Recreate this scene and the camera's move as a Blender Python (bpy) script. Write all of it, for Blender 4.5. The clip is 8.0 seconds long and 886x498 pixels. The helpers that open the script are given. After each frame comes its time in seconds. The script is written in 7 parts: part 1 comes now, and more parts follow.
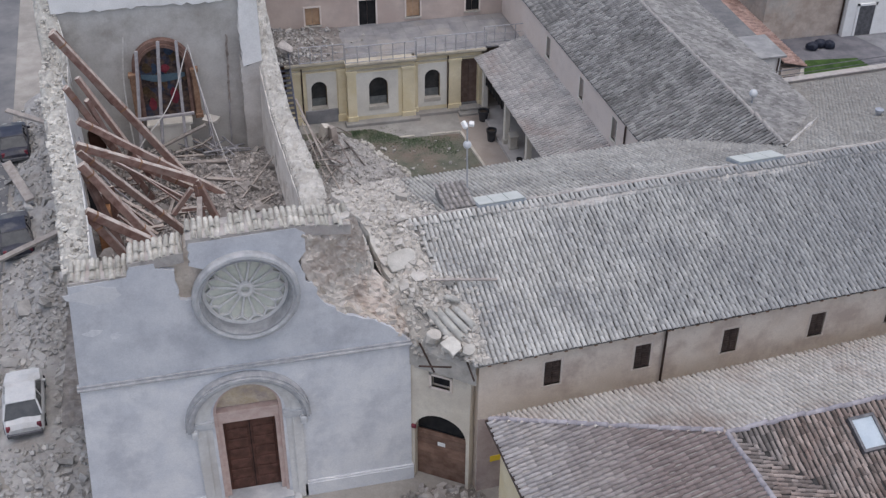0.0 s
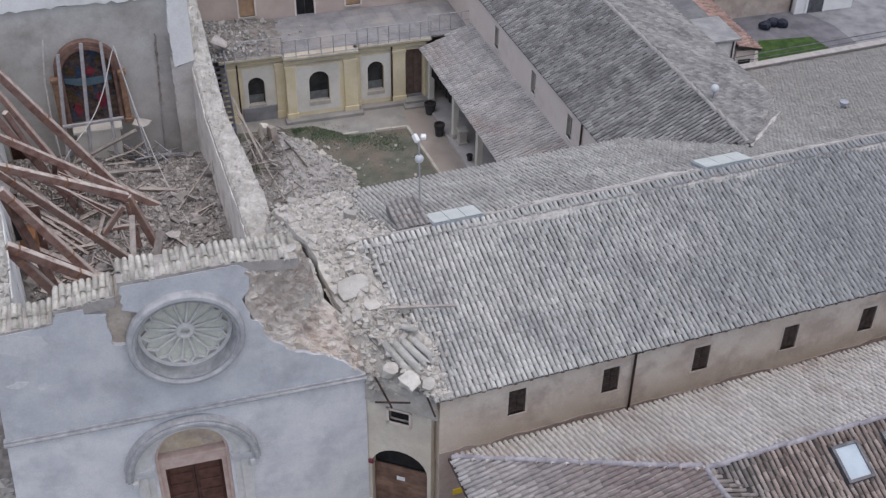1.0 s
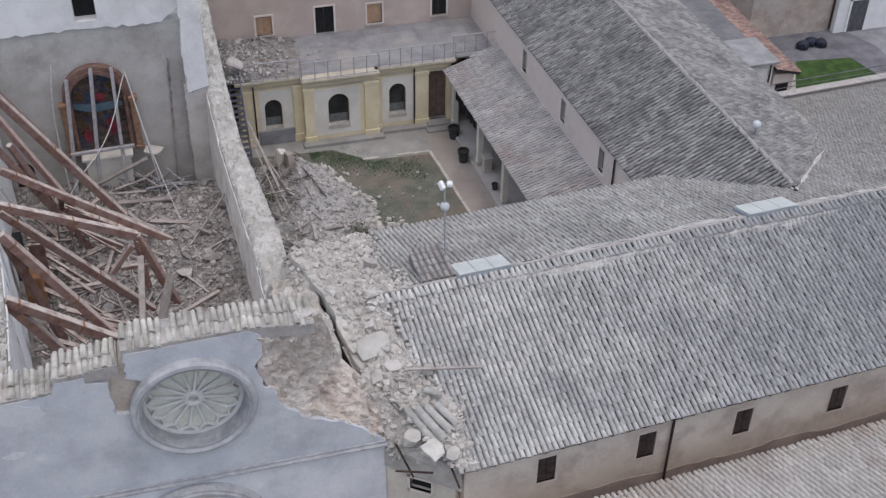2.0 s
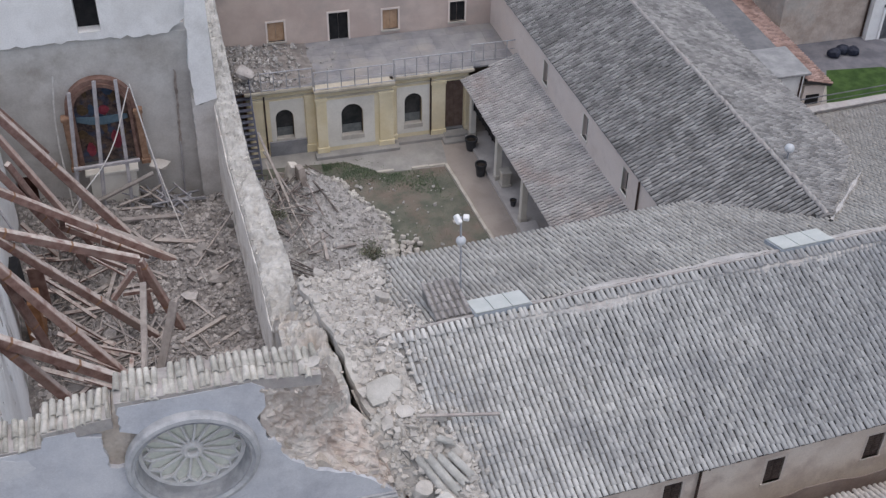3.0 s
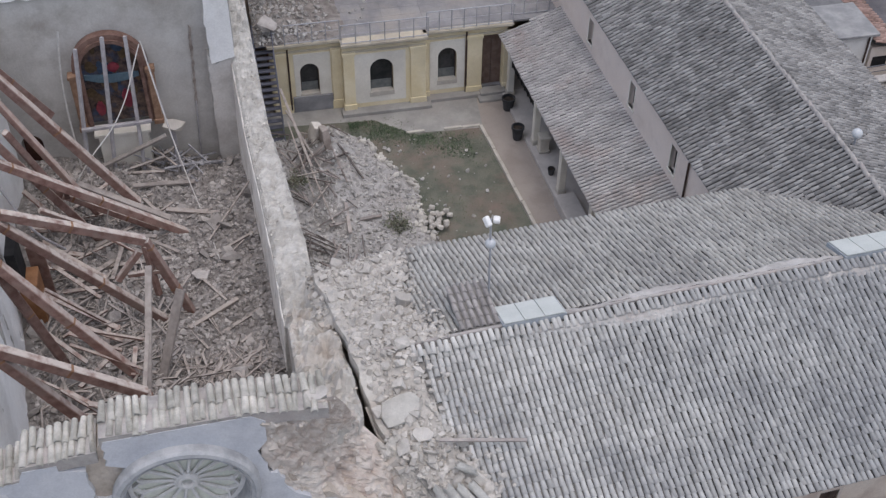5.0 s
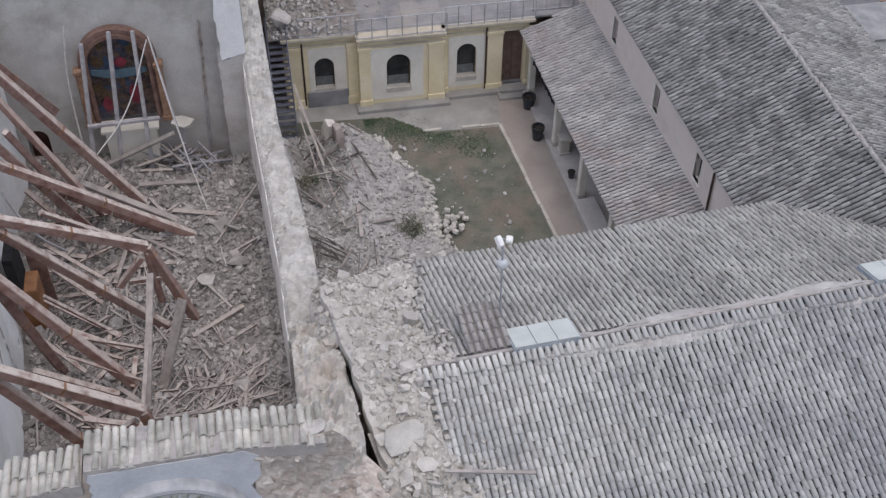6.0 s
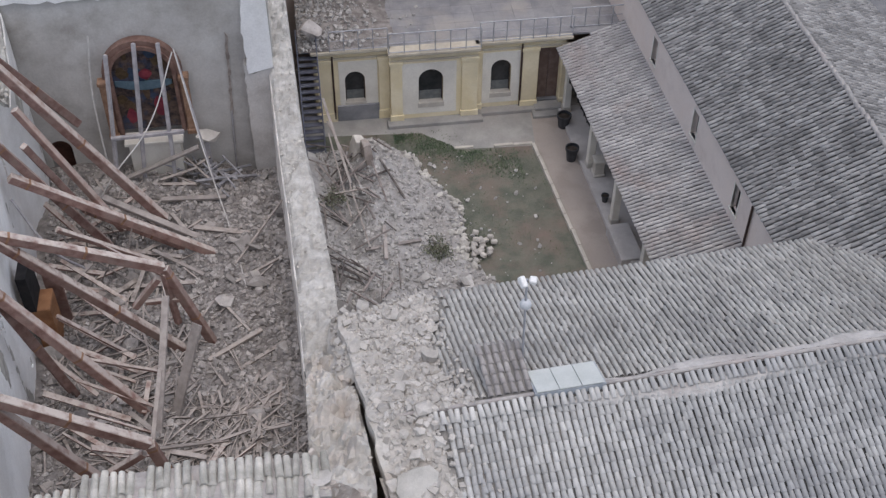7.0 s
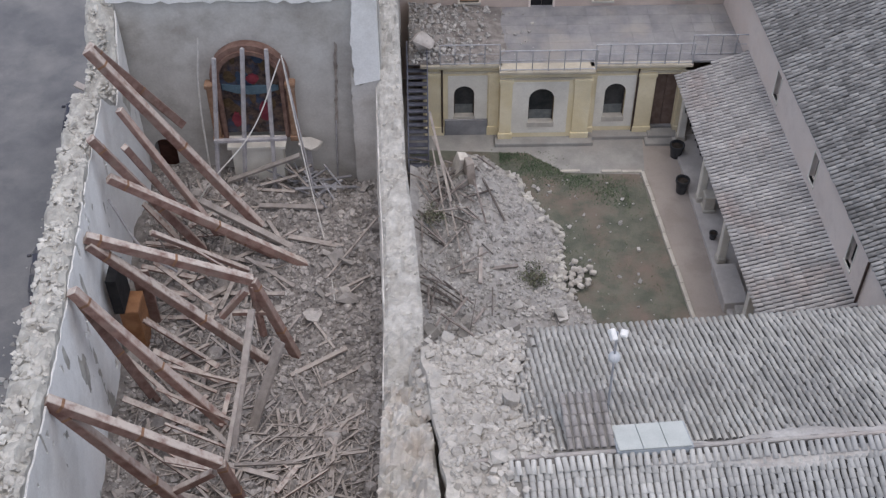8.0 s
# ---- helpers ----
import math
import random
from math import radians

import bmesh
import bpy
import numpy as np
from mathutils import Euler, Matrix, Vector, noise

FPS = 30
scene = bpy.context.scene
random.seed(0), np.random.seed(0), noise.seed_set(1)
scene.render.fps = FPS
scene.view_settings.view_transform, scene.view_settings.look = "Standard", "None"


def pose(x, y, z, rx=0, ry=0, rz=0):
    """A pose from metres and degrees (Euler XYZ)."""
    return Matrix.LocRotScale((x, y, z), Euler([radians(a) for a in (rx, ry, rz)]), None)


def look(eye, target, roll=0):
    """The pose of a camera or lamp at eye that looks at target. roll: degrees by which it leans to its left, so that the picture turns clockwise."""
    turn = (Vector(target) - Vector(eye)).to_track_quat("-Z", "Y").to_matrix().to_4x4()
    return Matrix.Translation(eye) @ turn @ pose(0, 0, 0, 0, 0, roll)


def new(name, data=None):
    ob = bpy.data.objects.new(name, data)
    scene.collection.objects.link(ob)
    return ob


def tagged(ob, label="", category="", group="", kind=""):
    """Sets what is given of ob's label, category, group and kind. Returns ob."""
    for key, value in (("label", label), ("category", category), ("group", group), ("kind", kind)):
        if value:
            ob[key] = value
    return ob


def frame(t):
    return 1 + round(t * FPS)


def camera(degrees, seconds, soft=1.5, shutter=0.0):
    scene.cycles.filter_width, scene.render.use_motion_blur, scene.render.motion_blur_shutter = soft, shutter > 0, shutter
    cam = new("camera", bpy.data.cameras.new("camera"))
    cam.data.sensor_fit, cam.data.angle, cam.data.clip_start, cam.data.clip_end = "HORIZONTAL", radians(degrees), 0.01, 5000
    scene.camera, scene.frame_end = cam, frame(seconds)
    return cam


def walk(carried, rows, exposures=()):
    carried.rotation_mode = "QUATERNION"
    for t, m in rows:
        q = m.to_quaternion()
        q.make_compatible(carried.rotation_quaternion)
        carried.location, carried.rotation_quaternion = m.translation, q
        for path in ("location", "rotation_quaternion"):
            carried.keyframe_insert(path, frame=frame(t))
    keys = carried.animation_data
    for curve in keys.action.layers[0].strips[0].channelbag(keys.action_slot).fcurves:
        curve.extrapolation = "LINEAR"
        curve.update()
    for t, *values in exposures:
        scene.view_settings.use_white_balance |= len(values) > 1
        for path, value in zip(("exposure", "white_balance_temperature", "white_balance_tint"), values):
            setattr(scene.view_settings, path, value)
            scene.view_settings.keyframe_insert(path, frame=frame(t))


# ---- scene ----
cam = camera(41.4, 8.0, soft=1.35)
PATH = [
    (0, (-6.436, -32.939, 35.197), (-6.064, -31.356, 34.033), 0.4),
    (0.5, (-6.264, -31.158, 35.199), (-5.836, -29.605, 34.013), 0.7),
    (1, (-5.989, -29.193, 35.304), (-5.53, -27.674, 34.087), 0.9),
    (1.5, (-5.702, -27.523, 35.369), (-5.23, -26.021, 34.136), 1.0),
    (2, (-5.357, -25.772, 35.453), (-4.928, -24.255, 34.222), 0.9),
    (2.2, (-5.233, -25.19, 35.465), (-4.814, -23.671, 34.233), 1.0),
    (3.3, (-4.411, -22.309, 35.54), (-4.022, -20.818, 34.265), 0.8),
    (3.5, (-4.279, -21.817, 35.546), (-3.898, -20.339, 34.253), 0.8),
    (4, (-3.895, -20.59, 35.482), (-3.537, -19.14, 34.151), 0.8),
    (4.5, (-3.576, -19.628, 35.413), (-3.239, -18.192, 34.062), 0.8),
    (6, (-2.404, -16.759, 35.122), (-2.135, -15.354, 33.724), 0.7),
    (6.5, (-2.026, -15.955, 35.041), (-1.78, -14.551, 33.638), 0.6),
    (7, (-1.647, -15.058, 34.998), (-1.443, -13.648, 33.594), 0.5),
    (7.5, (-1.354, -14.301, 34.984), (-1.219, -12.885, 33.578), 0.2),
    (8, (-0.973, -13.418, 34.999), (-0.955, -12.0, 33.589), -0.4),
]
walk(cam, [(t, look(eye, target, roll)) for t, eye, target, roll in PATH])

# ---- light ----
world = bpy.data.worlds.new("sky")
scene.world = world
world.use_nodes = True
wn = world.node_tree.nodes
sky = wn.new("ShaderNodeTexSky")
sky.sky_type = "NISHITA"
sky.sun_disc = False
sky.sun_elevation, sky.sun_rotation = radians(80), radians(140)
sky.air_density, sky.dust_density, sky.ozone_density = 1.0, 3.0, 1.5
world.node_tree.links.new(sky.outputs[0], wn["Background"].inputs[0])
wn["Background"].inputs[1].default_value = 0.15
sun_data = bpy.data.lights.new("sun", "SUN")
sun_data.energy, sun_data.angle, sun_data.color = 1.5, radians(120), (1.0, 0.95, 0.925)
sun = new("sun", sun_data)
sun.matrix_world = look((6, 3, 60), (0, 10, 0))
scene.view_settings.exposure = 0.06


# ---- materials ----
def mat(name, c1, c2, scale=2.0, rough=0.9, bump=0.3, bscale=25.0, vary=0.0, stain=None, stain_scale=0.35, metal=0.0, spec=0.3, stretch=None, lo=0.38, hi=0.62, dust=None, drift=None):
    m = bpy.data.materials.new(name)
    m.use_nodes = True
    nt = m.node_tree
    n, l = nt.nodes, nt.links
    b = n["Principled BSDF"]
    b.inputs["Roughness"].default_value, b.inputs["Metallic"].default_value = rough, metal
    b.inputs["Specular IOR Level"].default_value = spec
    geo = n.new("ShaderNodeNewGeometry")
    coord = geo.outputs["Position"]
    if stretch:
        mp = n.new("ShaderNodeMapping")
        mp.inputs["Scale"].default_value = stretch
        tc = n.new("ShaderNodeTexCoord")
        l.new(tc.outputs["Object"], mp.inputs[0])
        coord = mp.outputs[0]

    def ramp(src, a, z):
        r = n.new("ShaderNodeMapRange")
        r.inputs["From Min"].default_value, r.inputs["From Max"].default_value = a, z
        l.new(src, r.inputs["Value"])
        return r.outputs[0]

    def mix(f, a, z, how="MIX"):
        x = n.new("ShaderNodeMix")
        x.data_type, x.blend_type = "RGBA", how
        for sock, v in ((x.inputs[0], f), (x.inputs[6], a), (x.inputs[7], z)):
            if isinstance(v, (tuple, float)):
                sock.default_value = (*v, 1) if isinstance(v, tuple) else v
            else:
                l.new(v, sock)
        return x.outputs[2]

    def noise_tex(s, detail=6.0, rg=0.6):
        t = n.new("ShaderNodeTexNoise")
        t.inputs["Scale"].default_value, t.inputs["Detail"].default_value, t.inputs["Roughness"].default_value = s, detail, rg
        l.new(coord, t.inputs["Vector"])
        return t.outputs["Fac"]

    col = mix(ramp(noise_tex(scale), lo, hi), c1, c2)
    if stain:
        col = mix(ramp(noise_tex(stain_scale, 8.0, 0.65), 0.48, 0.66), col, stain)
    if drift:
        # weathering, or gap shade painted on the roof bed, changing slowly along the building: (colour, from x, to x,
        # most)
        tone, xa, xb, most = drift
        sx = n.new("ShaderNodeSeparateXYZ")
        l.new(geo.outputs["Position"], sx.inputs[0])
        wob = n.new("ShaderNodeMath")
        wob.operation = "MULTIPLY_ADD"
        l.new(noise_tex(0.22, 5.0, 0.6), wob.inputs[0])
        wob.inputs[1].default_value = (xb - xa) * 0.9
        l.new(sx.outputs[0], wob.inputs[2])
        mul = n.new("ShaderNodeMath")
        mul.operation = "MULTIPLY"
        l.new(ramp(wob.outputs[0], xa + (xb - xa) * 0.45, xb + (xb - xa) * 0.45), mul.inputs[0])
        mul.inputs[1].default_value = most
        col = mix(mul.outputs[0], col, tone)
    fine = noise_tex(bscale, 5.0, 0.7)
    g = ramp(fine, 0.3, 0.75)
    mr = n.new("ShaderNodeMapRange")
    mr.inputs["To Min"].default_value, mr.inputs["To Max"].default_value = 0.90, 1.08
    l.new(g, mr.inputs["Value"])
    comb = n.new("ShaderNodeCombineColor")
    for i in range(3):
        l.new(mr.outputs[0], comb.inputs[i])
    col = mix(1.0, col, comb.outputs[0], "MULTIPLY")
    if vary:
        oi = n.new("ShaderNodeObjectInfo")
        add = n.new("ShaderNodeMath")
        add.operation = "ADD"
        l.new(geo.outputs["Random Per Island"], add.inputs[0])
        l.new(oi.outputs["Random"], add.inputs[1])
        fr = n.new("ShaderNodeMath")
        fr.operation = "FRACT"
        l.new(add.outputs[0], fr.inputs[0])
        v = n.new("ShaderNodeMapRange")
        v.inputs["To Min"].default_value, v.inputs["To Max"].default_value = 1 - vary, 1 + vary
        l.new(fr.outputs[0], v.inputs["Value"])
        c2n = n.new("ShaderNodeCombineColor")
        for i in range(3):
            l.new(v.outputs[0], c2n.inputs[i])
        col = mix(1.0, col, c2n.outputs[0], "MULTIPLY")
    # paler upward faces: settled dust, with the light on tops painted in too
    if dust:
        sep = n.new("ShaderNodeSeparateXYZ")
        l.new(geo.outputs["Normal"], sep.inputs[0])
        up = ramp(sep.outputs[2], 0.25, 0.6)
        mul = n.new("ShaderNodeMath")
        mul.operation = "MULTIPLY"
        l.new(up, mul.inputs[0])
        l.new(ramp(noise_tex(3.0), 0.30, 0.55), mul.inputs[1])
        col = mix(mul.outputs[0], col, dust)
    l.new(col, b.inputs["Base Color"])
    if bump:
        bp = n.new("ShaderNodeBump")
        bp.inputs["Strength"].default_value, bp.inputs["Distance"].default_value = bump, 0.05
        l.new(fine, bp.inputs["Height"])
        l.new(bp.outputs[0], b.inputs["Normal"])
    return m


M_FACADE = mat("facade_stone", (0.61, 0.62, 0.65), (0.71, 0.71, 0.72), 0.8, 0.85, 0.15, 18, stain=(0.50, 0.51, 0.545), stain_scale=0.5)
M_TRIM = mat("carved_stone", (0.50, 0.51, 0.525), (0.60, 0.60, 0.60), 3, 0.85, 0.3, 30, stain=(0.38, 0.385, 0.40))
M_PINK = mat("pink_stone", (0.52, 0.38, 0.34), (0.60, 0.48, 0.43), 3, 0.8, 0.2)
M_CORE = mat("rubble_masonry", (0.44, 0.38, 0.32), (0.62, 0.56, 0.49), 1.6, 0.95, 0.9, 9, stain=(0.50, 0.40, 0.33), stain_scale=0.8)
M_STONE = mat("loose_stone", (0.44, 0.41, 0.37), (0.60, 0.57, 0.52), 1.5, 0.95, 0.5, 25, vary=0.28)
M_STONE2 = mat("pale_stone", (0.43, 0.405, 0.37), (0.56, 0.53, 0.49), 2, 0.95, 0.5, 25, vary=0.16)
# darker blotches stand in for shaded voids among the debris
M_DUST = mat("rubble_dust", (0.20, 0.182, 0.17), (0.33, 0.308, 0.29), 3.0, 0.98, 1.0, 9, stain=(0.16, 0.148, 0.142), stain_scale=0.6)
M_TILE = mat("grey_roof_tile", (0.54, 0.525, 0.495), (0.665, 0.65, 0.615), 0.8, 0.9, 0.4, 30, vary=0.16, stain=(0.40, 0.395, 0.388), stain_scale=0.35, drift=((0.295, 0.298, 0.304), -1.0, 20.0, 0.9))
M_TILE_N = mat("pale_roof_tile", (0.49, 0.465, 0.425), (0.62, 0.595, 0.55), 0.8, 0.9, 0.4, 30, vary=0.13, stain=(0.41, 0.39, 0.365), drift=((0.365, 0.34, 0.305), 10.0, 26.0, 0.8))
M_TILE_D = mat("dark_roof_tile", (0.25, 0.243, 0.235), (0.38, 0.368, 0.355), 0.9, 0.9, 0.5, 30, vary=0.28, stain=(0.40, 0.385, 0.37), stain_scale=0.4)
M_TILE_R = mat("brown_roof_tile", (0.225, 0.17, 0.15), (0.37, 0.30, 0.265), 1.5, 0.9, 0.4, 30, vary=0.45, stain=(0.27, 0.24, 0.225))
# near-black drift paints the shade between tiles; pale dust stays near the collapse
M_BED = mat("roof_bedding", (0.27, 0.26, 0.24), (0.36, 0.345, 0.325), 2, 0.95, 0.5, drift=((0.06, 0.058, 0.057), 0.0, 9.0, 1.0))
M_CREAM = mat("cream_plaster", (0.62, 0.56, 0.47), (0.71, 0.655, 0.56), 0.8, 0.92, 0.25, 20, stain=(0.53, 0.475, 0.41), stain_scale=0.5)
M_BEIGE = mat("beige_plaster", (0.70, 0.605, 0.515), (0.79, 0.705, 0.615), 0.6, 0.92, 0.25, 16, stain=(0.56, 0.465, 0.40), stain_scale=0.65)
M_TAN = mat("bare_plaster", (0.45, 0.43, 0.405), (0.56, 0.545, 0.515), 0.5, 0.95, 0.3, 10, stain=(0.37, 0.345, 0.315), stain_scale=0.4)
M_WHITE = mat("white_plaster", (0.80, 0.795, 0.78), (0.88, 0.875, 0.86), 0.6, 0.9, 0.2, 15, stain=(0.72, 0.71, 0.69), stain_scale=0.5)
M_YELLOW = mat("yellow_plaster", (0.72, 0.62, 0.40), (0.80, 0.715, 0.52), 0.7, 0.9, 0.15, 20, stain=(0.68, 0.60, 0.42), stain_scale=0.6)
M_IVORY = mat("ivory_plaster", (0.70, 0.67, 0.60), (0.78, 0.75, 0.68), 0.8, 0.9, 0.12, 20, stain=(0.63, 0.60, 0.54))
M_PINKWALL = mat("pink_plaster", (0.52, 0.42, 0.37), (0.60, 0.50, 0.44), 0.8, 0.92, 0.2, 20, stain=(0.45, 0.38, 0.34))
# base toned dark for the shaded sides; upward faces go pale
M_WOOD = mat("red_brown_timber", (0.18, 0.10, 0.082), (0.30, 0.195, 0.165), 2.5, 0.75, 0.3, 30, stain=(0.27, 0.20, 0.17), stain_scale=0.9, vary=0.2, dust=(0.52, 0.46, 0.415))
M_WOODTOP = mat("dusty_timber", (0.30, 0.268, 0.248), (0.41, 0.372, 0.345), 2.5, 0.9, 0.3, 30, vary=0.25)
M_PLANK = mat("grey_plank", (0.16, 0.133, 0.118), (0.33, 0.29, 0.26), 2, 0.9, 0.3, 30, vary=0.42, dust=(0.40, 0.36, 0.33))
M_STICK = mat("dark_lath", (0.12, 0.10, 0.092), (0.27, 0.24, 0.225), 2, 0.9, 0.3, 30, vary=0.4)
M_DOOR2 = mat("faded_brown_door", (0.14, 0.098, 0.082), (0.20, 0.145, 0.125), 3, 0.65, 0.3, 20)
M_DOOR = mat("dark_door_wood", (0.075, 0.035, 0.025), (0.13, 0.06, 0.045), 3, 0.6, 0.3, 20)
M_BROWN = mat("brown_door_wood", (0.19, 0.10, 0.06), (0.30, 0.17, 0.10), 3, 0.65, 0.3, 20)
M_SHUT = mat("shutter_brown", (0.055, 0.04, 0.035), (0.10, 0.075, 0.065), 4, 0.7, 0.3)
# near black: stands in for the unlit depth of openings
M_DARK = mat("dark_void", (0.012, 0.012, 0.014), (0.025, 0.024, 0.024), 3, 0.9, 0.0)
M_METAL = mat("painted_iron", (0.10, 0.10, 0.11), (0.17, 0.17, 0.18), 4, 0.5, 0.1, metal=0.4)
M_PIPE = mat("dark_pipe", (0.045, 0.03, 0.025), (0.09, 0.06, 0.05), 3, 0.5, 0.1, metal=0.3)
M_GALV = mat("galvanised_metal", (0.36, 0.37, 0.40), (0.46, 0.47, 0.50), 3, 0.45, 0.1, metal=0.5)
M_STAIR = mat("blue_grey_iron", (0.11, 0.115, 0.15), (0.17, 0.18, 0.22), 3, 0.5, 0.1, metal=0.3)
M_GROUND = mat("dusty_ground", (0.30, 0.28, 0.255), (0.40, 0.375, 0.345), 0.7, 0.95, 0.5, 12, stain=(0.25, 0.235, 0.215), stain_scale=0.25)
M_ROAD = mat("grey_street", (0.135, 0.137, 0.145), (0.18, 0.18, 0.185), 0.5, 0.9, 0.3, 20, stain=(0.25, 0.245, 0.24), stain_scale=0.15)
M_LAWN = mat("worn_lawn", (0.11, 0.122, 0.095), (0.18, 0.178, 0.145), 1.1, 0.95, 0.8, 30, stain=(0.225, 0.175, 0.148), stain_scale=0.35)
M_GRASS = mat("green_grass", (0.03, 0.065, 0.015), (0.06, 0.11, 0.028), 2, 0.95, 0.8, 30)
M_PATH = mat("brick_path", (0.305, 0.268, 0.24), (0.385, 0.343, 0.31), 0.8, 0.9, 0.3, 25, stain=(0.31, 0.275, 0.25), stain_scale=0.4)
M_PAVE = mat("pale_paving", (0.265, 0.26, 0.248), (0.35, 0.342, 0.325), 1.0, 0.9, 0.3, 20, stain=(0.32, 0.30, 0.28))
M_KERB = mat("kerb_stone", (0.44, 0.41, 0.365), (0.54, 0.51, 0.455), 2, 0.9, 0.3, 25)
M_GLASSW = mat("skylight_sheet", (0.49, 0.515, 0.49), (0.56, 0.58, 0.555), 1.5, 0.45, 0.05, spec=0.5)
M_SLATE = mat("grey_slab_roof", (0.24, 0.245, 0.25), (0.34, 0.34, 0.34), 1.4, 0.9, 0.4)


M_FACADE_UP = mat("upper_facade_stone", (0.51, 0.525, 0.56), (0.60, 0.61, 0.635), 0.8, 0.85, 0.15, 18, stain=(0.43, 0.44, 0.475), stain_scale=0.55)
M_TRIM2 = mat("white_carved_stone", (0.60, 0.59, 0.58), (0.68, 0.67, 0.65), 4, 0.8, 0.2, 30, stain=(0.52, 0.50, 0.48))
M_ROSEGLASS = mat("leaded_glass", (0.60, 0.62, 0.55), (0.70, 0.70, 0.62), 5, 0.5, 0.2, 40)
M_FRESCO = mat("fresco", (0.50, 0.40, 0.28), (0.62, 0.54, 0.42), 2.5, 0.9, 0.1, 20, stain=(0.40, 0.33, 0.30), stain_scale=1.8)
M_CAP = mat("coping_tile", (0.40, 0.385, 0.345), (0.58, 0.555, 0.505), 2.5, 0.92, 0.5, 30, vary=0.2, stain=(0.33, 0.32, 0.28), stain_scale=1.2)
M_WALLTOP = mat("rubble_wall", (0.40, 0.385, 0.35), (0.56, 0.545, 0.50), 2.6, 0.95, 1.0, 7, stain=(0.33, 0.315, 0.29), stain_scale=1.0)
M_WALLPALE = mat("pale_mortar_wall", (0.43, 0.412, 0.38), (0.58, 0.562, 0.525), 2.2, 0.95, 1.0, 9, stain=(0.38, 0.36, 0.325), stain_scale=1.2)
M_WALLPALE2 = mat("cream_nave_plaster", (0.78, 0.75, 0.70), (0.85, 0.825, 0.78), 0.9, 0.95, 0.3, 12, stain=(0.62, 0.58, 0.53), stain_scale=0.7)
M_BEIGE2 = mat("beige_stone", (0.62, 0.54, 0.475), (0.70, 0.625, 0.555), 3, 0.9, 0.3)
M_PINKPALE = mat("pale_pink_plaster", (0.74, 0.645, 0.58), (0.81, 0.73, 0.67), 0.7, 0.92, 0.2, 20, stain=(0.66, 0.575, 0.52))
M_TILE_P = mat("portico_tile", (0.39, 0.375, 0.365), (0.53, 0.507, 0.49), 1.0, 0.9, 0.4, 30, vary=0.12, stain=(0.42, 0.345, 0.315), stain_scale=0.3)

M_DARKGLASS = mat("dark_glass", (0.02, 0.022, 0.025), (0.04, 0.042, 0.045), 2, 0.15, 0.02, spec=0.5)
M_CORNICE = mat("cornice_stone", (0.48, 0.43, 0.34), (0.58, 0.53, 0.43), 2, 0.9, 0.2, stain=(0.40, 0.36, 0.30))
M_TERR = mat("terrace_paving", (0.225, 0.225, 0.238), (0.30, 0.298, 0.302), 1.2, 0.9, 0.3, stain=(0.33, 0.31, 0.29), vary=0.08)
M_ORANGE = mat("orange_shutter", (0.42, 0.27, 0.17), (0.50, 0.34, 0.22), 4, 0.7, 0.2)
M_TILE_F = mat("grey_brown_tile", (0.38, 0.365, 0.365), (0.52, 0.50, 0.495), 1.2, 0.9, 0.4, 30, vary=0.2, stain=(0.50, 0.47, 0.45), stain_scale=0.4, drift=((0.235, 0.178, 0.165), 1.5, 7.0, 0.85))
M_RIDGE = mat("ridge_tile_mauve", (0.27, 0.255, 0.28), (0.38, 0.36, 0.385), 2, 0.9, 0.3, vary=0.15)

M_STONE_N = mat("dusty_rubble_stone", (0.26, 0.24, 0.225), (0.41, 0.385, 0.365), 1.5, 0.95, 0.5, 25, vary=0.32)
M_STONE_C = mat("courtyard_stone", (0.33, 0.32, 0.306), (0.485, 0.468, 0.447), 1.5, 0.95, 0.5, 25, vary=0.2)
M_TAN2 = mat("pale_grey_plaster", (0.55, 0.525, 0.495), (0.65, 0.625, 0.595), 0.9, 0.95, 0.35, 12, stain=(0.48, 0.45, 0.42), stain_scale=0.8)
M_DADO = mat("grey_dado", (0.19, 0.193, 0.205), (0.30, 0.30, 0.31), 0.8, 0.9, 0.3)
M_TILE_FN = mat("bleached_roof_tile", (0.60, 0.555, 0.50), (0.73, 0.68, 0.625), 0.8, 0.9, 0.4, 30, vary=0.09, stain=(0.46, 0.385, 0.335), stain_scale=0.4)
M_SKYPANE = mat("blue_grey_pane", (0.40, 0.47, 0.53), (0.47, 0.54, 0.59), 1.5, 0.3, 0.02, spec=0.5)
M_WHITE2 = mat("pale_patch", (0.56, 0.57, 0.59), (0.64, 0.64, 0.65), 1.2, 0.85, 0.15, 18)
M_STONE_T = mat("torn_stone", (0.48, 0.43, 0.385), (0.62, 0.57, 0.52), 1.5, 0.95, 0.5, 25, vary=0.15)
M_STONE_W = mat("wall_top_stone", (0.44, 0.42, 0.385), (0.59, 0.57, 0.525), 1.5, 0.95, 0.5, 25, vary=0.18)
M_CORE2 = mat("mortar_rubble", (0.40, 0.375, 0.34), (0.53, 0.50, 0.46), 1.6, 0.95, 0.9, 9)
M_CORE3 = mat("rough_stone_wall", (0.41, 0.335, 0.285), (0.56, 0.48, 0.42), 0.9, 0.95, 0.9, 4, stain=(0.45, 0.43, 0.40))
M_BRICKCORE = mat("torn_brick_core", (0.47, 0.395, 0.345), (0.63, 0.57, 0.515), 2.2, 0.95, 1.0, 8, stain=(0.60, 0.56, 0.51), stain_scale=0.7)
M_FRAME = mat("red_brown_frame_wood", (0.155, 0.09, 0.072), (0.245, 0.155, 0.125), 3, 0.6, 0.3, 25)
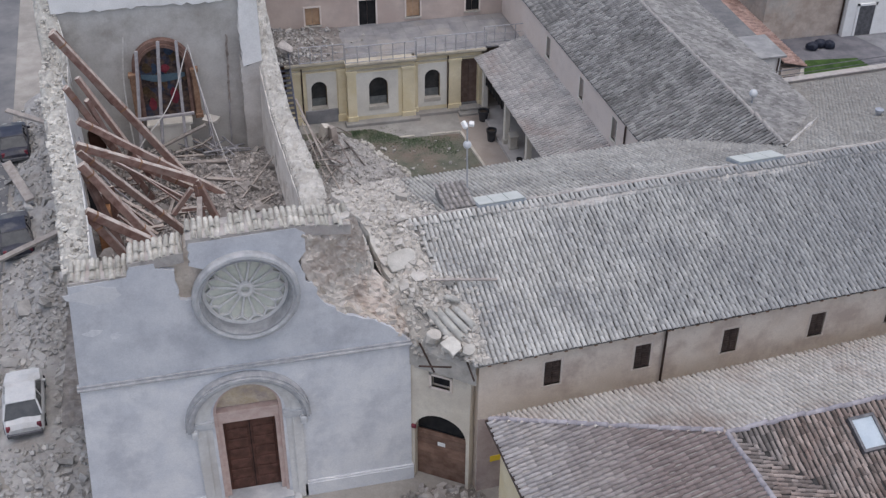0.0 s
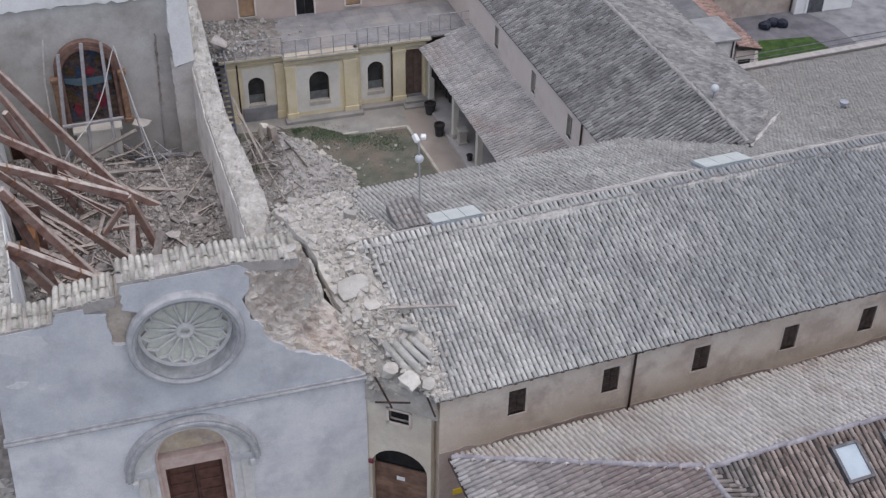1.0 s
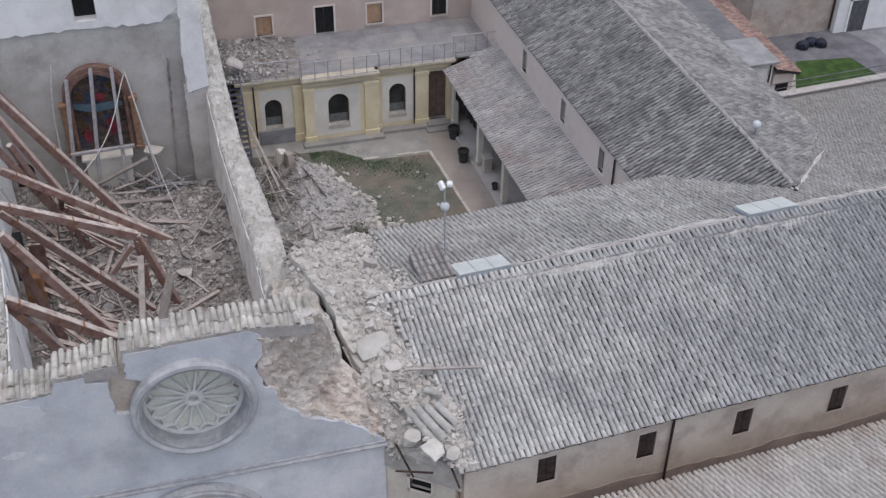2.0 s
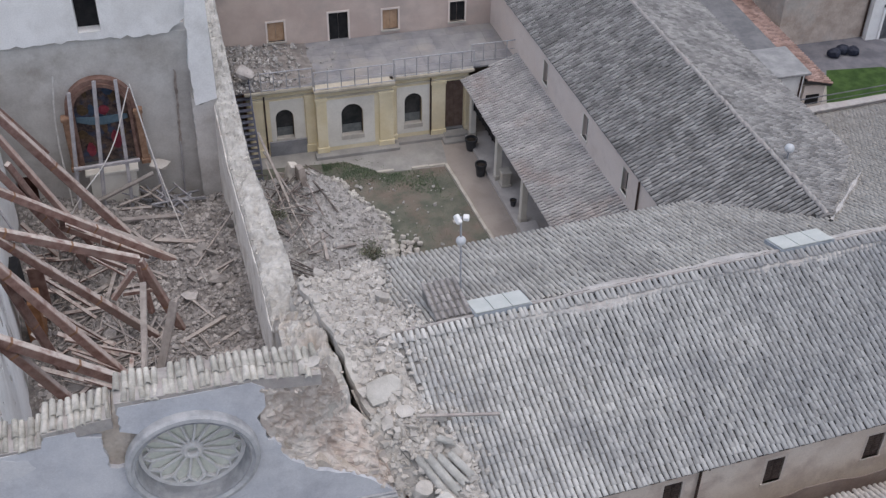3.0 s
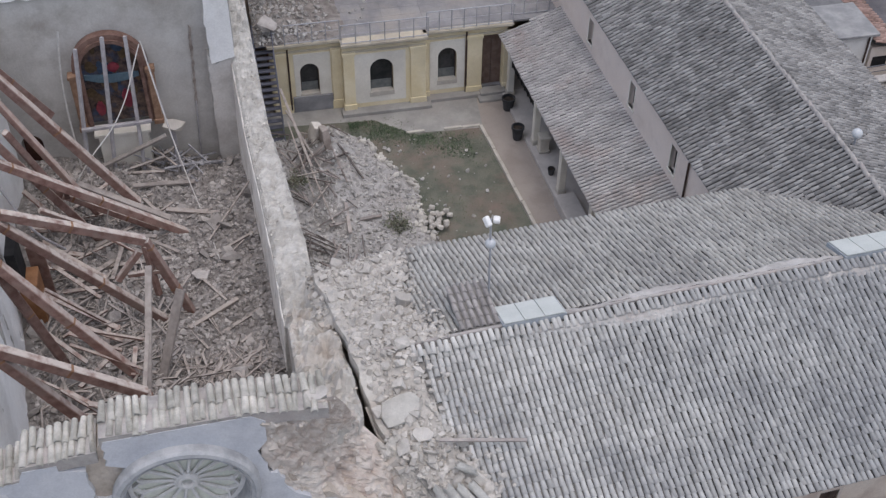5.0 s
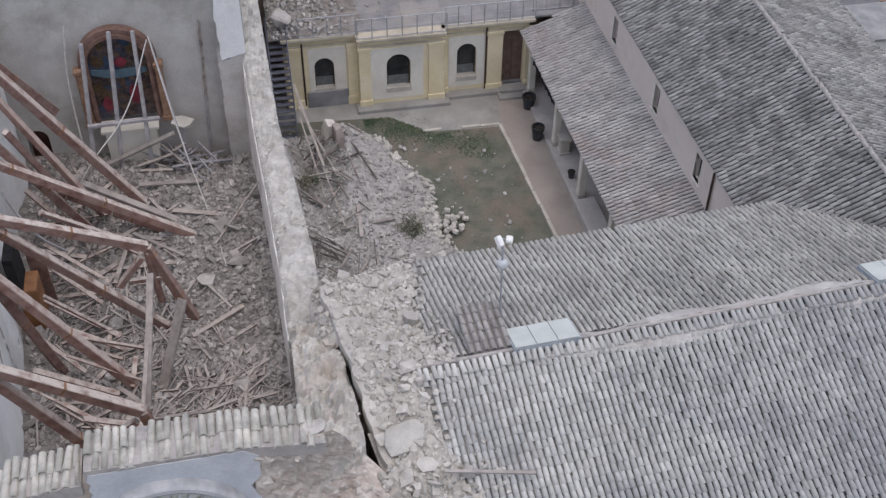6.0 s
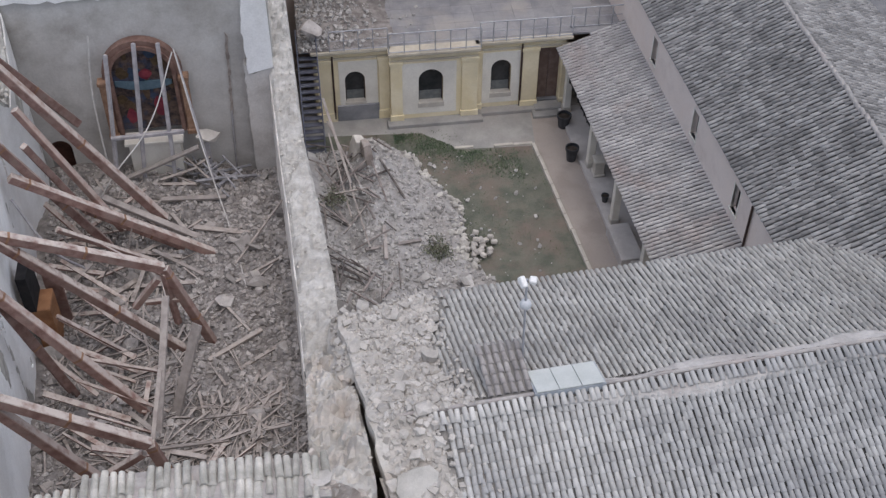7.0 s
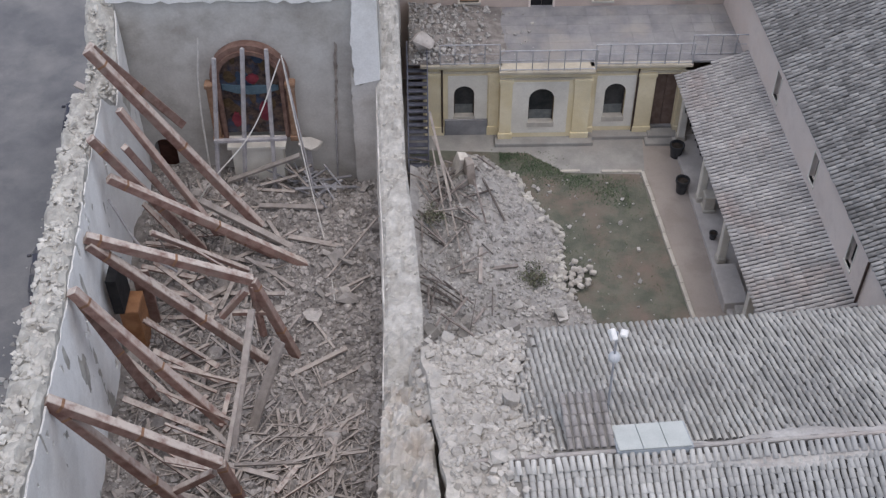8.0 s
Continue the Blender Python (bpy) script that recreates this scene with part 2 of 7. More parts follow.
M_FRAME4 = mat("orange_brown_wood", (0.23, 0.135, 0.085), (0.34, 0.215, 0.145), 4, 0.6, 0.3, 25)
M_FRAME3 = mat("orange_panel_wood", (0.22, 0.10, 0.045), (0.33, 0.165, 0.08), 2, 0.6, 0.2, 25)
M_CANVAS = mat("dark_canvas", (0.03, 0.022, 0.025), (0.13, 0.09, 0.07), 4, 0.5, 0.1, 12, stain=(0.05, 0.07, 0.12), stain_scale=1.6)
M_RED = mat("crimson_paint", (0.13, 0.02, 0.035), (0.24, 0.045, 0.06), 3, 0.5, 0.1)
M_BLUE = mat("blue_paint", (0.025, 0.04, 0.07), (0.05, 0.075, 0.12), 4, 0.5, 0.1)
M_CYAN = mat("pale_blue_paint", (0.08, 0.13, 0.165), (0.12, 0.18, 0.22), 4, 0.5, 0.1)
M_OCHRE = mat("ochre_paint", (0.06, 0.04, 0.022), (0.11, 0.075, 0.04), 6, 0.5, 0.1)
M_OCHRE2 = mat("umber_paint", (0.07, 0.046, 0.03), (0.12, 0.08, 0.05), 6, 0.5, 0.1)
M_PROP = mat("grey_prop_timber", (0.34, 0.325, 0.335), (0.46, 0.44, 0.45), 3, 0.85, 0.3)
M_SKYBASE = mat("blue_grey_upstand", (0.33, 0.36, 0.39), (0.42, 0.45, 0.48), 2, 0.6, 0.1)
M_TILE_H = mat("brown_grey_tile", (0.29, 0.27, 0.26), (0.40, 0.375, 0.36), 1.5, 0.9, 0.4, 30, vary=0.15)
M_TILE_R2 = mat("red_tile", (0.31, 0.205, 0.172), (0.42, 0.295, 0.255), 1.5, 0.9, 0.4, 30, vary=0.25)
M_GLOBE = mat("dull_white_globe", (0.50, 0.52, 0.54), (0.58, 0.59, 0.60), 2, 0.3, 0.02, spec=0.5)
M_POT = mat("dark_plastic", (0.03, 0.032, 0.036), (0.06, 0.062, 0.068), 3, 0.5, 0.1)
M_SOIL = mat("soil", (0.03, 0.025, 0.02), (0.07, 0.055, 0.045), 6, 0.95, 0.6)
M_LEAF = mat("dusty_leaf", (0.11, 0.125, 0.08), (0.22, 0.225, 0.165), 2, 0.8, 0.0, vary=0.35)
M_BLADE2 = mat("fresh_grass_blade", (0.10, 0.145, 0.085), (0.155, 0.195, 0.12), 1, 0.8, 0.0, vary=0.25)
M_BLADE = mat("grass_blade", (0.10, 0.13, 0.075), (0.165, 0.185, 0.115), 1, 0.8, 0.0, vary=0.3)
M_CARW = mat("dusty_white_paint", (0.58, 0.59, 0.60), (0.68, 0.68, 0.68), 2, 0.4, 0.05, stain=(0.46, 0.44, 0.42), spec=0.5)
M_CARD = mat("dark_car_paint", (0.02, 0.02, 0.035), (0.05, 0.05, 0.07), 2, 0.3, 0.02, stain=(0.16, 0.15, 0.14), stain_scale=0.9, spec=0.5)
M_CARGLASS = mat("car_glass", (0.03, 0.035, 0.04), (0.06, 0.065, 0.07), 2, 0.12, 0.0, spec=0.6)
M_TYRE = mat("tyre_rubber", (0.02, 0.02, 0.02), (0.04, 0.04, 0.04), 5, 0.9, 0.2)
M_NAVY = mat("navy_cover", (0.012, 0.015, 0.03), (0.03, 0.035, 0.055), 3, 0.6, 0.2)
M_SIGNY = mat("yellow_sign", (0.70, 0.50, 0.03), (0.78, 0.58, 0.06), 3, 0.5, 0.0)

M_TORNPALE = mat("torn_plaster_rubble", (0.45, 0.425, 0.385), (0.60, 0.575, 0.53), 1.3, 0.95, 1.0, 7, stain=(0.50, 0.45, 0.40), stain_scale=0.6)
M_LEDGE = mat("grey_mortar", (0.34, 0.32, 0.305), (0.46, 0.435, 0.41), 2.5, 0.95, 0.7, 18, stain=(0.42, 0.375, 0.355), stain_scale=1.1)
M_BASEWALL = mat("mauve_base_plaster", (0.40, 0.325, 0.30), (0.50, 0.42, 0.385), 0.9, 0.92, 0.4, 14, stain=(0.35, 0.28, 0.26), stain_scale=0.6)
# darker tone than the ring, on the recessed reveal only
M_REVEAL = mat("dark_reveal_stone", (0.27, 0.275, 0.285), (0.40, 0.405, 0.415), 2.2, 0.9, 0.4, 30)
M_FRAG = mat("weathered_sheet", (0.36, 0.355, 0.33), (0.49, 0.48, 0.45), 2.0, 0.92, 0.5, 25, stain=(0.28, 0.275, 0.26), stain_scale=1.5)
M_SLATED = mat("dark_slab_roof", (0.14, 0.142, 0.15), (0.20, 0.20, 0.205), 1.4, 0.9, 0.4)
M_RING = mat("weathered_ring_stone", (0.38, 0.39, 0.405), (0.49, 0.495, 0.505), 2.4, 0.9, 0.35, 30, stain=(0.31, 0.315, 0.325), stain_scale=1.1)
M_MORTAR = mat("pale_ridge_mortar", (0.43, 0.41, 0.39), (0.55, 0.53, 0.505), 2.5, 0.95, 0.8, 14, stain=(0.40, 0.37, 0.35), stain_scale=1.1)
M_HOOD = mat("weathered_hood_stone", (0.34, 0.345, 0.36), (0.46, 0.46, 0.47), 3, 0.9, 0.4, 30)
M_GATE = mat("dark_gate_wood", (0.15, 0.085, 0.06), (0.25, 0.155, 0.115), 2, 0.65, 0.3, 20, vary=0.2)
M_DUST2 = mat("pale_rubble_dust", (0.33, 0.32, 0.31), (0.44, 0.428, 0.415), 2.0, 0.98, 1.0, 9, stain=(0.32, 0.30, 0.28), stain_scale=0.7)
M_PLATF = mat("pinkish_floor", (0.43, 0.405, 0.39), (0.52, 0.495, 0.475), 1.2, 0.9, 0.2, 20)
M_CURTAIN = mat("grey_curtain", (0.13, 0.14, 0.14), (0.19, 0.20, 0.195), 3, 0.9, 0.2)
M_ROPE = mat("pale_rope", (0.50, 0.48, 0.46), (0.62, 0.60, 0.57), 4, 0.9, 0.2)
M_BLUEPLANK = mat("blue_grey_plank", (0.22, 0.22, 0.235), (0.37, 0.365, 0.38), 2.5, 0.9, 0.3, 30, vary=0.25)
# dark yard tone that includes the shadow beside the lawn
M_DARKYARD = mat("shaded_dark_paving", (0.12, 0.12, 0.135), (0.20, 0.195, 0.21), 0.8, 0.9, 0.3, 20)


# ---- builders ----
def tidy(ob, material, parent=None, label=""):
    if material:
        ob.data.materials.append(material)
    if parent:
        ob.parent = parent
    if label:
        ob["label"] = label
    return ob


def part(name, bm, material, parent=None, label=""):
    bmesh.ops.recalc_face_normals(bm, faces=bm.faces)
    me = bpy.data.meshes.new(name)
    bm.to_mesh(me)
    bm.free()
    return tidy(new(name, me), material, parent, label)


def raw(name, verts, faces, material, parent=None, label="", smooth=False):
    me = bpy.data.meshes.new(name)
    me.from_pydata([tuple(v) for v in verts], [], [tuple(f) for f in faces])
    if smooth:
        me.polygons.foreach_set("use_smooth", [True] * len(me.polygons))
    me.update()
    return tidy(new(name, me), material, parent, label)


def thing(name, label, category, group="", kind="", at=(0, 0, 0)):
    ob = new(name)
    ob.location = at
    return tagged(ob, label, category, group, kind)


def box(bm, lo, hi, m=None, bevel=0.0):
    c = [(a + b) / 2 for a, b in zip(lo, hi)]
    s = [abs(b - a) for a, b in zip(lo, hi)]
    mm = Matrix.Translation(c) @ Matrix.Diagonal((*s, 1))
    if m is not None:
        mm = m @ mm
    vs = bmesh.ops.create_cube(bm, size=1, matrix=mm)["verts"]
    if bevel:
        es = list({e for v in vs for e in v.link_edges})
        bmesh.ops.bevel(bm, geom=es, offset=bevel, segments=1, affect="EDGES")
    return bm


def boxes(*items, m=None, bevel=0.0):
    bm = bmesh.new()
    for lo, hi in items:
        box(bm, lo, hi, m, bevel)
    return bm


def prism(bm, poly, d0, d1, axis="y", m=None):
    """A polygon in two axes pushed from d0 to d1 along the third."""
    def at(p, d):
        v = {"y": (p[0], d, p[1]), "z": (p[0], p[1], d), "x": (d, p[0], p[1])}[axis]
        return m @ Vector(v) if m is not None else Vector(v)
    a = [bm.verts.new(at(p, d0)) for p in poly]
    b = [bm.verts.new(at(p, d1)) for p in poly]
    bm.faces.new(a)
    bm.faces.new(b[::-1])
    for i in range(len(poly)):
        j = (i + 1) % len(poly)
        bm.faces.new((a[i], b[i], b[j], a[j]))
    return bm


def beam(bm, p, q, w, h, roll=0.0):
    """A squared timber from p to q."""
    p, q = Vector(p), Vector(q)
    d = q - p
    m = Matrix.Translation((p + q) / 2) @ d.to_track_quat("Z", "Y").to_matrix().to_4x4() @ pose(0, 0, 0, 0, 0, roll)
    return box(bm, (-w / 2, -h / 2, -d.length / 2), (w / 2, h / 2, d.length / 2), m, min(w, h) * 0.08)


def tube(bm, p, q, r, seg=8, r2=None):
    p, q = Vector(p), Vector(q)
    d = q - p
    m = Matrix.Translation((p + q) / 2) @ d.to_track_quat("Z", "Y").to_matrix().to_4x4()
    bmesh.ops.create_cone(bm, cap_ends=True, segments=seg, radius1=r, radius2=r if r2 is None else r2, depth=d.length, matrix=m)
    return bm


def arch_poly(x0, x1, z0, zs, n=10, rise=None):
    """Outline of an opening with a round head springing at zs."""
    c, r = (x0 + x1) / 2, (x1 - x0) / 2
    rise = r if rise is None else rise
    return [(x0, z0), (x1, z0)] + [(c + r * math.cos(math.pi * i / n), zs + rise * math.sin(math.pi * i / n)) for i in range(n + 1)]


def holed(bm, outer, holes, d0, d1, axis="y", m=None):
    """A wall: a polygon with openings cut right through it."""
    def at(p, d):
        v = {"y": (p[0], d, p[1]), "z": (p[0], p[1], d), "x": (d, p[0], p[1])}[axis]
        return m @ Vector(v) if m is not None else Vector(v)
    rings = []
    for d in (d0, d1):
        edges = []
        ring = []
        for poly in [outer] + holes:
            vs = [bm.verts.new(at(p, d)) for p in poly]
            ring.append(vs)
            edges += [bm.edges.new((vs[i], vs[(i + 1) % len(vs)])) for i in range(len(vs))]
        bmesh.ops.triangle_fill(bm, edges=edges, use_beauty=True)
        rings.append(ring)
    for a, b in zip(*rings):
        for i in range(len(a)):
            j = (i + 1) % len(a)
            bm.faces.new((a[i], b[i], b[j], a[j]))
    return bm


def inside(poly, a, b):
    c = np.zeros(a.shape, bool)
    n = len(poly)
    for i in range(n):
        (x1, y1), (x2, y2) = poly[i], poly[(i + 1) % n]
        cross = ((y1 > b) != (y2 > b)) & (a < (x2 - x1) * (b - y1) / ((y2 - y1) if y2 != y1 else 1e-9) + x1)
        c ^= cross
    return c


def tile_shape(length=0.40, r0=0.068, r1=0.086, seg=5, tip=0.04):
    """A barrel tile: along y from the narrow upper end to the wide lower one, with a lip's thickness at the end."""
    v, f = [], []
    for y, r, lift in ((0, r0, 0.0), (length, r1, tip), (length, r1 * 0.76, tip * 0.4)):
        for i in range(seg + 1):
            t = math.pi * i / seg
            v.append((-r * math.cos(t), y, lift + r * 0.95 * math.sin(t)))
    k = seg + 1
    for row in range(2):
        for i in range(seg):
            f.append((row * k + i, row * k + i + 1, (row + 1) * k + i + 1, (row + 1) * k + i))
    return np.array(v), f


TILE_V, TILE_F = tile_shape()
TILE_STRAIGHT = tile_shape(0.40, 0.067, 0.080, 5, 0.034)[0]
TILE_FINE = tile_shape(0.40, 0.066, 0.074, 5, 0.022)[0]
TILE_MESH = {}


def tile_roof(parent, name, origin, along, down, poly, material, spacing=0.192, expo=0.31, thick=0.16, pick=None, skew=0.0, label="", wild=1.0, part_name="roof_tile", cover=None, straight=False, bed=None):
    """A roof slope: a slab with courses of barrel tiles. poly is in metres along the ridge and down the slope.
    pick: (a, b) round which the 300 nearest tiles become pieces of their own."""
    rng = np.random.default_rng(len(name) * 7 + len(poly))
    o, A, D = Vector(origin), Vector(along).normalized(), Vector(down).normalized()
    N = A.cross(D).normalized()
    if N.z < 0:
        N = -N
    bm = bmesh.new()
    top = [bm.verts.new(o + A * a + D * b) for a, b in poly]
    low = [bm.verts.new(o + A * a + D * b - N * thick) for a, b in poly]
    bm.faces.new(top)
    bm.faces.new(low[::-1])
    for i in range(len(poly)):
        j = (i + 1) % len(poly)
        bm.faces.new((top[i], low[i], low[j], top[j]))
    roof = part("roof", bm, bed or M_BED, parent, label)
    aa, bb = [p[0] for p in poly], [p[1] for p in poly]
    ga, gb = np.meshgrid(np.arange(min(aa), max(aa), spacing), np.arange(min(bb) - 0.05, max(bb), expo))
    rows = np.round((gb - gb.min()) / expo).astype(int)
    ga = ga + skew * gb
    a, b = ga.ravel(), gb.ravel()
    fray = rng.normal(0, 0.2, len(a)) if cover else 0.0
    keep = inside(cover or poly, a + fray, b + 0.25)
    a, b = a[keep], b[keep]
    n = len(a)
    a = a + rng.normal(0, 0.010 * wild, n)
    b = b + rng.normal(0, 0.014 * wild, n)
    rot = rng.normal(0, 0.035 * wild, n)
    lift = 0.005 + np.abs(rng.normal(0, 0.008 * wild, n))
    sc = 1 + rng.normal(0, 0.04, n)
    single = np.zeros(n, bool)
    if pick is not None:
        order = np.argsort((a - pick[0]) ** 2 + (b - pick[1]) ** 2)
        single[order[:290]] = True
    base = np.array([A, D, N])
    T = TILE_FINE if straight == "fine" else TILE_STRAIGHT if straight else TILE_V
    cs, sn = np.cos(rot), np.sin(rot)
    j = ~single
    x = T[None, :, 0] * (sc * cs)[j, None] - T[None, :, 1] * sn[j, None] + a[j, None]
    y = T[None, :, 0] * sn[j, None] + T[None, :, 1] * cs[j, None] + b[j, None]
    z = T[None, :, 2] * sc[j, None] + lift[j, None]
    P = np.stack([x, y, z], -1) @ base + np.array(o)
    k = len(T)
    F = (np.array(TILE_F)[None] + (np.arange(j.sum()) * k)[:, None, None]).reshape(-1, 4)
    ob = raw("tile_course", P.reshape(-1, 3), F.tolist(), material, roof, smooth=True)
    ob["kind"] = "stuff"
    if pick is not None:
        key = (material.name, straight)
        if key not in TILE_MESH:
            me = bpy.data.meshes.new("roof_tile")
            me.from_pydata([tuple(v) for v in T], [], TILE_F)
            me.polygons.foreach_set("use_smooth", [True] * len(me.polygons))
            me.materials.append(material)
            TILE_MESH[key] = me
        R = Matrix((A, D, N)).transposed().to_4x4()
        for i in np.nonzero(single)[0]:
            t = new(part_name, TILE_MESH[key])
            t.parent = roof
            t.matrix_basis = Matrix.Translation(o + A * float(a[i]) + D * float(b[i]) + N * float(lift[i])) @ R @ pose(0, 0, 0, 0, 0, math.degrees(rot[i])) @ Matrix.Diagonal((float(sc[i]), 1, float(sc[i]), 1))
    return roof


def ridge_tiles(parent, p, q, material, name="ridge_tile", step=0.36, r=0.13, wild=1.0):
    """A row of barrel tiles laid along a ridge or hip."""
    p, q = Vector(p), Vector(q)
    d = q - p
    n = max(1, int(d.length / step))
    key = (material.name, r)
    if key not in TILE_MESH:
        v, f = tile_shape(0.44, r * 0.85, r, 6)
        me = bpy.data.meshes.new(name)
        me.from_pydata([tuple(c) for c in v], [], f)
        me.polygons.foreach_set("use_smooth", [True] * len(me.polygons))
        me.materials.append(material)
        TILE_MESH[key] = me
    y = d.normalized()
    x = y.cross(Vector((0, 0, 1))).normalized()
    R = Matrix((x, y, x.cross(y))).transposed().to_4x4()
    rr = random.Random(n)
    for i in range(n):
        t = new(name, TILE_MESH[key])
        t.parent = parent
        c = p + y * (i * step) + Vector((rr.gauss(0, 0.012), rr.gauss(0, 0.012), rr.gauss(0, 0.008))) * wild
        t.matrix_basis = Matrix.Translation(c) @ R @ pose(0, 0, 0, rr.gauss(0, 1.5), rr.gauss(0, 2), rr.gauss(0, 2.5) * wild)


def ridge_course(parent, x0, x1, material):
    """The short course of tiles just below the wing's ridge, on its own mortar bed."""
    rr = random.Random(5)
    v, f = tile_shape(0.40, 0.07, 0.088, 5)
    me = bpy.data.meshes.new("ridge_tile")
    me.from_pydata([tuple(c) for c in v], [], f)
    me.polygons.foreach_set("use_smooth", [True] * len(me.polygons))
    me.materials.append(material)
    A, D = wdir(1, 0, 0), wdir(0, -math.cos(SL), -math.sin(SL))
    N = -A.cross(D)
    if N.z < 0:
        N = -N
    R = Matrix((A, D, N)).transposed().to_4x4()
    o = wv(0, 0, RZW)
    for i in range(int((x1 - x0) / 0.2)):
        t = new("ridge_tile", me)
        t.parent = parent
        c = o + A * (x0 + i * 0.2 + rr.gauss(0, 0.012)) + D * (0.05 + rr.gauss(0, 0.015)) + N * (0.09 + rr.gauss(0, 0.008))
        t.matrix_basis = Matrix.Translation(c) @ R @ pose(0, 0, 0, rr.gauss(0, 2), 0, rr.gauss(0, 3))


def stones(name, pts, sizes, material, parent=None, seed=1, label="", flat=0.7, blocky=0.72):
    """Many broken stones as one mesh: most of them chipped blocks, the rest rounder lumps."""
    rng = np.random.default_rng(seed)
    g = (1 + 5 ** 0.5) / 2
    lump = np.array([(-1, g, 0), (1, g, 0), (-1, -g, 0), (1, -g, 0), (0, -1, g), (0, 1, g), (0, -1, -g), (0, 1, -g), (g, 0, -1), (g, 0, 1), (-g, 0, -1), (-g, 0, 1)], float) * 0.33
    F1 = np.array([(0, 11, 5), (0, 5, 1), (0, 1, 7), (0, 7, 10), (0, 10, 11), (1, 5, 9), (5, 11, 4), (11, 10, 2), (10, 7, 6), (7, 1, 8), (3, 9, 4), (3, 4, 2), (3, 2, 6), (3, 6, 8), (3, 8, 9), (4, 9, 5), (2, 4, 11), (6, 2, 10), (8, 6, 7), (9, 8, 1)])
    block = np.array([(x, y, z) for z in (-1, 1) for y in (-1, 1) for x in (-1, 1)], float) * 0.46
    F2 = np.array([(0, 2, 3), (0, 3, 1), (4, 5, 7), (4, 7, 6), (0, 1, 5), (0, 5, 4), (2, 6, 7), (2, 7, 3), (0, 4, 6), (0, 6, 2), (1, 3, 7), (1, 7, 5)])
    pts, sizes = np.asarray(pts, float), np.asarray(sizes, float)
    pick = rng.random(len(pts)) < blocky
    allv, allf, off = [], [], 0
    for base, F0, sel in ((block, F2, pick), (lump, F1, ~pick)):
        n = int(sel.sum())
        if not n:
            continue
        V = np.repeat(base[None], n, 0)
        V = V * (1 + rng.uniform(-0.34, 0.34, V.shape)) + rng.uniform(-0.07, 0.07, V.shape)
        V *= np.stack([rng.uniform(0.7, 1.35, n), rng.uniform(0.6, 1.1, n), rng.uniform(0.35, 0.9, n) * flat / 0.7], -1)[:, None]
        q = rng.normal(size=(n, 4)) * np.array([1, 0.3, 0.3, 1])
        q /= np.linalg.norm(q, axis=1)[:, None]
        w, x, y, z = q.T
        R = np.stack([np.stack([1 - 2 * (y * y + z * z), 2 * (x * y - z * w), 2 * (x * z + y * w)], -1),
                      np.stack([2 * (x * y + z * w), 1 - 2 * (x * x + z * z), 2 * (y * z - x * w)], -1),
                      np.stack([2 * (x * z - y * w), 2 * (y * z + x * w), 1 - 2 * (x * x + y * y)], -1)], -2)
        V = np.einsum("nij,nkj->nki", R, V) * sizes[sel][:, None, None] + pts[sel][:, None]
        k = len(base)
        allv.append(V.reshape(-1, 3))
        allf.append((F0[None] + (np.arange(n) * k)[:, None, None]).reshape(-1, 3) + off)
        off += n * k
    ob = raw(name, np.concatenate(allv), np.concatenate(allf).tolist(), material, parent, label)
    ob["kind"] = "stuff"
    return ob


def splinters(name, segs, material, parent=None, seed=1):
    """Many broken laths and boards as one mesh: rows of (p, q, width, thickness)."""
    bm_v, bm_f = [], []
    for p, q, w, h in segs:
        p, q = Vector(p), Vector(q)
        d = (q - p).normalized()
        s = d.cross(Vector((0.1, 0.05, 1))).normalized()
        u = s.cross(d)
        k = len(bm_v)
        for e in (p, q):
            for a, b in ((-1, -1), (1, -1), (1, 1), (-1, 1)):
                bm_v.append(e + s * (a * w / 2) + u * (b * h / 2))
        bm_f += [(k, k + 1, k + 5, k + 4), (k + 1, k + 2, k + 6, k + 5), (k + 2, k + 3, k + 7, k + 6), (k + 3, k, k + 4, k + 7), (k + 3, k + 2, k + 1, k), (k + 4, k + 5, k + 6, k + 7)]
    ob = raw(name, bm_v, bm_f, material, parent)
    ob["kind"] = "stuff"
    return ob


def fbm(x, y, s=1.0, seed=0.0):
    return noise.fractal(Vector((x * s + seed, y * s - seed, seed * 0.37)), 0.9, 2.1, 5)


def height_sheet(name, x0, x1, y0, y1, step, fn, material, parent=None, label="", base=None):
    """A heap's surface over a rectangle of the plan, closed down to base."""
    nx, ny = int((x1 - x0) / step) + 1, int((y1 - y0) / step) + 1
    xs, ys = np.linspace(x0, x1, nx), np.linspace(y0, y1, ny)
    v = [(x, y, fn(x, y)) for y in ys for x in xs]
    f = [(j * nx + i, j * nx + i + 1, (j + 1) * nx + i + 1, (j + 1) * nx + i) for j in range(ny - 1) for i in range(nx - 1)]
    if base is not None:
        ring = [i for i in range(nx)] + [j * nx + nx - 1 for j in range(1, ny)] + [(ny - 1) * nx + i for i in range(nx - 2, -1, -1)] + [j * nx for j in range(ny - 2, 0, -1)]
        k = len(v)
        v += [(v[i][0], v[i][1], base) for i in ring]
        m = len(ring)
        f += [(ring[(i + 1) % m], ring[i], k + i, k + (i + 1) % m) for i in range(m)]
    return raw(name, v, f, material, parent, label)

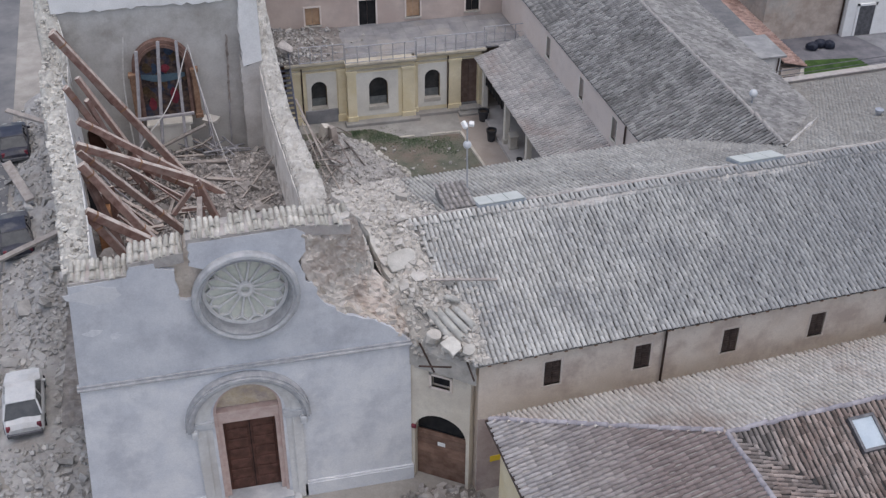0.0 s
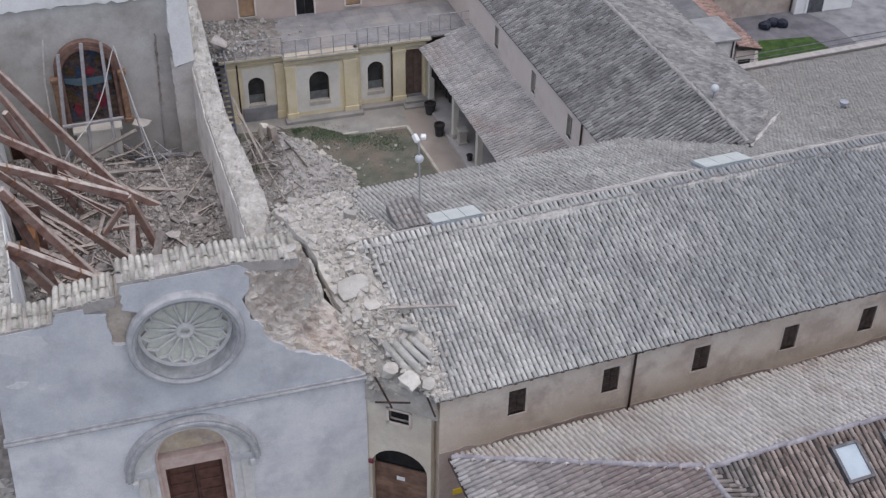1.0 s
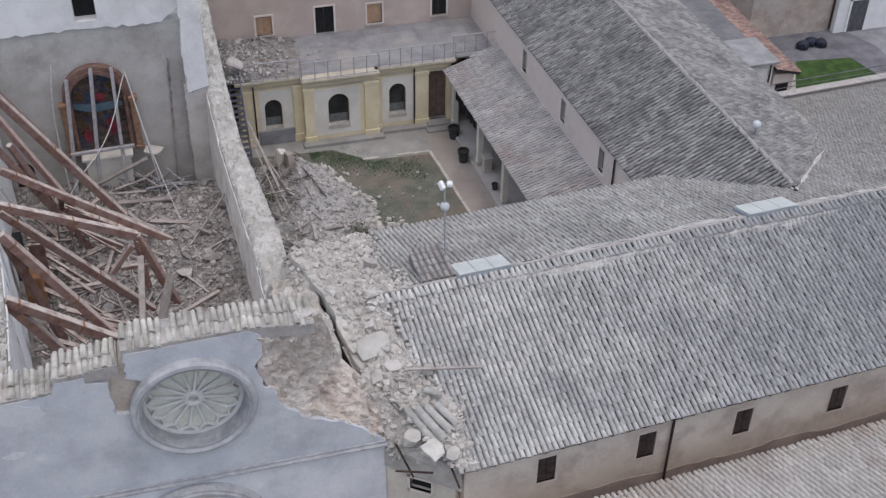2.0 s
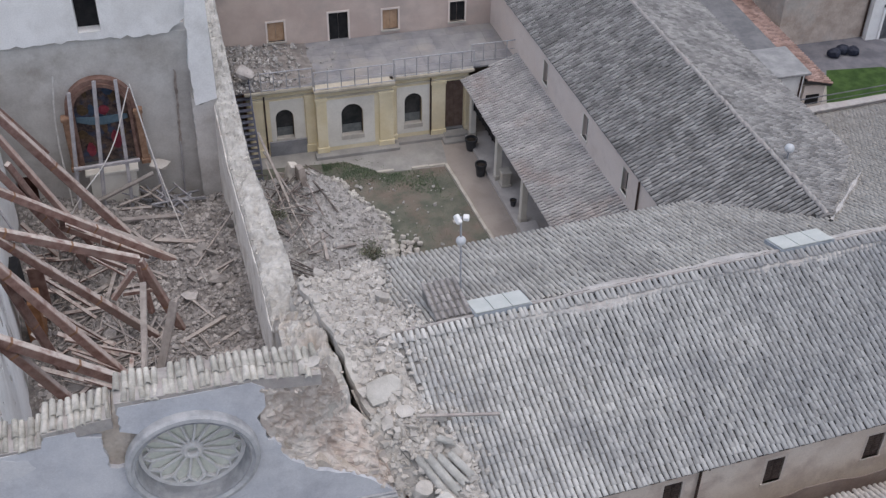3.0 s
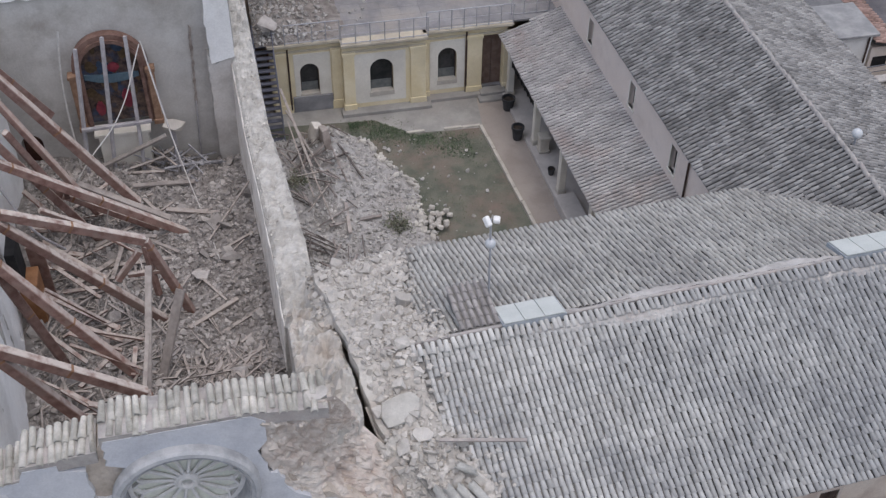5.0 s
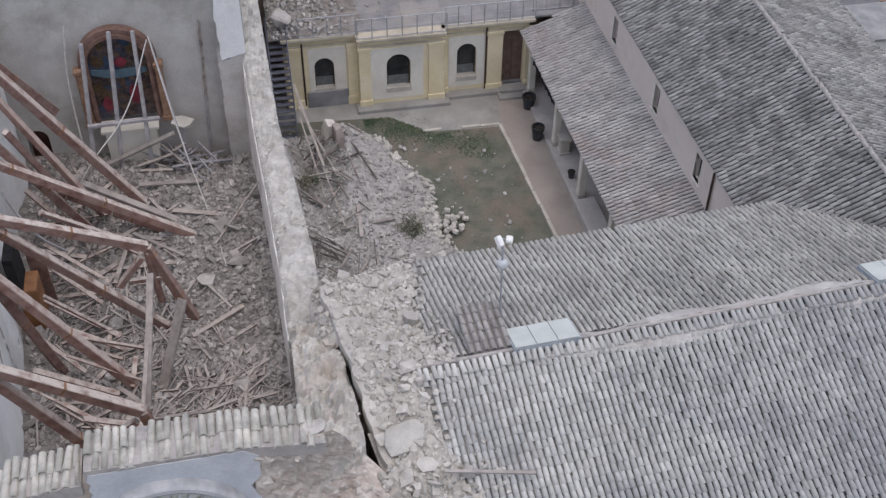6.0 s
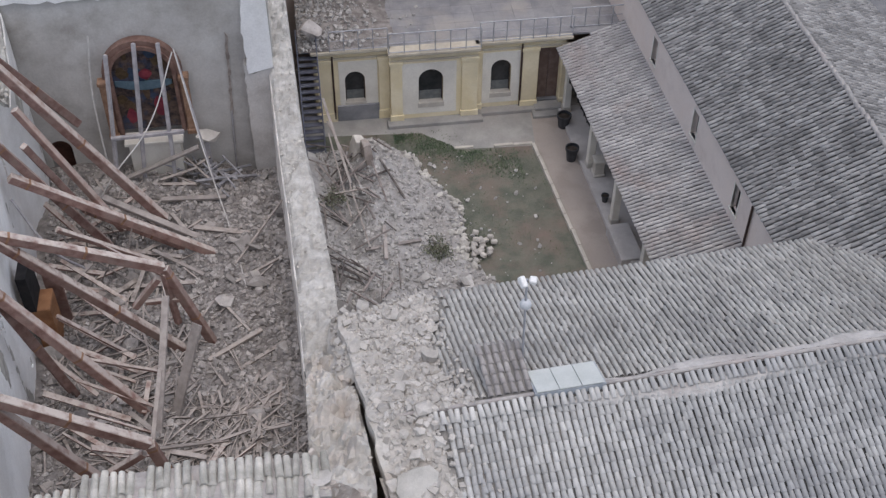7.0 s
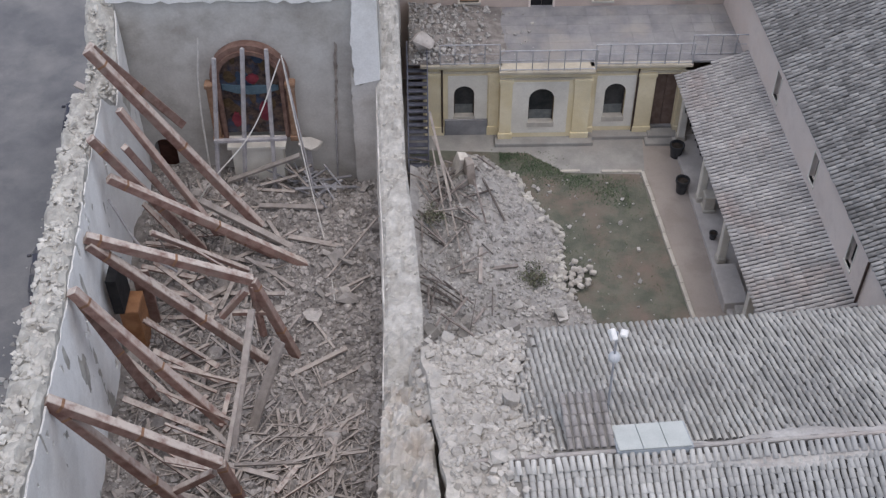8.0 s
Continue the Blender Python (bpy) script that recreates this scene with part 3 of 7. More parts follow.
# ---- ground ----
def ground_sheet():
    v, f, n = [], [], 60
    for j in range(n + 1):
        for i in range(n + 1):
            x, y = -600 + 1200 * i / n, -600 + 1200 * j / n
            v.append((x, y, -0.16))
    f = [(j * (n + 1) + i, j * (n + 1) + i + 1, (j + 1) * (n + 1) + i + 1, (j + 1) * (n + 1) + i) for j in range(n) for i in range(n)]
    return tagged(raw("ground", v, f, M_GROUND), "dusty grey ground strewn with fine debris", "ground", kind="structure")


ground_sheet()
ST = raw("road", [(-30, -60, -0.14), (-17.0, -60, -0.14), (-17.2, 20, -0.14), (-18.6, 60, -0.14), (-34, 60, -0.14)], [(0, 1, 2, 3, 4)], M_ROAD)
tagged(ST, "grey asphalt street beside the ruined church", "road", kind="structure")

# ---- the church ----
church = thing("church", "roofless ruined stone church with a rose window facade", "church")
NOTCH = random.Random(4)


def jag(poly, idx, amp=0.09, step=0.22):
    """Breaks up the sides of a polygon that start at the indices given."""
    out = []
    for i, p in enumerate(poly):
        out.append(p)
        if i in idx:
            q = poly[(i + 1) % len(poly)]
            d = math.hypot(q[0] - p[0], q[1] - p[1])
            k = int(d / step)
            for j in range(1, k):
                t = j / k
                out.append((p[0] + (q[0] - p[0]) * t + NOTCH.uniform(-amp, amp), p[1] + (q[1] - p[1]) * t + NOTCH.uniform(-amp, amp)))
    return out


ROSE, RX, RZ = 1.52, -5.72, 10.14
circle = [(RX + ROSE * math.cos(2 * math.pi * i / 40), RZ + ROSE * math.sin(2 * math.pi * i / 40)) for i in range(40)]
DX0, DX1 = -7.15, -5.17
portal_hole = arch_poly(DX0 - 0.28, DX1 + 0.28, -0.2, 4.82, 14)
core = [(-12.45, -0.2), (0, -0.2), (0, 6.9), (-0.4, 7.6), (-1.5, 8.4), (-2.8, 9.2), (-3.3, 10.3), (-3.62, 12.62), (-7.5, 12.4), (-7.7, 12.0), (-9.4, 11.9), (-9.6, 11.4), (-11.5, 11.3), (-11.87, 6.9)]
bm = holed(bmesh.new(), jag(core, (2, 3, 4, 5, 6), 0.08, 0.25), [circle, portal_hole], 0.14, 1.05)
part("facade_core", bm, M_CORE, church, "broken rubble and brick core of the facade")
skin_up = [(-11.87, 7.05), (0, 7.05), (-0.25, 7.35), (-0.7, 7.8), (-1.32, 8.25), (-2.29, 8.62), (-2.79, 9.1), (-3.12, 9.42), (-3.33, 10.06), (-3.64, 10.47), (-3.74, 10.96), (-3.83, 11.26), (-3.55, 11.65), (-3.52, 12.4), (-3.86, 12.66), (-7.42, 12.55), (-7.52, 11.65),
           (-7.02, 11.42), (-7.3, 11.0), (-7.49, 10.25), (-7.96, 10.3), (-7.98, 10.84), (-8.0, 11.55), (-8.62, 11.7), (-8.64, 11.92), (-9.45, 11.9), (-9.6, 11.5), (-11.52, 11.4)]
bm = holed(bmesh.new(), jag(skin_up, (2, 3, 4, 5, 6, 7, 8, 9, 10, 11, 12, 15, 19, 20, 21, 22, 23), 0.06, 0.16), [circle], -0.02, 0.14)
part("upper_facade", bm, M_FACADE_UP, church, "smooth grey ashlar facing with broken edges")
skin_low = [(-12.45, -0.2), (0.06, -0.2), (0.06, 6.9), (-11.87, 6.9)]
bm = holed(bmesh.new(), skin_low, [portal_hole], -0.08, 0.14)
part("lower_facade", bm, M_FACADE, church, "pale smooth stone facing")
for px, pz, sx, sz, s_ in ((-11.0, 9.35, 0.75, 0.3, 1), (-10.3, 9.1, 0.4, 0.3, 2), (-10.65, 10.95, 1.9, 0.8, 3)):
    pr = random.Random(s_)
    bm = prism(bmesh.new(), [(px + sx * 0.5 * math.cos(6.283 * i / 11) * pr.uniform(0.6, 1.2), pz + sz * 0.5 * math.sin(6.283 * i / 11) * pr.uniform(0.6, 1.2)) for i in range(11)], -0.026, 0.0)
    part("plaster_patch", bm, M_FACADE if s_ != 3 else M_WHITE2, church)
bm = boxes(((-11.95, -0.2, 6.9), (0.12, 0.06, 6.97)), ((-11.95, -0.1, 6.82), (0.09, 0.06, 6.9)), ((-11.95, -0.1, 6.97), (0.08, 0.1, 7.05)))
part("string_course", bm, M_HOOD, church, "thin weathered string course")
for x0, x1, h in ((-12.6, DX0 - 0.9, 0.55), (DX1 + 0.9, 0.12, 0.5)):
    part("plinth", boxes(((x0, -0.2, -0.2), (x1, 0.05, h)), ((x0, -0.16, h), (x1, 0.05, h + 0.08))), M_FACADE, church)


def ring(bm, prof, n=56, cx=0.0, cz=0.0):
    """A moulding of revolution about the y axis: prof is rows of (radius, y)."""
    rows = [[bm.verts.new((cx + r * math.cos(2 * math.pi * i / n), y, cz + r * math.sin(2 * math.pi * i / n))) for i in range(n)] for r, y in prof]
    for a, b in zip(rows, rows[1:]):
        for i in range(n):
            bm.faces.new((a[i], a[(i + 1) % n], b[(i + 1) % n], b[i]))
    return bm


rose = new("rose_window")
rose.parent = church
bm = ring(bmesh.new(), [(1.87, 0.0), (1.87, -0.24), (1.82, -0.32), (1.72, -0.34), (1.66, -0.26), (1.62, -0.25)], 56, RX, RZ)
part("moulded_ring", bm, M_RING, rose, "moulded pale stone ring")
bm = ring(bmesh.new(), [(1.62, -0.25), (1.58, -0.27), (1.55, -0.22), (1.52, -0.1), (1.50, 0.0), (1.50, 0.44), (1.58, 0.46)], 56, RX, RZ)
part("reveal", bm, M_REVEAL, rose, "dark grey stone reveal")
bm = ring(bmesh.new(), [(0.30, 0.40), (0.30, 0.24), (0.25, 0.18), (0.18, 0.18), (0.14, 0.24), (0.14, 0.40), (0.30, 0.40)], 24, RX, RZ)
part("hub", bm, M_TRIM2, rose)
for i in range(16):
    t = 2 * math.pi * (i + 0.5) / 16
    bm = bmesh.new()
    d = Vector((math.cos(t), 0, math.sin(t)))
    c = Vector((RX, 0.31, RZ))
    tube(bm, c + d * 0.28, c + d * 1.12, 0.045, 6, 0.055)
    tube(bm, c + d * 1.10, c + d * 1.18, 0.085, 6)
    tube(bm, c + d * 0.26, c + d * 0.33, 0.075, 6)
    # little arch from this column to the next
    t2 = 2 * math.pi * (i + 1) / 16
    d2 = Vector((math.cos(t2), 0, math.sin(t2)))
    t3 = 2 * math.pi * (i + 1.5) / 16
    d3 = Vector((math.cos(t3), 0, math.sin(t3)))
    beam(bm, c + d * 1.18, c + d2 * 1.4, 0.12, 0.06)
    beam(bm, c + d2 * 1.4, c + d3 * 1.18, 0.12, 0.06)
    part("spoke", bm, M_TRIM2, rose)
bm = ring(bmesh.new(), [(1.50, 0.24), (1.38, 0.24), (1.38, 0.38), (1.50, 0.38), (1.50, 0.24)], 56, RX, RZ)
part("tracery_ring", bm, M_TRIM2, rose)
bm = bmesh.new()
bmesh.ops.create_circle(bm, cap_ends=True, segments=40, radius=1.5, matrix=Matrix.Translation((RX, 0.38, RZ)) @ pose(0, 0, 0, 90))
part("glazing", bm, M_ROSEGLASS, rose, "dull grey-green leaded glass")

portal = new("portal")
portal.parent = church
PC = (DX0 + DX1) / 2


def arch_band(bm, r0, r1, y0, y1, zs, zb=None, n=24, cx=PC):
    """A round-arched band of stone, with legs down to zb."""
    pts = [(cx + math.cos(math.pi * i / n), math.sin(math.pi * i / n)) for i in range(n + 1)]
    prev = None
    path = [(-1, i) for i in ()]
    ins, outs = [], []
    if zb is not None:
        ins.append((cx + r0, zb)), outs.append((cx + r1, zb))
    for i in range(n + 1):
        c, s = math.cos(math.pi * i / n), math.sin(math.pi * i / n)
        ins.append((cx + r0 * c, zs + r0 * s)), outs.append((cx + r1 * c, zs + r1 * s))
    if zb is not None:
        ins.append((cx - r0, zb)), outs.append((cx - r1, zb))
    rows = [[bm.verts.new((p[0], y, p[1])) for p in line] for line, y in ((ins, y0), (ins, y1), (outs, y1), (outs, y0))]
    for k in range(4):
        a, b = rows[k], rows[(k + 1) % 4]
        for i in range(len(a) - 1):
            bm.faces.new((a[i], a[i + 1], b[i + 1], b[i]))
    for e in (0, -1):
        bm.faces.new([r[e] for r in rows])
    return bm


part("hood_mould", arch_band(arch_band(bmesh.new(), 2.03, 2.33, -0.42, 0.0, 4.42), 2.15, 2.26, -0.52, -0.3, 4.42), M_HOOD, portal, "weathered projecting stone hood")
part("outer_arch", arch_band(bmesh.new(), 1.62, 1.98, -0.2, 0.1, 4.6, -0.15), M_TRIM2, portal, "white stone arch order")
part("middle_arch", arch_band(bmesh.new(), 1.38, 1.64, -0.12, 0.2, 4.72, -0.15), M_TRIM2, portal)
part("inner_arch", arch_band(bmesh.new(), 1.16, 1.40, 0.0, 0.4, 4.82, -0.15), M_PINK, portal, "pink stone arch order")
bm = boxes(((PC - 1.16, 0.12, 4.12), (PC + 1.16, 0.5, 4.55)), ((PC - 1.2, 0.06, 4.55), (PC + 1.2, 0.5, 4.72)))
part("lintel", bm, M_PINK, portal, "pink stone lintel")
for s in (-1, 1):
    part("door_jamb", boxes(((PC + s * 0.99, 0.15, -0.15), (PC + s * 1.18, 0.55, 4.12))), M_PINK, portal)
    part("capital", boxes(((PC + s * 1.3, -0.28, 4.35), (PC + s * 2.1, 0.1, 4.6)), ((PC + s * 1.35, -0.22, 4.22), (PC + s * 2.02, 0.1, 4.35))), M_TRIM, portal)
    part("hood_corbel", boxes(((PC + s * 1.9, -0.46, 4.0), (PC + s * 2.16, 0, 4.36)), bevel=0.05), M_TRIM, portal, "carved stone corbel")
bm = bmesh.new()
prism(bm, [(PC + 1.16 * math.cos(math.pi * i / 16), 4.78 + 1.16 * math.sin(math.pi * i / 16)) for i in range(17)], 0.3, 0.4)
part("lunette", bm, M_FRESCO, portal, "faded ochre painted plaster lunette")
door = new("door")
door.parent = portal
bm = boxes(((PC - 0.99, 0.44, 0.2), (PC + 0.99, 0.52, 4.12)))
for s in (-1, 1):
    for k in range(7):
        z0 = 0.32 + k * 0.54
        box(bm, (PC + s * 0.10, 0.40, z0), (PC + s * 0.90, 0.45, z0 + 0.44), None, 0.02)
part("door_leaf", bm, M_DOOR, door, "dark red-brown panelled wooden door")
part("door_gap", boxes(((PC - 0.012, 0.395, 0.25), (PC + 0.012, 0.45, 4.1))), M_DARK, door)
part("threshold", boxes(((PC - 1.7, -0.75, -0.16), (PC + 1.7, 0.5, 0.05)), ((PC - 1.4, -0.4, 0.05), (PC + 1.4, 0.5, 0.2))), M_TRIM, portal)
# barrel tiles that cap the facade
COPING = [(-11.5, -9.55, 11.5, 11.58), (-9.5, -7.65, 12.02, 12.2), (-7.5, -3.85, 12.7, 12.76), (-3.85, -1.95, 12.74, 12.52)]
cap_v, cap_f = tile_shape(0.62, 0.085, 0.115, 5)
cap_mesh = bpy.data.meshes.new("coping_tile")
cap_mesh.from_pydata([tuple(c) for c in cap_v], [], cap_f)
cap_mesh.polygons.foreach_set("use_smooth", [True] * len(cap_mesh.polygons))
cap_mesh.materials.append(M_CAP)
rr = random.Random(9)
for x0, x1, z0, z1 in COPING:
    coping = part("coping", prism(bmesh.new(), [(x0, z0 - 0.4), (x1, z1 - 0.4), (x1, z1 + 0.0), (x0, z0 + 0.0)], 0.0, 1.08), M_LEDGE, church, "mortar bed under the coping tiles")
    k = int((x1 - x0) / 0.2)
    for i in range(k):
        u = (i + 0.5) / k
        x, z = x0 + (x1 - x0) * u + rr.gauss(0, 0.012), z0 + (z1 - z0) * u
        yaw, tilt, wide, lead = rr.gauss(0, 2.5), rr.gauss(-7, 2), rr.uniform(0.82, 1.0), rr.gauss(0, 0.045)
        for row in (0, 1):
            if rr.random() < 0.025:
                continue
            ln = rr.uniform(0.92, 1.06)
            t = new("coping_tile", cap_mesh)
            t.parent = coping
            y = 1.12 + lead - 0.5 * row
            m = pose(x + 0.5 * row * math.radians(yaw) + rr.gauss(0, 0.008), y, z + 0.05 - 0.062 * row + rr.gauss(0, 0.012), tilt + rr.gauss(0, 1.5), rr.gauss(0, 5), 180 + yaw + rr.gauss(0, 1.5))
            t.matrix_basis = m @ Matrix.Diagonal((wide * rr.uniform(0.95, 1.05), ln, rr.uniform(0.9, 1.15), 1))


def ruin_wall(name, rows, material, parent, label="", base=-0.2, step=0.3, rough=0.12, seed=1.0, nx=5, batter=0.0):
    """A wall along the nave, with a broken top. rows: (y, x of one face, x of the other, top)."""
    ys = np.arange(rows[0][0], rows[-1][0] + 1e-6, step)
    R = np.array(rows)
    a, b, t = (np.interp(ys, R[:, 0], R[:, k]) for k in (1, 2, 3))
    v, f = [], []
    nz = 8
    prof = nx + 1 + 2 * nz
    for k, y in enumerate(ys):
        line = []
        for j in range(nz):
            z = base + (t[k] - base) * j / nz
            line.append((a[k] - batter * (1 - j / nz) + 0.4 * rough * fbm(y, z, 0.9, seed), y, z))
        for i in range(nx + 1):
            x = a[k] + (b[k] - a[k]) * i / nx
            edge = -0.12 if i in (0, nx) else 0.0
            line.append((x, y + rough * 0.5 * fbm(x, y, 2.0, seed + 5), t[k] + edge + rough * 1.6 * fbm(x * 1.3, y, 1.6, seed + 2)))
        for j in range(nz):
            z = base + (t[k] - base) * (nz - 1 - j) / nz
            line.append((b[k] + 0.4 * rough * fbm(y, z, 0.9, seed + 9), y, z))
        v += line
    n = len(ys)
    for k in range(n - 1):
        for i in range(prof - 1):
            f.append((k * prof + i, k * prof + i + 1, (k + 1) * prof + i + 1, (k + 1) * prof + i))
    f.append(tuple(range(prof)))
    f.append(tuple(range((n - 1) * prof, n * prof))[::-1])
    return raw(name, v, f, material, parent, label)


def plaster_coat(rows, face, out, drop, base, holes, seed, material, label, batter=0.0):
    """What is left of the plaster on a nave wall: a thin coat with pieces fallen out of it."""
    Q = np.array(rows)
    ys, zn = np.arange(Q[0, 0] + 0.1, 24.8, 0.11), 64
    bm = bmesh.new()
    grid = []
    for y in ys:
        x0, t = float(np.interp(y, Q[:, 0], Q[:, face])), float(np.interp(y, Q[:, 0], Q[:, 3]))
        t += -drop + 0.14 * fbm(y, 0.0, 1.3, seed)
        line = []
        for j in range(zn + 1):
            z = base + (t - base) * j / zn
            x = x0 - out * 0.12 + out * 0.03 * fbm(y, z, 0.7, seed + 3) - batter * (1 - (z + 0.2) / (t + 0.2 + drop))
            line.append(bm.verts.new((x, y, z)))
        grid.append(line)
    for i in range(len(ys) - 1):
        for j in range(zn):
            z = grid[i][j].co.z
            if fbm(ys[i] * 1.3, z * 0.3, 0.9, seed + 7) * 0.8 + 0.22 * fbm(ys[i], z, 2.6, seed) > holes:
                continue
            bm.faces.new((grid[i][j], grid[i + 1][j], grid[i + 1][j + 1], grid[i][j + 1]))
    bmesh.ops.delete(bm, geom=[q for q in bm.verts if not q.link_faces], context="VERTS")
    top = bmesh.ops.extrude_face_region(bm, geom=list(bm.faces))["geom"]
    bmesh.ops.translate(bm, verts=[g for g in top if isinstance(g, bmesh.types.BMVert)], vec=(out * 0.16, 0, 0))
    return part("inner_plaster", bm, material, church, label)


LEFT = [(1.0, -11.75, -10.85, 11.3), (5.0, -12.15, -11.1, 10.9), (9.0, -12.55, -11.5, 10.5), (9.4, -12.55, -11.6, 10.3), (12.9, -12.98, -12.0, 10.05), (16.5, -13.4, -12.4, 9.8), (20.3, -13.75, -12.75, 9.55), (21.6, -13.9, -12.7, 8.2), (22.8, -13.75, -12.65, 9.1), (23.4, -13.8, -12.7, 9.9), (24.9, -14.0, -12.95, 10.4), (32, -14.6, -13.4, 12)]
ruin_wall("nave_wall", LEFT, M_WALLTOP, church, "broken-topped nave wall of pale rubble stone", seed=3.0, rough=0.2, step=0.2, nx=8)
RIGHT = [(9.0, -2.55, -1.3, 6.3), (13, -2.6, -1.34, 6.1), (17, -2.75, -1.6, 5.75), (21, -2.95, -1.97, 5.9), (25, -3.1, -2.11, 7.1), (28, -3.2, -2.25, 8.8), (34, -3.35, -2.35, 11.0)]
ruin_wall("nave_wall", RIGHT, M_WALLPALE, church, "broken nave wall with a pale mortar top", seed=7.0, rough=0.15, step=0.12, nx=10, batter=0.25)
plaster_coat(RIGHT, 1, -1, 0.28, 0.4, 0.62, 4.0, M_WALLPALE2, "cream plaster on the nave wall", 0.25)
# torn masonry between the facade and the convent
CRACK = [(1.0, -2.6, -1.85, 10.9), (1.5, -2.55, -1.25, 10.1), (2.0, -2.5, -0.92, 9.5), (2.5, -2.5, -0.8, 9.15), (3.2, -2.5, -0.86, 9.05), (4.6, -2.5, -0.95, 8.95), (6.2, -2.5, -1.05, 8.35), (9.0, -2.5, -1.4, 6.8), (9.4, -2.5, -1.42, 6.4)]
ruin_wall("torn_masonry", CRACK, M_TORNPALE, church, "torn rubble masonry behind the facade corner", seed=13.0, rough=0.32, step=0.12, nx=16)
bm = holed(bmesh.new(), [(-13.2, -0.2), (-2.9, -0.2), (-2.9, 10.3), (-13.2, 10.4)], [arch_poly(-12.62, -11.7, 0.8, 3.2, 10)], 24.9, 25.7)
# added sheet: the dark depth of the hole is put into its colour
part("niche_void", boxes(((-12.8, 25.5, 0.7), (-11.5, 25.68, 3.9))), M_DOOR, church, "dark red-brown sheet filling the niche hole")
part("end_wall", bm, M_TAN, church, "bare brown-grey plaster end wall")
bm = holed(bmesh.new(), jag([(-13.2, 10.4), (-4.7, 10.32), (-3.9, 11.0), (-3.6, 12.0), (-3.4, 15.5), (-13.2, 15.5)], (0, 1, 2, 3), 0.08, 0.3), [[(-8.47, 10.75), (-7.5, 10.75), (-7.5, 13.0), (-8.47, 13.0)]], 24.8, 25.7)
part("end_wall", bm, M_WHITE, church, "white plastered upper end wall")
# dark sheet in place of the unlit space behind the window
part("window_void", boxes(((-8.5, 25.4, 10.7), (-7.45, 25.6, 13.0))), M_DARK, church)
bm = bmesh.new()
prism(bm, jag([(-4.15, -0.2), (-2.9, -0.2), (-2.9, 7.0), (-3.75, 6.7), (-4.1, 7.2)], (2, 3, 4), 0.04, 0.25), 24.35, 24.95)
part("pilaster", bm, M_TAN2, church, "pale plastered pier with torn edges")
bm = bmesh.new()
prism(bm, jag([(-3.95, 6.75), (-2.95, 7.0), (-2.95, 13.5), (-3.75, 13.2), (-4.0, 9.0)], (2, 3, 4), 0.06, 0.25), 24.3, 24.9)
part("pilaster", bm, M_WHITE, church, "white plastered upper pier with torn edges")
# added strip: a thin crack's darkness put into its colour
bm = bmesh.new()
prism(bm, jag([(-4.92, 4.4), (-4.82, 4.4), (-4.6, 8.3), (-4.7, 8.45)], (0, 1, 2, 3), 0.03, 0.2), 24.84, 24.95)
part("broken_shaft", bm, M_PLANK, church, "dark raised strip for the crack in the end wall")
plaster_coat(LEFT, 2, 1, 0.28, 0.5, 0.5, 1.0, M_WHITE, "white plaster with bare patches on the nave wall")

TORN_LOW = [(-3.6, 0.06, 12.45), (-3.75, 0.04, 11.0), (-3.2, 0.03, 9.4), (-2.3, 0.02, 8.55), (-1.0, 0.02, 7.95), (0.0, 0.02, 7.02)]
TORN_TOP = [(-1.75, 0.25, 12.65), (-1.45, 0.8, 11.6), (-1.2, 1.5, 10.2), (-0.9, 2.1, 9.0), (-0.1, 1.7, 8.0), (0.15, 0.6, 7.2)]
v, f = [], []
NU, NV = 60, 40
for j in range(NV + 1):
    for i in range(NU + 1):
        s, t = i / NU * 5, j / NV
        k = min(4, int(s))
        lo = Vector(TORN_LOW[k]).lerp(Vector(TORN_LOW[k + 1]), s - k)
        hi = Vector(TORN_TOP[k]).lerp(Vector(TORN_TOP[k + 1]), s - k)
        p = lo.lerp(hi, t)
        e = math.sin(math.pi * t) ** 0.5
        p += Vector((0.3, -0.75, 0.6)) * (0.26 * e * (0.4 + fbm(p.x + p.y, p.z, 1.5, 5.0)) + 0.16 * e * fbm(p.x, p.z + p.y, 4.0, 2.0))
        v.append(p)
f = [(j * (NU + 1) + i, j * (NU + 1) + i + 1, (j + 1) * (NU + 1) + i + 1, (j + 1) * (NU + 1) + i) for j in range(NV) for i in range(NU)]
part("facade_core", boxes(((-3.9, 0.75, 8.0), (-2.3, 1.05, 12.5))), M_CORE, church)
TORN_PTS = [tuple(p) for p in v]
raw("torn_core", v, f, M_BRICKCORE, church, "torn brick and rubble core at the facade corner")

# ---- the convent wing ----
WA = 3.7
WM = Matrix.Translation((0, 4.45, 0)) @ pose(0, 0, 0, 0, 0, WA)
SL = math.atan(0.357)


def wv(x, y, z):
    return WM @ Vector((x, y, z))


wdir = lambda x, y, z: (WM.to_3x3() @ Vector((x, y, z)))
wing = thing("convent_wing", "long beige convent wing with a grey barrel-tile roof", "building")
RZW = 9.28
SB = [(-0.8, 0), (-0.62, 2.0), (-0.2, 3.0), (0.3, 4.2), (0.9, 5.6), (1.75, 6.95), (40, 6.95), (40, 0)]
tile_roof(wing, "south", wv(0, 0, RZW), wdir(1, 0, 0), wdir(0, -math.cos(SL), -math.sin(SL)), SB, M_TILE, wild=0.85, expo=0.265, thick=0.07, pick=(5.0, 2.6), label="grey weathered barrel-tile roof slope", cover=[(1.0, 0.45), (1.3, 1.1), (1.3, 2.5), (1.85, 3.8), (2.1, 5.2), (1.75, 5.9), (1.65, 7.0), (40, 7.0), (40, 0.45)])
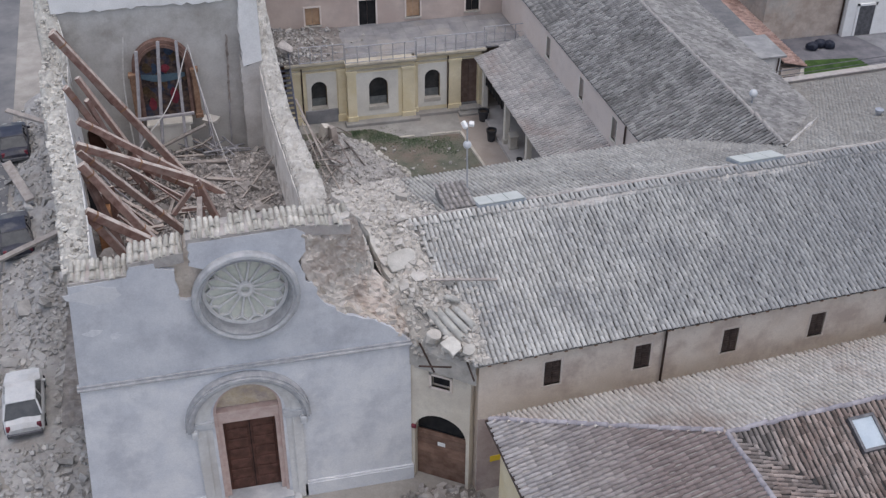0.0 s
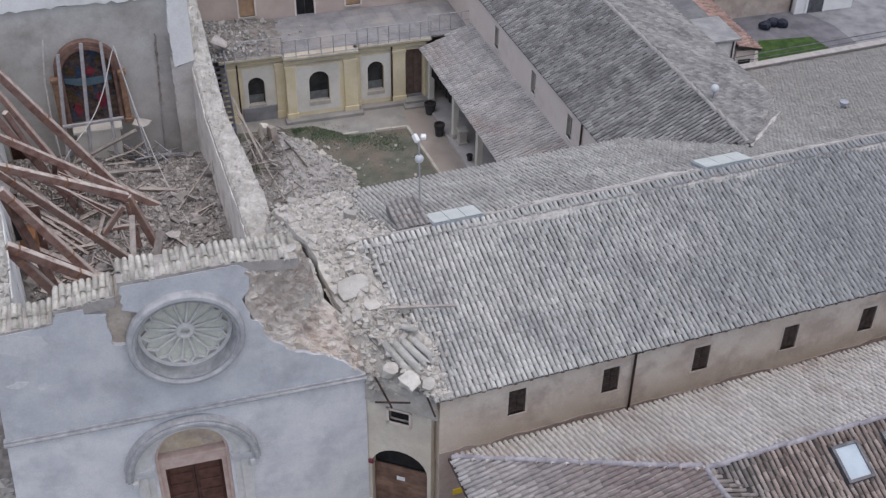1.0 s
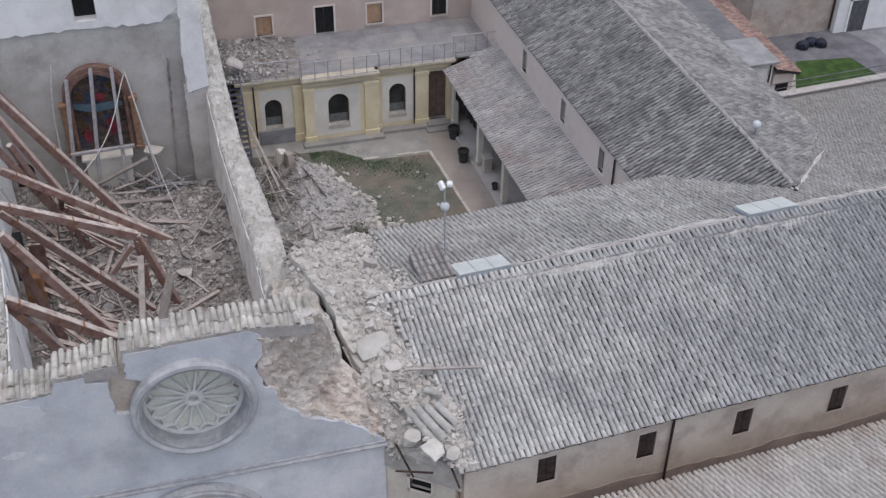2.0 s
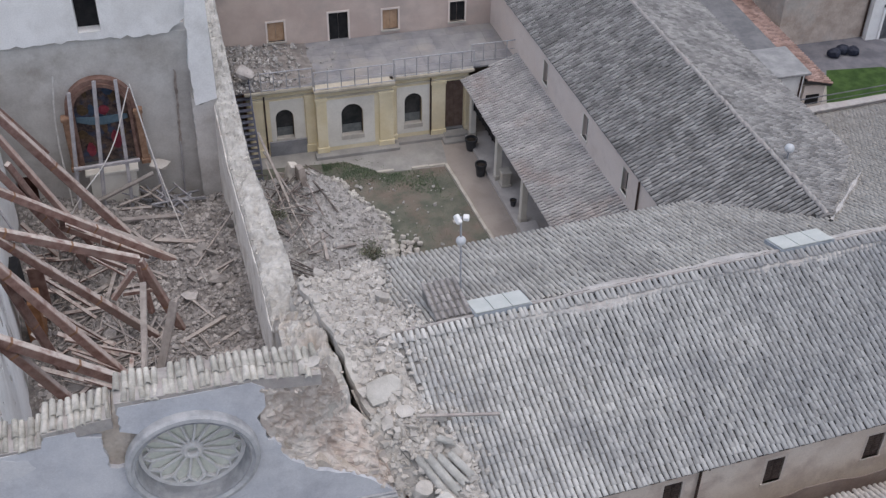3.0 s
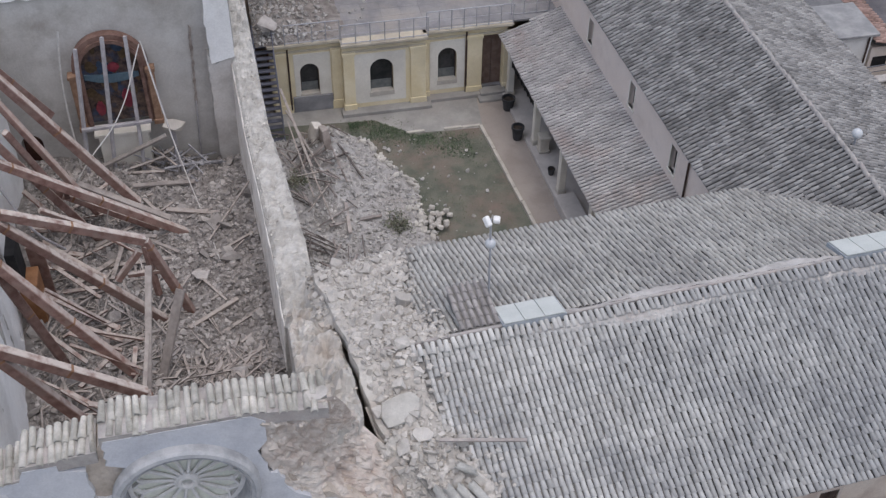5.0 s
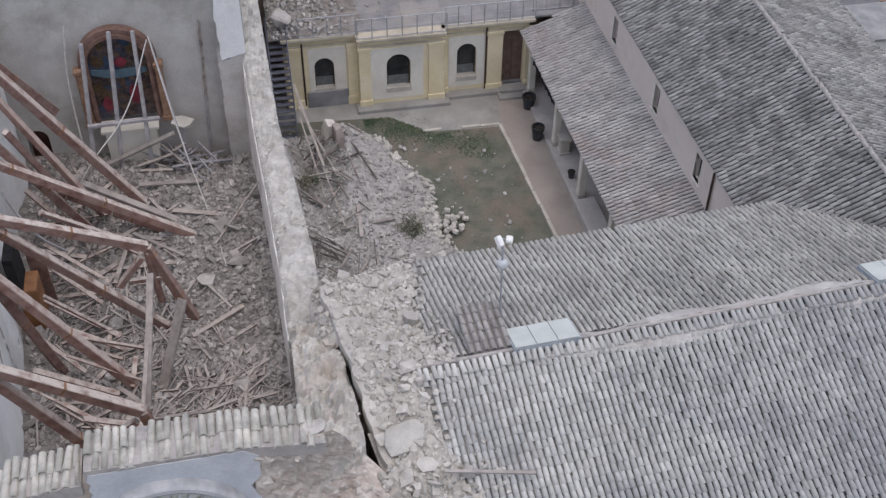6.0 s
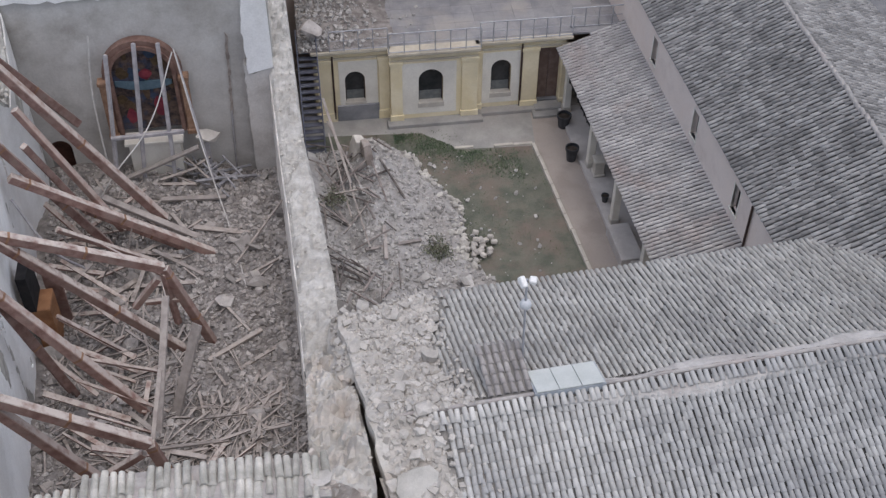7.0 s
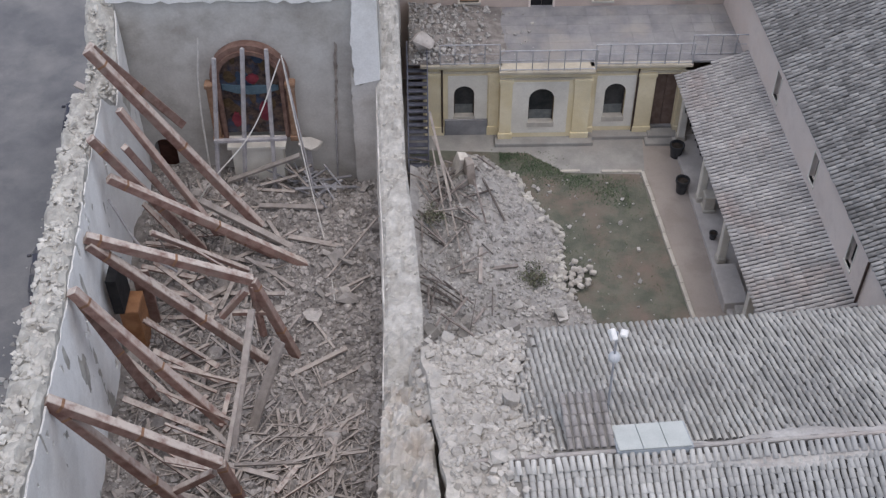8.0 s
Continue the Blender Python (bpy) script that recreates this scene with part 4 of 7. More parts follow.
NB = [(-0.8, 0), (48, 0), (48, 15.6), (22.9, 15.6), (22.9, 6.65), (0.9, 6.65), (-1.0, 5.7)]
tile_roof(wing, "north_", wv(0, 0, RZW - 0.02), wdir(1, 0, 0), wdir(0, math.cos(SL), -math.sin(SL)), NB, M_TILE_N, straight="fine", label="pale barrel-tile roof slope facing the courtyard", cover=[(2.3, 0.3), (5.6, 0.3), (5.8, 0.5), (48, 0.5), (48, 15.7), (22.8, 15.7), (22.8, 6.75), (2.3, 6.75), (2.2, 5.8), (1.5, 3.6), (1.55, 1.2), (2.3, 0.3)])
ridge_course(wing, 1.0, 40, M_TILE)
part("ridge_mortar", boxes(((-0.2, -0.05, RZW - 0.08), (48, 0.08, RZW + 0.10)), m=WM, bevel=0.03), M_LEDGE, wing, "thin grey mortar ledge on the ridge")
def mortar_strip(side, a0, a1, b0, width, seed, label):
    """Patchy mortar beside the ridge, with an uneven lower edge."""
    vv, ff, k = [], [], 0
    n = int((a1 - a0) / 0.12)
    for i in range(n):
        a_ = a0 + 0.12 * i
        w_ = width * (0.55 + 0.9 * fbm(a_ * 0.5, 0.3, 1.0, seed))
        for q in range(4):
            b_ = b0 + max(w_, 0.02) * q / 3
            vv.append(wv(a_, side * b_ * math.cos(SL), RZW - b_ * math.sin(SL) + 0.12 - 0.06 * (q == 3) + 0.03 * fbm(a_, b_, 3.0, seed + 1)))
        if i:
            ff += [(k + q, k + q + 1, k - 3 + q, k - 4 + q) for q in range(3)]
        k += 4
    return raw("mortar_band", vv, ff, M_MORTAR, wing, label)


mortar_strip(1, 5.7, 47, 0.06, 0.5, 2.0, "patchy pinkish mortar band along the ridge")
mortar_strip(-1, 4.6, 40, 0.40, 0.36, 6.0, "patchy mortar below the ridge tiles")
WIN = [(a, a + 0.66, 4.93 - 0.023 * a) for a in (4.62, 8.36, 12.16, 16.08, 19.68, 23.4, 27.2)]
hw = [[(a, z), (b, z), (b, z + 1.18), (a, z + 1.18)] for a, b, z in WIN]
bm = holed(bmesh.new(), [(2.0, -0.3), (40, -0.3), (40, 6.95), (2.0, 6.95)], hw, -6.0, -5.4, m=WM)
part("wall", bm, M_BEIGE, wing, "stained beige plaster wall")
edge = [(2.0 + 0.5 * k, 3.72 + 0.22 * fbm(k * 0.5, 0.0, 0.5, 4.0) + 0.06 * fbm(k * 0.5, 1.0, 2.0, 4.0)) for k in range(77)]
part("base_wall", prism(bmesh.new(), [(2.0, -0.3), (40.0, -0.3)] + edge[::-1], -6.03, -6.0, m=WM), M_BASEWALL, wing, "mauve-brown rough plaster base")
for a, b, z0 in WIN:
    w = new("window")
    w.parent = wing
    z1 = z0 + 1.18
    part("sill", boxes(((a - 0.08, -6.03, z0 - 0.08), (b + 0.08, -5.8, z0)), m=WM), M_BEIGE2, w)
    bm = bmesh.new()
    for x0, x1 in ((a - 0.1, a), (b, b + 0.1)):
        box(bm, (x0, -6.006, z0), (x1, -5.9, z1), WM)
    box(bm, (a - 0.1, -6.006, z1), (b + 0.1, -5.9, z1 + 0.1), WM)
    part("frame", bm, M_BEIGE2, w)
    for k in range(2):
        x0 = a + k * (b - a) / 2
        x1 = x0 + (b - a) / 2
        bm = box(bmesh.new(), (x0 + 0.01, -5.94, z0 + 0.01), (x1 - 0.01, -5.90, z1 - 0.01), WM)
        for q in range(9):
            z = z0 + 0.06 + q * 0.12
            box(bm, (x0 + 0.05, -5.965, z), (x1 - 0.05, -5.93, z + 0.08), WM)
        part("shutter", bm, M_SHUT, w, "closed dark brown louvred shutter")
bm = boxes(((1.9, -6.46, 6.84), (40, -6.0, 6.88)), ((1.9, -6.12, 6.66), (40, -6.0, 6.84)), m=WM)
part("eave_board", bm, M_SHUT, wing)
for k in range(64):
    box(bm := bmesh.new(), (2.2 + k * 0.6, -6.42, 6.72), (2.32 + k * 0.6, -6.0, 6.84), WM)
    part("rafter_end", bm, M_BROWN, wing)
bm = tube(tube(bmesh.new(), wv(9.56, -6.1, 0), wv(9.56, -6.1, 6.6), 0.05), wv(9.56, -6.1, 6.6), wv(9.56, -6.5, 6.86), 0.05)
part("downpipe", bm, M_PIPE, wing, "dark iron downpipe")
part("wall", boxes(((0, 5.7, -0.3), (40, 6.1, 6.95)), m=WM), M_CREAM, wing)
part("wall", boxes(((39.6, -6, -0.3), (40, 6, 6.9)), m=WM), M_BEIGE, wing)
# gable side against the church and the angled bay with the gateway
part("wall", boxes(((-0.9, 0.2, -0.2), (-0.5, 5.7, 6.6)), ((-0.5, -3.0, -0.2), (-0.1, 0.3, 6.9)), m=WM), M_CORE, wing)
gA = math.atan2(-1.36, 2.0)
GM = Matrix.Translation((0.08, -0.02, 0)) @ pose(0, 0, 0, 0, 0, math.degrees(gA))
gl = math.hypot(2.0, 1.36)
gate_hole = arch_poly(0.12, 2.28, -0.3, 2.5, 12, 1.0)
bm = holed(bmesh.new(), jag([(-0.12, -0.3), (gl, -0.3), (gl, 6.6), (-0.12, 6.2)], (2,), 0.12, 0.2), [gate_hole, [(0.85, 5.0), (1.6, 5.0), (1.6, 5.55), (0.85, 5.55)]], 0.0, 0.5, m=GM)
part("wall", bm, M_CREAM, wing, "cream plaster bay with an arched gateway")
gate = new("gate")
gate.parent = wing
for k in range(10):
    z0 = -0.15 + k * 0.25
    part("plank", box(bmesh.new(), (0.13, 0.28, z0), (2.28, 0.34, z0 + 0.24), GM, 0.012), M_GATE, gate)
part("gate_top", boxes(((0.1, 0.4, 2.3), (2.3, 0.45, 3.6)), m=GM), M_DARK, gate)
part("notice", boxes(((1.0, 0.262, 1.65), (1.32, 0.27, 1.85)), m=GM), M_WHITE, gate, "white paper notice")
w = new("window")
w.parent = wing
part("frame", boxes(((0.75, -0.04, 4.9), (0.85, 0.1, 5.65)), ((1.6, -0.04, 4.9), (1.7, 0.1, 5.65)), ((0.75, -0.04, 4.9), (1.7, 0.1, 5.0)), ((0.75, -0.04, 5.55), (1.7, 0.1, 5.65)), m=GM), M_BEIGE2, w)
part("pane", boxes(((0.85, 0.2, 5.0), (1.6, 0.24, 5.55)), m=GM), M_DARK, w)

# ---- the range along the courtyard's east side ----
BA = 2.75
BM = Matrix.Translation((13.95, 14, 0)) @ pose(0, 0, 0, 0, 0, BA)
bv = lambda x, y, z: BM @ Vector((x, y, z))
bdir = lambda x, y, z: BM.to_3x3() @ Vector((x, y, z))
rng_ = thing("east_range", "convent range with a dark grey tile roof and pale wall", "building")
S1, S2 = math.atan(2.1 / 4.5), math.atan(2.4 / 5.7)
tile_roof(rng_, "west", bv(4.45, 0, 8.65), bdir(0, 1, 0), bdir(-math.cos(S1), 0, -math.sin(S1)), [(-6.6, 0), (20, 0), (20, 4.97), (-2.2, 4.97)], M_TILE_D, spacing=0.215, wild=0.9, straight="fine", pick=(2.0, 3.4), label="dark grey barrel-tile roof slope")
tile_roof(rng_, "eastern", bv(4.45, 0, 8.65), bdir(0, 1, 0), bdir(math.cos(S2), 0, -math.sin(S2)), [(-6.6, 0), (20, 0), (20, 6.2), (-2.0, 6.2)], M_TILE_D, spacing=0.215, wild=0.9, straight="fine", label="grey barrel-tile roof slope")
ridge_tiles(rng_, bv(4.45, -6.4, 8.67), bv(4.45, 20, 8.67), M_LEDGE, r=0.105)
vv, ff = [], []
for i in range(46):
    c = Vector((18.55, 7.3, 8.76)).lerp(Vector((22.6, 11.6, 7.34)), i / 45)
    w_ = 0.11 + 0.1 * fbm(i * 0.11, 0.0, 1.0, 3.0)
    for da, dz in ((-1, -0.08), (-0.5, 0.05), (0.5, 0.07), (1, -0.08)):
        vv.append(c + Vector((0.72, -0.68, 0)) * (da * w_) + Vector((0, 0, dz + 0.05 * fbm(i * 0.2, da, 1.0, 8.0))))
    if i:
        ff += [(i * 4 + q, i * 4 + q + 1, i * 4 - 3 + q, i * 4 - 4 + q) for q in range(3)]
raw("valley_mortar", vv, ff, M_MORTAR, rng_, "rough pale mortar along the roof valley")
hw = [[(a, 4.9), (a + 0.55, 4.9), (a + 0.55, 6.1), (a, 6.1)] for a in (1.45, 6.0, 11.2)]
bm = holed(bmesh.new(), [(-2.5, -0.2), (20, -0.2), (20, 6.4), (-2.5, 6.4)], hw, 0.02, 0.47, "x", m=BM)
part("wall", bm, M_PINKPALE, rng_, "pale pinkish plaster wall")
for a in (1.45, 6.0, 11.2):
    w = new("window")
    w.parent = rng_
    part("pane", boxes(((0.24, a, 4.9), (0.28, a + 0.55, 6.1)), m=BM), M_DARK, w)
    part("frame", boxes(((0.0, a - 0.07, 4.8), (0.13, a, 6.15)), ((0.0, a + 0.55, 4.8), (0.13, a + 0.62, 6.15)), ((-0.03, a - 0.09, 4.8), (0.13, a + 0.64, 4.9)), m=BM), M_IVORY, w)
part("wall", boxes(((9.5, -2, -0.2), (9.85, 20, 6.05)), ((0.47, 19.6, -0.2), (9.5, 20, 6.05)), m=BM), M_PINKPALE, rng_)
part("parapet", boxes(((24.3, 14.55, 3.4), (48, 14.9, 4.28)), m=WM), M_LEDGE, wing, "low grey parapet along the roof edge")
part("parapet_coping", boxes(((24.2, 14.48, 4.28), (48, 14.97, 4.36)), m=WM, bevel=0.02), M_LEDGE, wing)
part("parapet_rail", tube(tube(bmesh.new(), wv(26, 15.3, 4.62), wv(48, 15.3, 4.62), 0.03), wv(26, 15.3, 4.3), wv(48, 15.3, 4.3), 0.02), M_METAL, wing)
part("downpipe", tube(bmesh.new(), bv(-0.05, 0.3, 4.4), bv(-0.05, 0.3, 6.45), 0.05), M_PIPE, rng_)

# ---- portico ----
portico = thing("portico", "low tiled portico on square pillars along the courtyard", "portico")
S3 = math.atan(0.95 / 3.12)
tile_roof(portico, "portico", bv(0.02, 0, 4.42), bdir(0, 1, 0), bdir(-math.cos(S3), 0, -math.sin(S3)), [(-1.0, 0), (15.6, 0), (15.2, 3.27), (-1.0, 3.27)], M_TILE_P, label="pale grey barrel-tile lean-to roof", expo=0.34, wild=0.55, straight="fine", spacing=0.205, pick=(1.5, 1.7))
part("eave_beam", boxes(((-2.74, -1.0, 3.0), (-2.46, 15.1, 3.3)), m=BM), M_SHUT, portico)
for k, y in enumerate((-1.0, 3.0, 6.9, 10.7, 14.9)):
    p = new("pillar")
    p.parent = portico
    part("shaft", boxes(((-2.76, y - 0.16, 0.3), (-2.44, y + 0.16, 3.0)), m=BM, bevel=0.02), M_IVORY, p)
    part("base", boxes(((-2.8, y - 0.2, -0.15), (-2.4, y + 0.2, 0.32)), m=BM, bevel=0.03), M_KERB, p)
part("floor", boxes(((-2.95, -1.5, -0.2), (0.02, 15.2, 0.06)), m=BM, bevel=0.02), M_PLATF, portico, "pale pinkish raised floor")
# added near-black panel with battens below the eave
screen = boxes(((-2.64, 11.1, 1.9), (-2.6, 14.6, 3.0)), m=BM)
for k in range(8):
    box(screen, (-2.67, 11.1 + k * 0.5 - 0.03, 1.85), (-2.57, 11.1 + k * 0.5 + 0.03, 3.0), BM)
part("screen", screen, M_DARK, portico, "dark panel with battens under the portico eave")
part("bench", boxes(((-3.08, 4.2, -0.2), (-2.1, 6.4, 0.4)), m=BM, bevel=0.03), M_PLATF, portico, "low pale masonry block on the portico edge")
# near-black sheet on the back wall
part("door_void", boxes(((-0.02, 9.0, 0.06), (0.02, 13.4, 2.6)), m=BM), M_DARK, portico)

# ---- courtyard ----
lawn = raw("lawn", [(-2, 9, -0.13), (10.15, 9, -0.13), (8.52, 26.5, -0.13), (5.2, 26.8, -0.13), (3.6, 28.2, -0.13), (-2, 28.6, -0.13)], [(0, 1, 2, 3, 4, 5)], M_LAWN)
tagged(lawn, "worn brown-green courtyard lawn", "lawn", kind="structure")
walkway = raw("path", [(10.1, 9, -0.135), (11.8, 9, -0.135), (11.0, 29.6, -0.135), (8.4, 29.6, -0.135)], [(0, 1, 2, 3)], M_PATH)
tagged(walkway, "reddish-beige brick path along the portico", "path", kind="structure")
terr = raw("pavement", [(-2, 28.5, -0.125), (3.5, 28.1, -0.125), (5.1, 26.7, -0.125), (8.7, 26.5, -0.125), (9.0, 29.6, -0.125), (-2, 29.6, -0.125)], [(0, 1, 2, 3, 4, 5)], M_PAVE)
tagged(terr, "pale stone paving before the yellow wall", "pavement", kind="structure")
kerb = thing("kerb", "pale stone kerb edging the lawn", "kerb", kind="structure")
rr = random.Random(14)
for k in range(17):
    y = 9.6 + k * 1.0
    x = 8.52 + 0.093 * (26.5 - y) + rr.gauss(0, 0.012)
    part("kerb_stone", boxes(((x, y, -0.2), (x + 0.17, y + 0.985, 0.0)), m=Matrix.Translation((x, y, 0)) @ pose(0, 0, 0, 0, rr.gauss(0, 1.5), 5.3 + rr.gauss(0, 0.6)) @ Matrix.Translation((-x, -y, 0)), bevel=0.02), M_KERB, kerb)
for k in range(4):
    x = 4.9 + k * 0.93
    if k == 1:
        continue
    part("kerb_stone", boxes(((x, 26.58 + 0.04 * (8 - x), -0.2), (x + 0.9, 26.74 + 0.04 * (8 - x), -0.04 - 0.02 * (k == 0))), bevel=0.02), M_KERB, kerb)

# ---- the yellow loggia building ----
loggia = thing("loggia_building", "single-storey yellow and ivory loggia with arched windows", "building")
TZ = 3.95
SECT = [(-1.3, 2.2, 29.65, (0.12, 1.06, 0.75, 2.62)), (2.2, 6.3, 29.1, (3.52, 4.68, 0.8, 2.82)), (6.3, 10.7, 29.5, (7.02, 7.98, 0.75, 2.76))]
for x0, x1, y, (a, b, z0, z1) in SECT:
    holes = [arch_poly(a, b, z0, z1 - (b - a) / 2, 12)]
    if x1 > 10:
        holes.append([(9.3, -0.1), (10.35, -0.1), (10.35, 3.24), (9.3, 3.24)])
    bm = holed(bmesh.new(), [(x0, -0.2), (x1, -0.2), (x1, TZ - 0.12), (x0, TZ - 0.12)], holes, y, y + 0.45)
    part("wall", bm, M_YELLOW, loggia, "faded yellow plaster wall")
    p0, p1 = (max(x0, -0.5) + 0.35, x1 - 0.55) if x1 < 3 else (x0 + 0.5, x1 - 1.0) if x1 < 7 else (6.6, 8.4)
    bm = holed(bmesh.new(), [(p0, 0.3), (p1, 0.3), (p1, 3.2), (p0, 3.2)], [arch_poly(a, b, z0, z1 - (b - a) / 2, 12)], y - 0.025, y)
    part("panel", bm, M_IVORY, loggia, "ivory plaster panel")
    w = new("window")
    w.parent = loggia
    bm = bmesh.new()
    prism(bm, arch_poly(a, b, z0, z1 - (b - a) / 2, 12), y + 0.3, y + 0.33)
    part("pane", bm, M_DARKGLASS, w)
    bm = arch_band(bmesh.new(), (b - a) / 2 - 0.05, (b - a) / 2, y + 0.2, y + 0.29, z1 - (b - a) / 2, z0, 12, (a + b) / 2)
    part("frame", bm, M_SHUT, w)
    part("half_curtain", boxes(((a + 0.06, y + 0.27, z0 + 0.02), (b - 0.06, y + 0.295, z0 + 0.62))), M_CURTAIN, w, "dull grey half curtain")
    part("sill", boxes(((a - 0.04, y - 0.06, z0 - 0.14), (b + 0.04, y + 0.3, z0 + 0.12)), bevel=0.01), M_KERB, w)
    bm = boxes(((x0 - 0.08, y - 0.3, TZ - 0.12), (x1 + 0.08, y + 0.6, TZ)), ((x0 - 0.04, y - 0.16, TZ - 0.24), (x1 + 0.04, y, TZ - 0.12)), ((x0 - 0.02, y - 0.06, TZ - 0.6), (x1 + 0.02, y, TZ - 0.5)))
    part("cornice", bm, M_CORNICE, loggia)
for x0, x1, y in ((2.2, 2.75, 29.05), (5.55, 6.3, 29.05), (6.32, 6.55, 29.45), (8.5, 9.25, 29.42), (10.4, 10.7, 29.42), (-1.2, -0.4, 29.6), (1.7, 2.2, 29.6)):
    part("pilaster", boxes(((x0, y - 0.06, -0.15), (x1, y + 0.1, 3.35)), ((x0 - 0.05, y - 0.12, -0.15), (x1 + 0.05, y + 0.1, 0.35)), ((x0 - 0.05, y - 0.11, 3.2), (x1 + 0.05, y + 0.1, 3.38)), bevel=0.015), M_YELLOW, loggia)
part("plinth", boxes(((2.0, 28.55, -0.2), (6.55, 29.1, 0.06)), ((6.4, 29.0, -0.2), (9.2, 29.5, 0.06)), bevel=0.02), M_PAVE, loggia)
part("steps", boxes(((9.0, 28.5, -0.2), (10.6, 29.5, 0.0)), ((9.15, 28.9, 0.0), (10.5, 29.5, 0.15)), bevel=0.02), M_PAVE, loggia)
terrace = part("terrace_floor", boxes(((-1.3, 29.5, TZ - 0.1), (13.6, 34.2, TZ + 0.005))), M_TERR, loggia, "grey terrace floor")
paver = boxes(((-0.479, -0.352, 0), (0.479, 0.352, 0.02)), bevel=0.004)
paver_mesh = bpy.data.meshes.new("paving_slab")
paver.to_mesh(paver_mesh)
paver.free()
paver_mesh.materials.append(M_TERR)
for i in range(15):
    for j in range(6):
        t = new("paving_slab", paver_mesh)
        t.parent = terrace
        t.matrix_basis = pose(-0.8 + 0.965 * i, 29.95 + 0.71 * j, TZ + 0.004, 0, 0, 0.8 * math.sin(i * 3 + j * 7))
part("downpipe", tube(bmesh.new(), (8.45, 29.4, 0.05), (8.45, 29.4, 3.6), 0.045), M_PIPE, loggia)
part("downpipe", tube(bmesh.new(), (-0.42, 29.5, 0.05), (-0.42, 29.5, 3.6), 0.045), M_PIPE, loggia)
part("doorway_floor", boxes(((9.3, 29.6, -0.2), (10.35, 32.5, 0.14))), M_DADO, loggia)
part("door", boxes(((9.3, 29.8, 0.14), (9.82, 29.86, 3.24)), ((9.84, 29.8, 0.14), (10.35, 29.86, 3.24)), ((9.38, 29.78, 0.3), (9.74, 29.8, 1.4)), ((9.38, 29.78, 1.6), (9.74, 29.8, 3.05)), ((9.92, 29.78, 0.3), (10.27, 29.8, 1.4)), ((9.92, 29.78, 1.6), (10.27, 29.8, 3.05)), bevel=0.008), M_DOOR2, loggia, "brown wooden double door")
part("back_wall", boxes(((-1.3, 32.4, -0.2), (10.7, 32.6, TZ - 0.1)), ((10.55, 29.5, -0.2), (10.7, 32.4, TZ - 0.1)), ((8.9, 29.95, -0.2), (9.05, 32.4, TZ - 0.1))), M_BROWN, loggia)


def railing(x0, x1, y, z):
    r = thing("railing", "thin grey metal terrace railing", "railing", "terrace railings")
    n = max(2, int((x1 - x0) / 0.62))
    part("top_rail", tube(bmesh.new(), (x0, y, z + 1.08), (x1, y, z + 1.08), 0.028), M_GALV, r)
    part("bottom_rail", tube(bmesh.new(), (x0, y, z + 0.08), (x1, y, z + 0.08), 0.025), M_GALV, r)
    part("mid_rail", tube(bmesh.new(), (x0, y, z + 0.58), (x1, y, z + 0.58), 0.012), M_GALV, r)
    for i in range(n + 1):
        x = x0 + (x1 - x0) * i / n
        part("post", boxes(((x - 0.02, y - 0.02, z), (x + 0.02, y + 0.02, z + 1.08))), M_GALV, r)
    return r


railing(-0.5, 2.15, 29.4, TZ)
railing(2.15, 6.4, 28.9, TZ)
railing(6.4, 10.75, 29.28, TZ)
railing(10.8, 13.4, 29.9, TZ)

part("dado", boxes(((-0.3, 29.5, -0.15), (1.68, 29.62, 0.74))), M_DADO, loggia, "dark grey dado below the first window")

# ---- the pink house behind the terrace ----
house = thing("back_house", "plain pinkish plastered house behind the terrace", "house")
BW = [(0.5, 1.4, 4.25, 5.4, 0), (3.85, 4.9, 3.95, 5.6, 1), (6.83, 7.7, 4.25, 5.45, 0), (10.65, 11.5, 4.3, 5.5, 1)]
bm = holed(bmesh.new(), [(-3.2, -0.2), (14.2, -0.2), (14.2, 10.5), (-3.2, 10.5)], [[(a, z0), (b, z0), (b, z1), (a, z1)] for a, b, z0, z1, k in BW], 34.0, 34.6)
part("wall", bm, M_PINKWALL, house)
part("roof", boxes(((-3.6, 33.6, 10.5), (14.6, 44, 10.8))), M_TILE_D, house)
part("wall", boxes(((-3.2, 43.4, -0.2), (14.2, 44, 10.5))), M_PINKWALL, house)
for a, b, z0, z1, k in BW:
    w = new("window")
    w.parent = house
    part("shutter" if not k else "pane", boxes(((a, 34.12, z0), ((a + b) / 2 - 0.01, 34.16, z1)), (((a + b) / 2 + 0.01, 34.12, z0), (b, 34.16, z1))), M_ORANGE if not k else M_DARK, w)
    part("sill", boxes(((a - 0.1, 33.9, z0 - 0.1), (b + 0.1, 34.1, z0))), M_KERB, w)
    part("frame", boxes(((a - 0.1, 33.97, z0), (a, 34.12, z1 + 0.1)), ((b, 33.97, z0), (b + 0.1, 34.12, z1 + 0.1)), ((a, 33.97, z1), (b, 34.12, z1 + 0.1))), M_PINKPALE, w)

# ---- foreground house with an L-shaped roof ----
fore = thing("street_house", "cream house with an L-shaped brown barrel-tile roof", "house")
FMX = Matrix.Translation((2.26, -3.24, 0)) @ pose(0, 0, 0, 0, 0, WA)
fv = lambda x, y, z: FMX @ Vector((x, y, z))
fd = lambda x, y, z: FMX.to_3x3() @ Vector((x, y, z))
HL, HD, EZ, RZ2 = 6.86, 4.61, 5.5, 7.3
s1 = math.atan((RZ2 - EZ) / HD)
b1 = HD / math.cos(s1)
